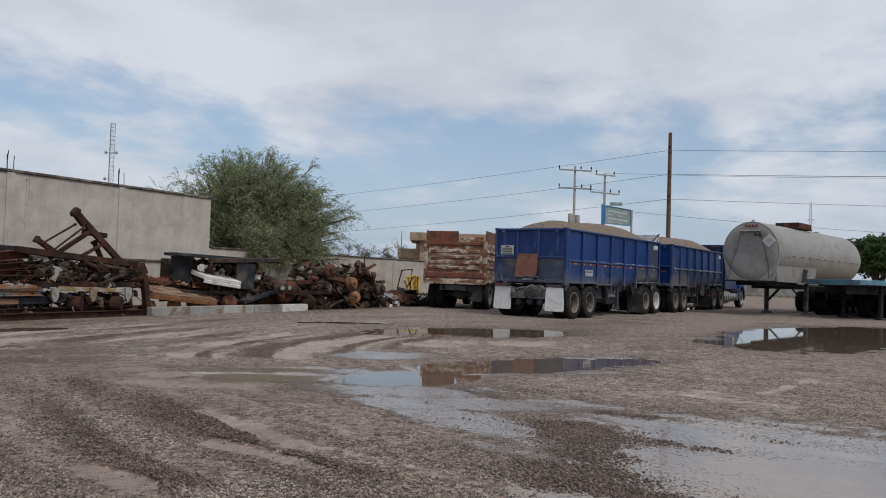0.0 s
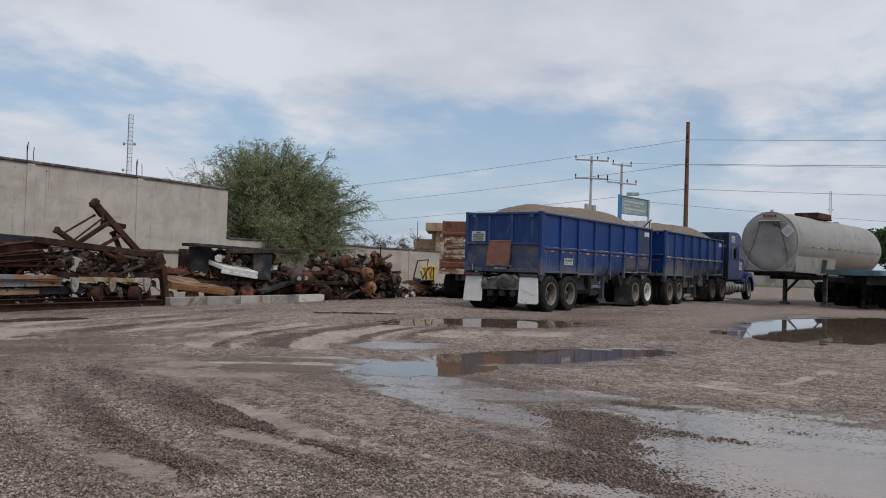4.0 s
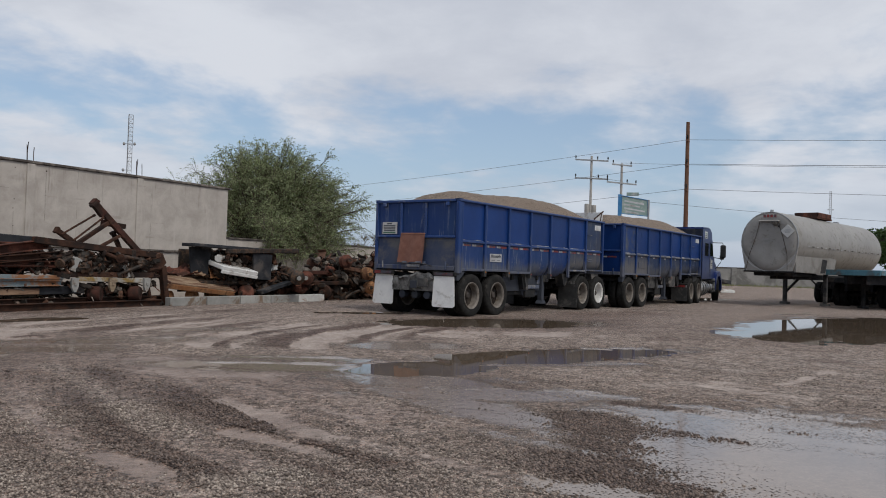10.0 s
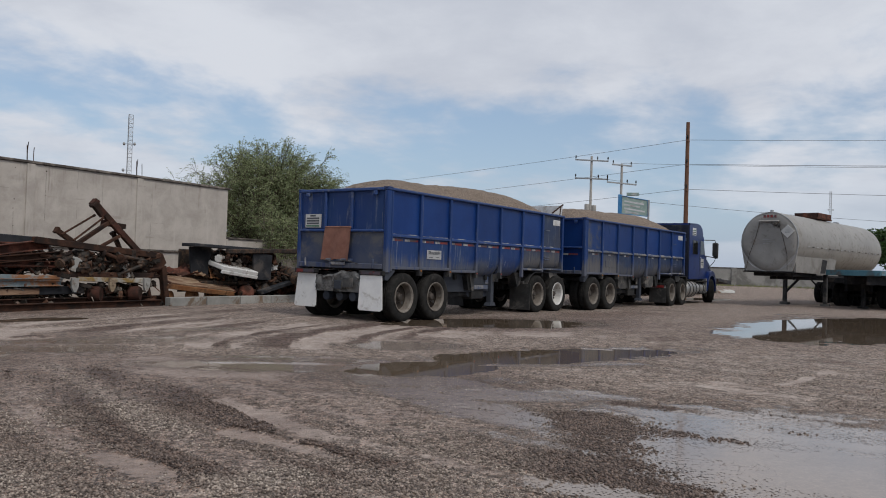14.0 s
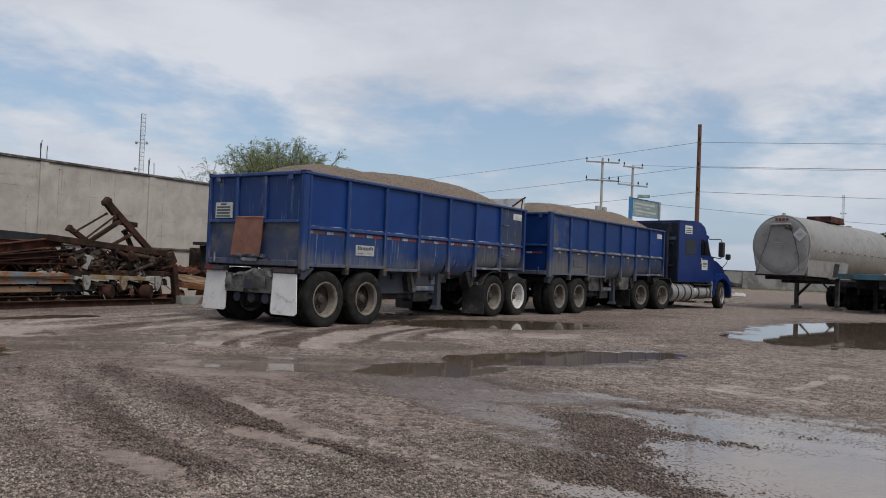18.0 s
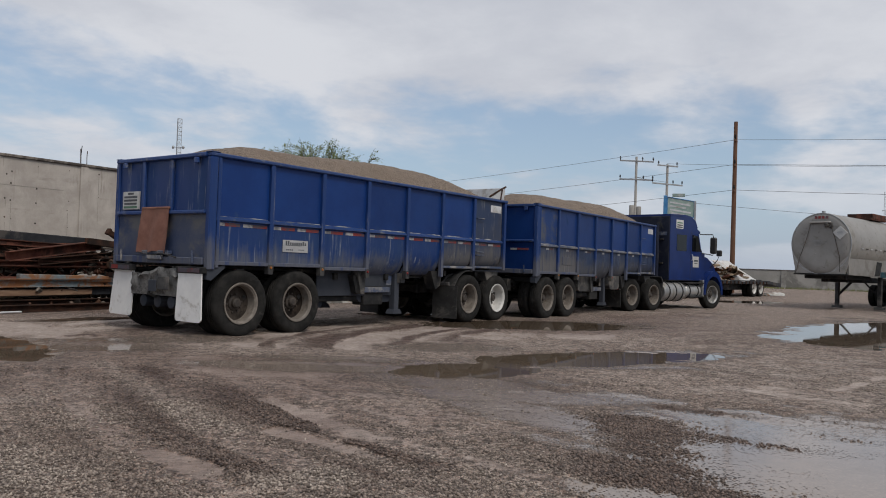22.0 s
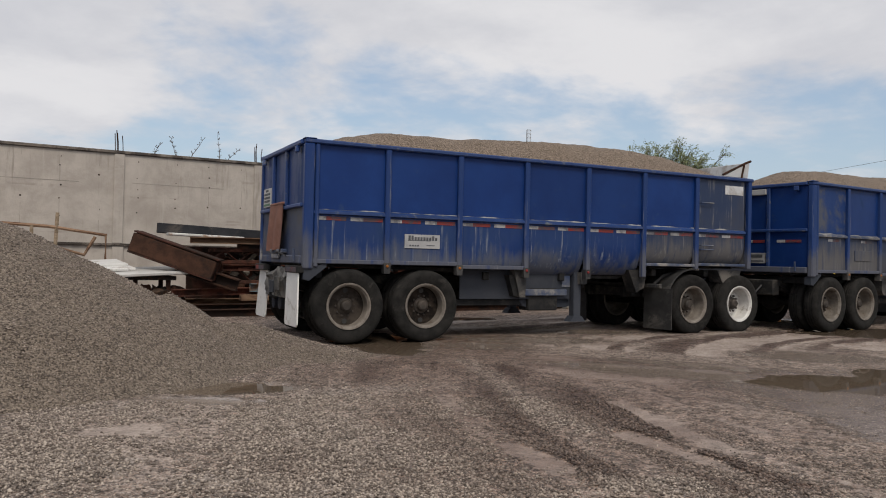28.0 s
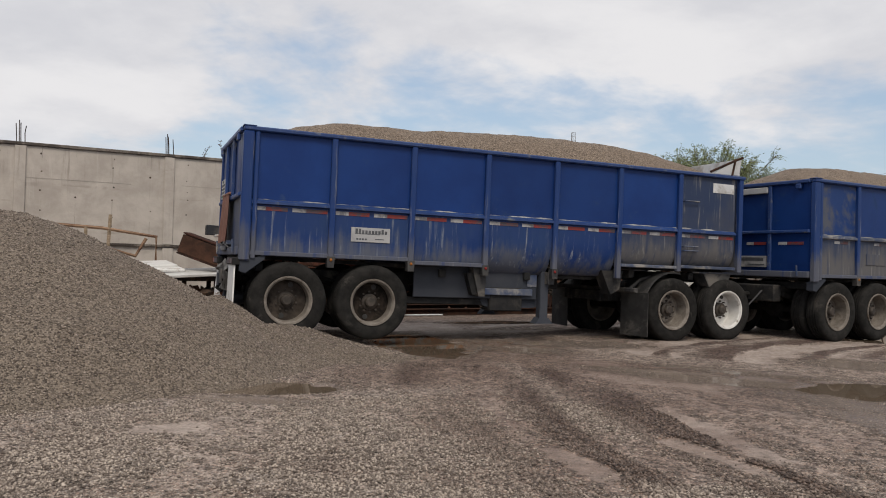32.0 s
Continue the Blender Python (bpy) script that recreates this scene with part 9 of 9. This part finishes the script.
def passing_car():
    paint = surface("grey_car_paint", (0.014, 0.014, 0.015), (0.022, 0.022, 0.023), 2.0, 0.35)
    root = thing("car", "black car passing along the road by the far wall", "car")
    part("body", Mesh().prism([(-2.1, 0.25), (2.1, 0.25), (2.18, 0.5), (2.1, 0.72), (1.15, 0.92), (-1.8, 0.98), (-2.12, 0.9), (-2.18, 0.5)], 1, -0.85, 0.85), paint, root)
    part("cabin", Mesh().prism([(-1.75, 0.97), (1.1, 0.92), (0.45, 1.40), (-0.2, 1.47), (-1.15, 1.42)], 1, -0.74, 0.74), GLASS, root)
    part("roof", Mesh().prism([(-1.2, 1.41), (-0.2, 1.475), (0.5, 1.40), (0.46, 1.44), (-0.2, 1.515), (-1.2, 1.455)], 1, -0.73, 0.73), paint, root)
    part("sill", Mesh().box(-1.0, 1.0, -0.86, 0.86, 0.2, 0.32, 0.02), PLASTIC, root)
    for px in (-1.32, 1.36):
        for s in (-1, 1):
            tyre = part("wheel", Mesh().lathe([(0.0, -0.1), (0.2, -0.1), (0.32, -0.09), (0.32, 0.09), (0.0, 0.1)], 18), TYRE, root, at=pose(px, s * 0.82, 0.32))
            part("hubcap", Mesh().lathe([(0.0, -0.02), (0.19, -0.01), (0.19, 0.01), (0.0, 0.02)], 14), GALV, tyre, at=pose(0, s * 0.1, 0))
    return root


CAR = passing_car()

# grass strip along the far wall
tuft = Mesh()
rr = random.Random(8)
for i in range(5000):
    q = rr.uniform(-4, 46)
    x, y = 21.4 + q * 0.978 + rr.gauss(0, 0.3), 65.4 - q * 0.208 - abs(rr.gauss(0, 0.5))
    h, a = rr.uniform(0.1, 0.35), rr.uniform(0, 6.28)
    o = len(tuft.v)
    tuft.v += [(x - 0.04 * math.cos(a), y - 0.04 * math.sin(a), 0.2), (x + 0.04 * math.cos(a), y + 0.04 * math.sin(a), 0.2), (x + rr.gauss(0, 0.06), y, 0.25 + h)]
    tuft.f.append((o, o + 1, o + 2))
gm = bpy.data.meshes.new("grass")
gm.from_pydata(tuft.v, [], tuft.f)
gm.materials.append(GRASS_MAT)
tagged(new("grass", gm), "rough green grass strip along the far wall", "grass", kind="stuff")


# ---- what moves ----
# seconds; rear trailer x, y, heading, lift of its tail; dolly heading; front trailer x, y, heading; tractor heading
TRAIN = [
    (0, 2.709, 24.209, 55.19, 0.000, 56.06, 8.176, 31.907, 56.93, 56.20),
    (1, 2.345, 23.675, 55.30, 0.000, 56.17, 7.785, 31.306, 57.03, 55.80),
    (2, 1.990, 23.137, 55.41, 0.000, 56.27, 7.382, 30.711, 57.12, 55.40),
    (3, 1.613, 22.596, 55.49, 0.000, 56.35, 6.977, 30.121, 57.22, 55.00),
    (4, 1.232, 22.045, 55.52, 0.000, 56.41, 6.592, 29.533, 57.29, 53.83),
    (5, 0.855, 21.487, 55.54, 0.000, 56.43, 6.217, 28.949, 57.32, 52.67),
    (6, 0.471, 20.928, 55.60, 0.000, 56.44, 5.845, 28.372, 57.27, 51.50),
    (7, 0.091, 20.375, 55.73, 0.000, 56.42, 5.479, 27.800, 57.11, 54.83),
    (8, -0.274, 19.832, 55.88, 0.000, 56.35, 5.111, 27.231, 56.83, 58.17),
    (9, -0.656, 19.297, 55.96, 0.000, 56.19, 4.722, 26.669, 56.41, 61.50),
    (10, -1.053, 18.759, 55.99, 0.000, 55.95, 4.320, 26.111, 55.90, 61.00),
    (11, -1.425, 18.208, 56.05, 0.000, 55.70, 3.921, 25.555, 55.34, 60.50),
    (12, -1.802, 17.645, 56.27, 0.000, 55.52, 3.532, 24.997, 54.78, 60.00),
    (13, -2.166, 17.070, 56.59, 0.000, 55.43, 3.135, 24.439, 54.26, 60.50),
    (14, -2.522, 16.490, 57.01, 0.000, 55.44, 2.736, 23.879, 53.87, 57.75),
    (15, -2.873, 15.903, 57.48, 0.000, 55.57, 2.339, 23.313, 53.67, 55.00),
    (16, -3.227, 15.307, 57.88, 0.000, 55.82, 1.949, 22.743, 53.77, 51.25),
    (17, -3.590, 14.708, 58.12, 0.000, 56.19, 1.545, 22.176, 54.27, 47.50),
    (18, -3.965, 14.112, 58.19, 0.000, 56.66, 1.146, 21.611, 55.13, 44.75),
    (19, -4.346, 13.525, 58.12, 0.000, 57.20, 0.767, 21.045, 56.27, 42.00),
    (20, -4.701, 12.960, 58.07, 0.000, 57.81, 0.414, 20.476, 57.55, 45.80),
    (21, -5.039, 12.417, 58.01, 0.000, 58.36, 0.081, 19.906, 58.72, 47.87),
    (22, -5.398, 11.879, 57.84, 0.000, 58.78, -0.243, 19.339, 59.73, 49.93),
    (23, -5.794, 11.340, 57.58, 0.000, 59.16, -0.575, 18.781, 60.74, 52.00),
    (24, -6.162, 10.825, 57.31, 0.000, 59.50, -0.870, 18.238, 61.69, 57.25),
    (25, -6.547, 10.323, 57.06, 0.000, 59.77, -1.176, 17.718, 62.47, 62.50),
    (26, -6.958, 9.834, 56.79, 0.000, 59.83, -1.530, 17.223, 62.86, 63.50),
    (27, -7.366, 9.351, 56.32, 0.000, 59.57, -1.891, 16.741, 62.81, 63.00),
    (28, -7.803, 8.857, 55.71, 0.014, 59.10, -2.231, 16.276, 62.49, 62.50),
    (28.5, -8.000, 8.629, 55.42, 0.030, 58.85, -2.382, 16.052, 62.28, 61.88),
    (29, -8.167, 8.426, 55.18, 0.048, 58.64, -2.516, 15.835, 62.09, 61.25),
    (29.5, -8.327, 8.236, 55.01, 0.067, 58.46, -2.642, 15.625, 61.92, 60.62),
    (30, -8.482, 8.056, 54.86, 0.084, 58.32, -2.762, 15.423, 61.79, 60.00),
    (30.5, -8.622, 7.900, 54.77, 0.097, 58.22, -2.868, 15.230, 61.68, 59.88),
    (31, -8.725, 7.785, 54.73, 0.107, 58.16, -2.935, 15.049, 61.60, 59.75),
    (31.5, -8.742, 7.743, 54.73, 0.115, 58.17, -2.952, 15.007, 61.60, 59.62),
    (32, -8.697, 7.756, 54.78, 0.121, 58.19, -2.907, 15.020, 61.60, 59.50),
]
DOLLY_X, KING_X = 7.462, 7.60


def motions():
    rear, dolly, front, head = [], [], [], []
    dist = {ob: 0.0 for ob in (REAR_TRAILER, DOLLY, FRONT_TRAILER, TRACTOR)}
    rolls = {ob: [] for ob in dist}
    before = None
    for t, ax, ay, ah, lift, dh, bx, by, bh, th in TRAIN:
        a, b = pose(ax, ay, lift, 0, math.degrees(lift / L), ah), pose(bx, by, 0, 0, 0, bh)
        rear.append((t, a))
        front.append((t, b))
        d, k = a @ Vector((DOLLY_X, 0, 0)), b @ Vector((KING_X, 0, 0))
        dolly.append((t, pose(d.x, d.y, 0, 0, 0, dh)))
        head.append((t, pose(k.x, k.y, 0, 0, 0, th)))
        now = {REAR_TRAILER: (ax, ay), DOLLY: (d.x, d.y), FRONT_TRAILER: (bx, by), TRACTOR: (k.x, k.y)}
        for ob in dist:
            if before:
                dist[ob] += math.hypot(now[ob][0] - before[ob][0], now[ob][1] - before[ob][1])
            rolls[ob].append((t, -math.degrees(dist[ob] / WHEEL_R)))
        before = now
    walk(REAR_TRAILER, rear)
    walk(REAR_LOAD, rear)
    walk(RAG, rear)
    walk(FRONT_TRAILER, front)
    walk(FRONT_LOAD, front)
    walk(DOLLY, dolly)
    walk(TRACTOR, head)
    # the car waits beyond the trucks, crosses the gap and leaves
    car = []
    for t, q in ((0.0, -9.2), (4.6, -9.2), (5.2, -7.2), (5.7, -3.6), (6.1, 0.0), (6.6, 4.6), (7.2, 10.1), (8.0, 17.5), (9.0, 26.5), (10.0, 34.0), (11.0, 36.5), (32.0, 36.5)):
        x, y = 20.6 + 0.978 * q, 51.0 - 0.208 * q
        car.append((t, pose(x, y, float(ground_height(np.array([x]), np.array([y]))[0][0]), 0, 0, -12)))
    walk(CAR, car)
    # front wheels' steering, degrees to the left
    steer = [(0, 0), (5, 4), (9, 10), (12, 22), (15, 34), (17, 36), (19, -8), (20, -14), (24, -6), (28, 4), (32, 0)]
    for ob, (x, y, z), flip, steers in ROLLING:
        keys = []
        for i, (t, ang) in enumerate(rolls[ob.parent]):
            turn = float(np.interp(t, [q[0] for q in steer], [q[1] for q in steer])) if steers else 0.0
            keys.append((t, pose(x, y, z, 0, 0, turn) @ pose(0, 0, 0, 0, ang, 0) @ pose(0, 0, 0, 0, 0, flip)))
        walk(ob, keys)


motions()
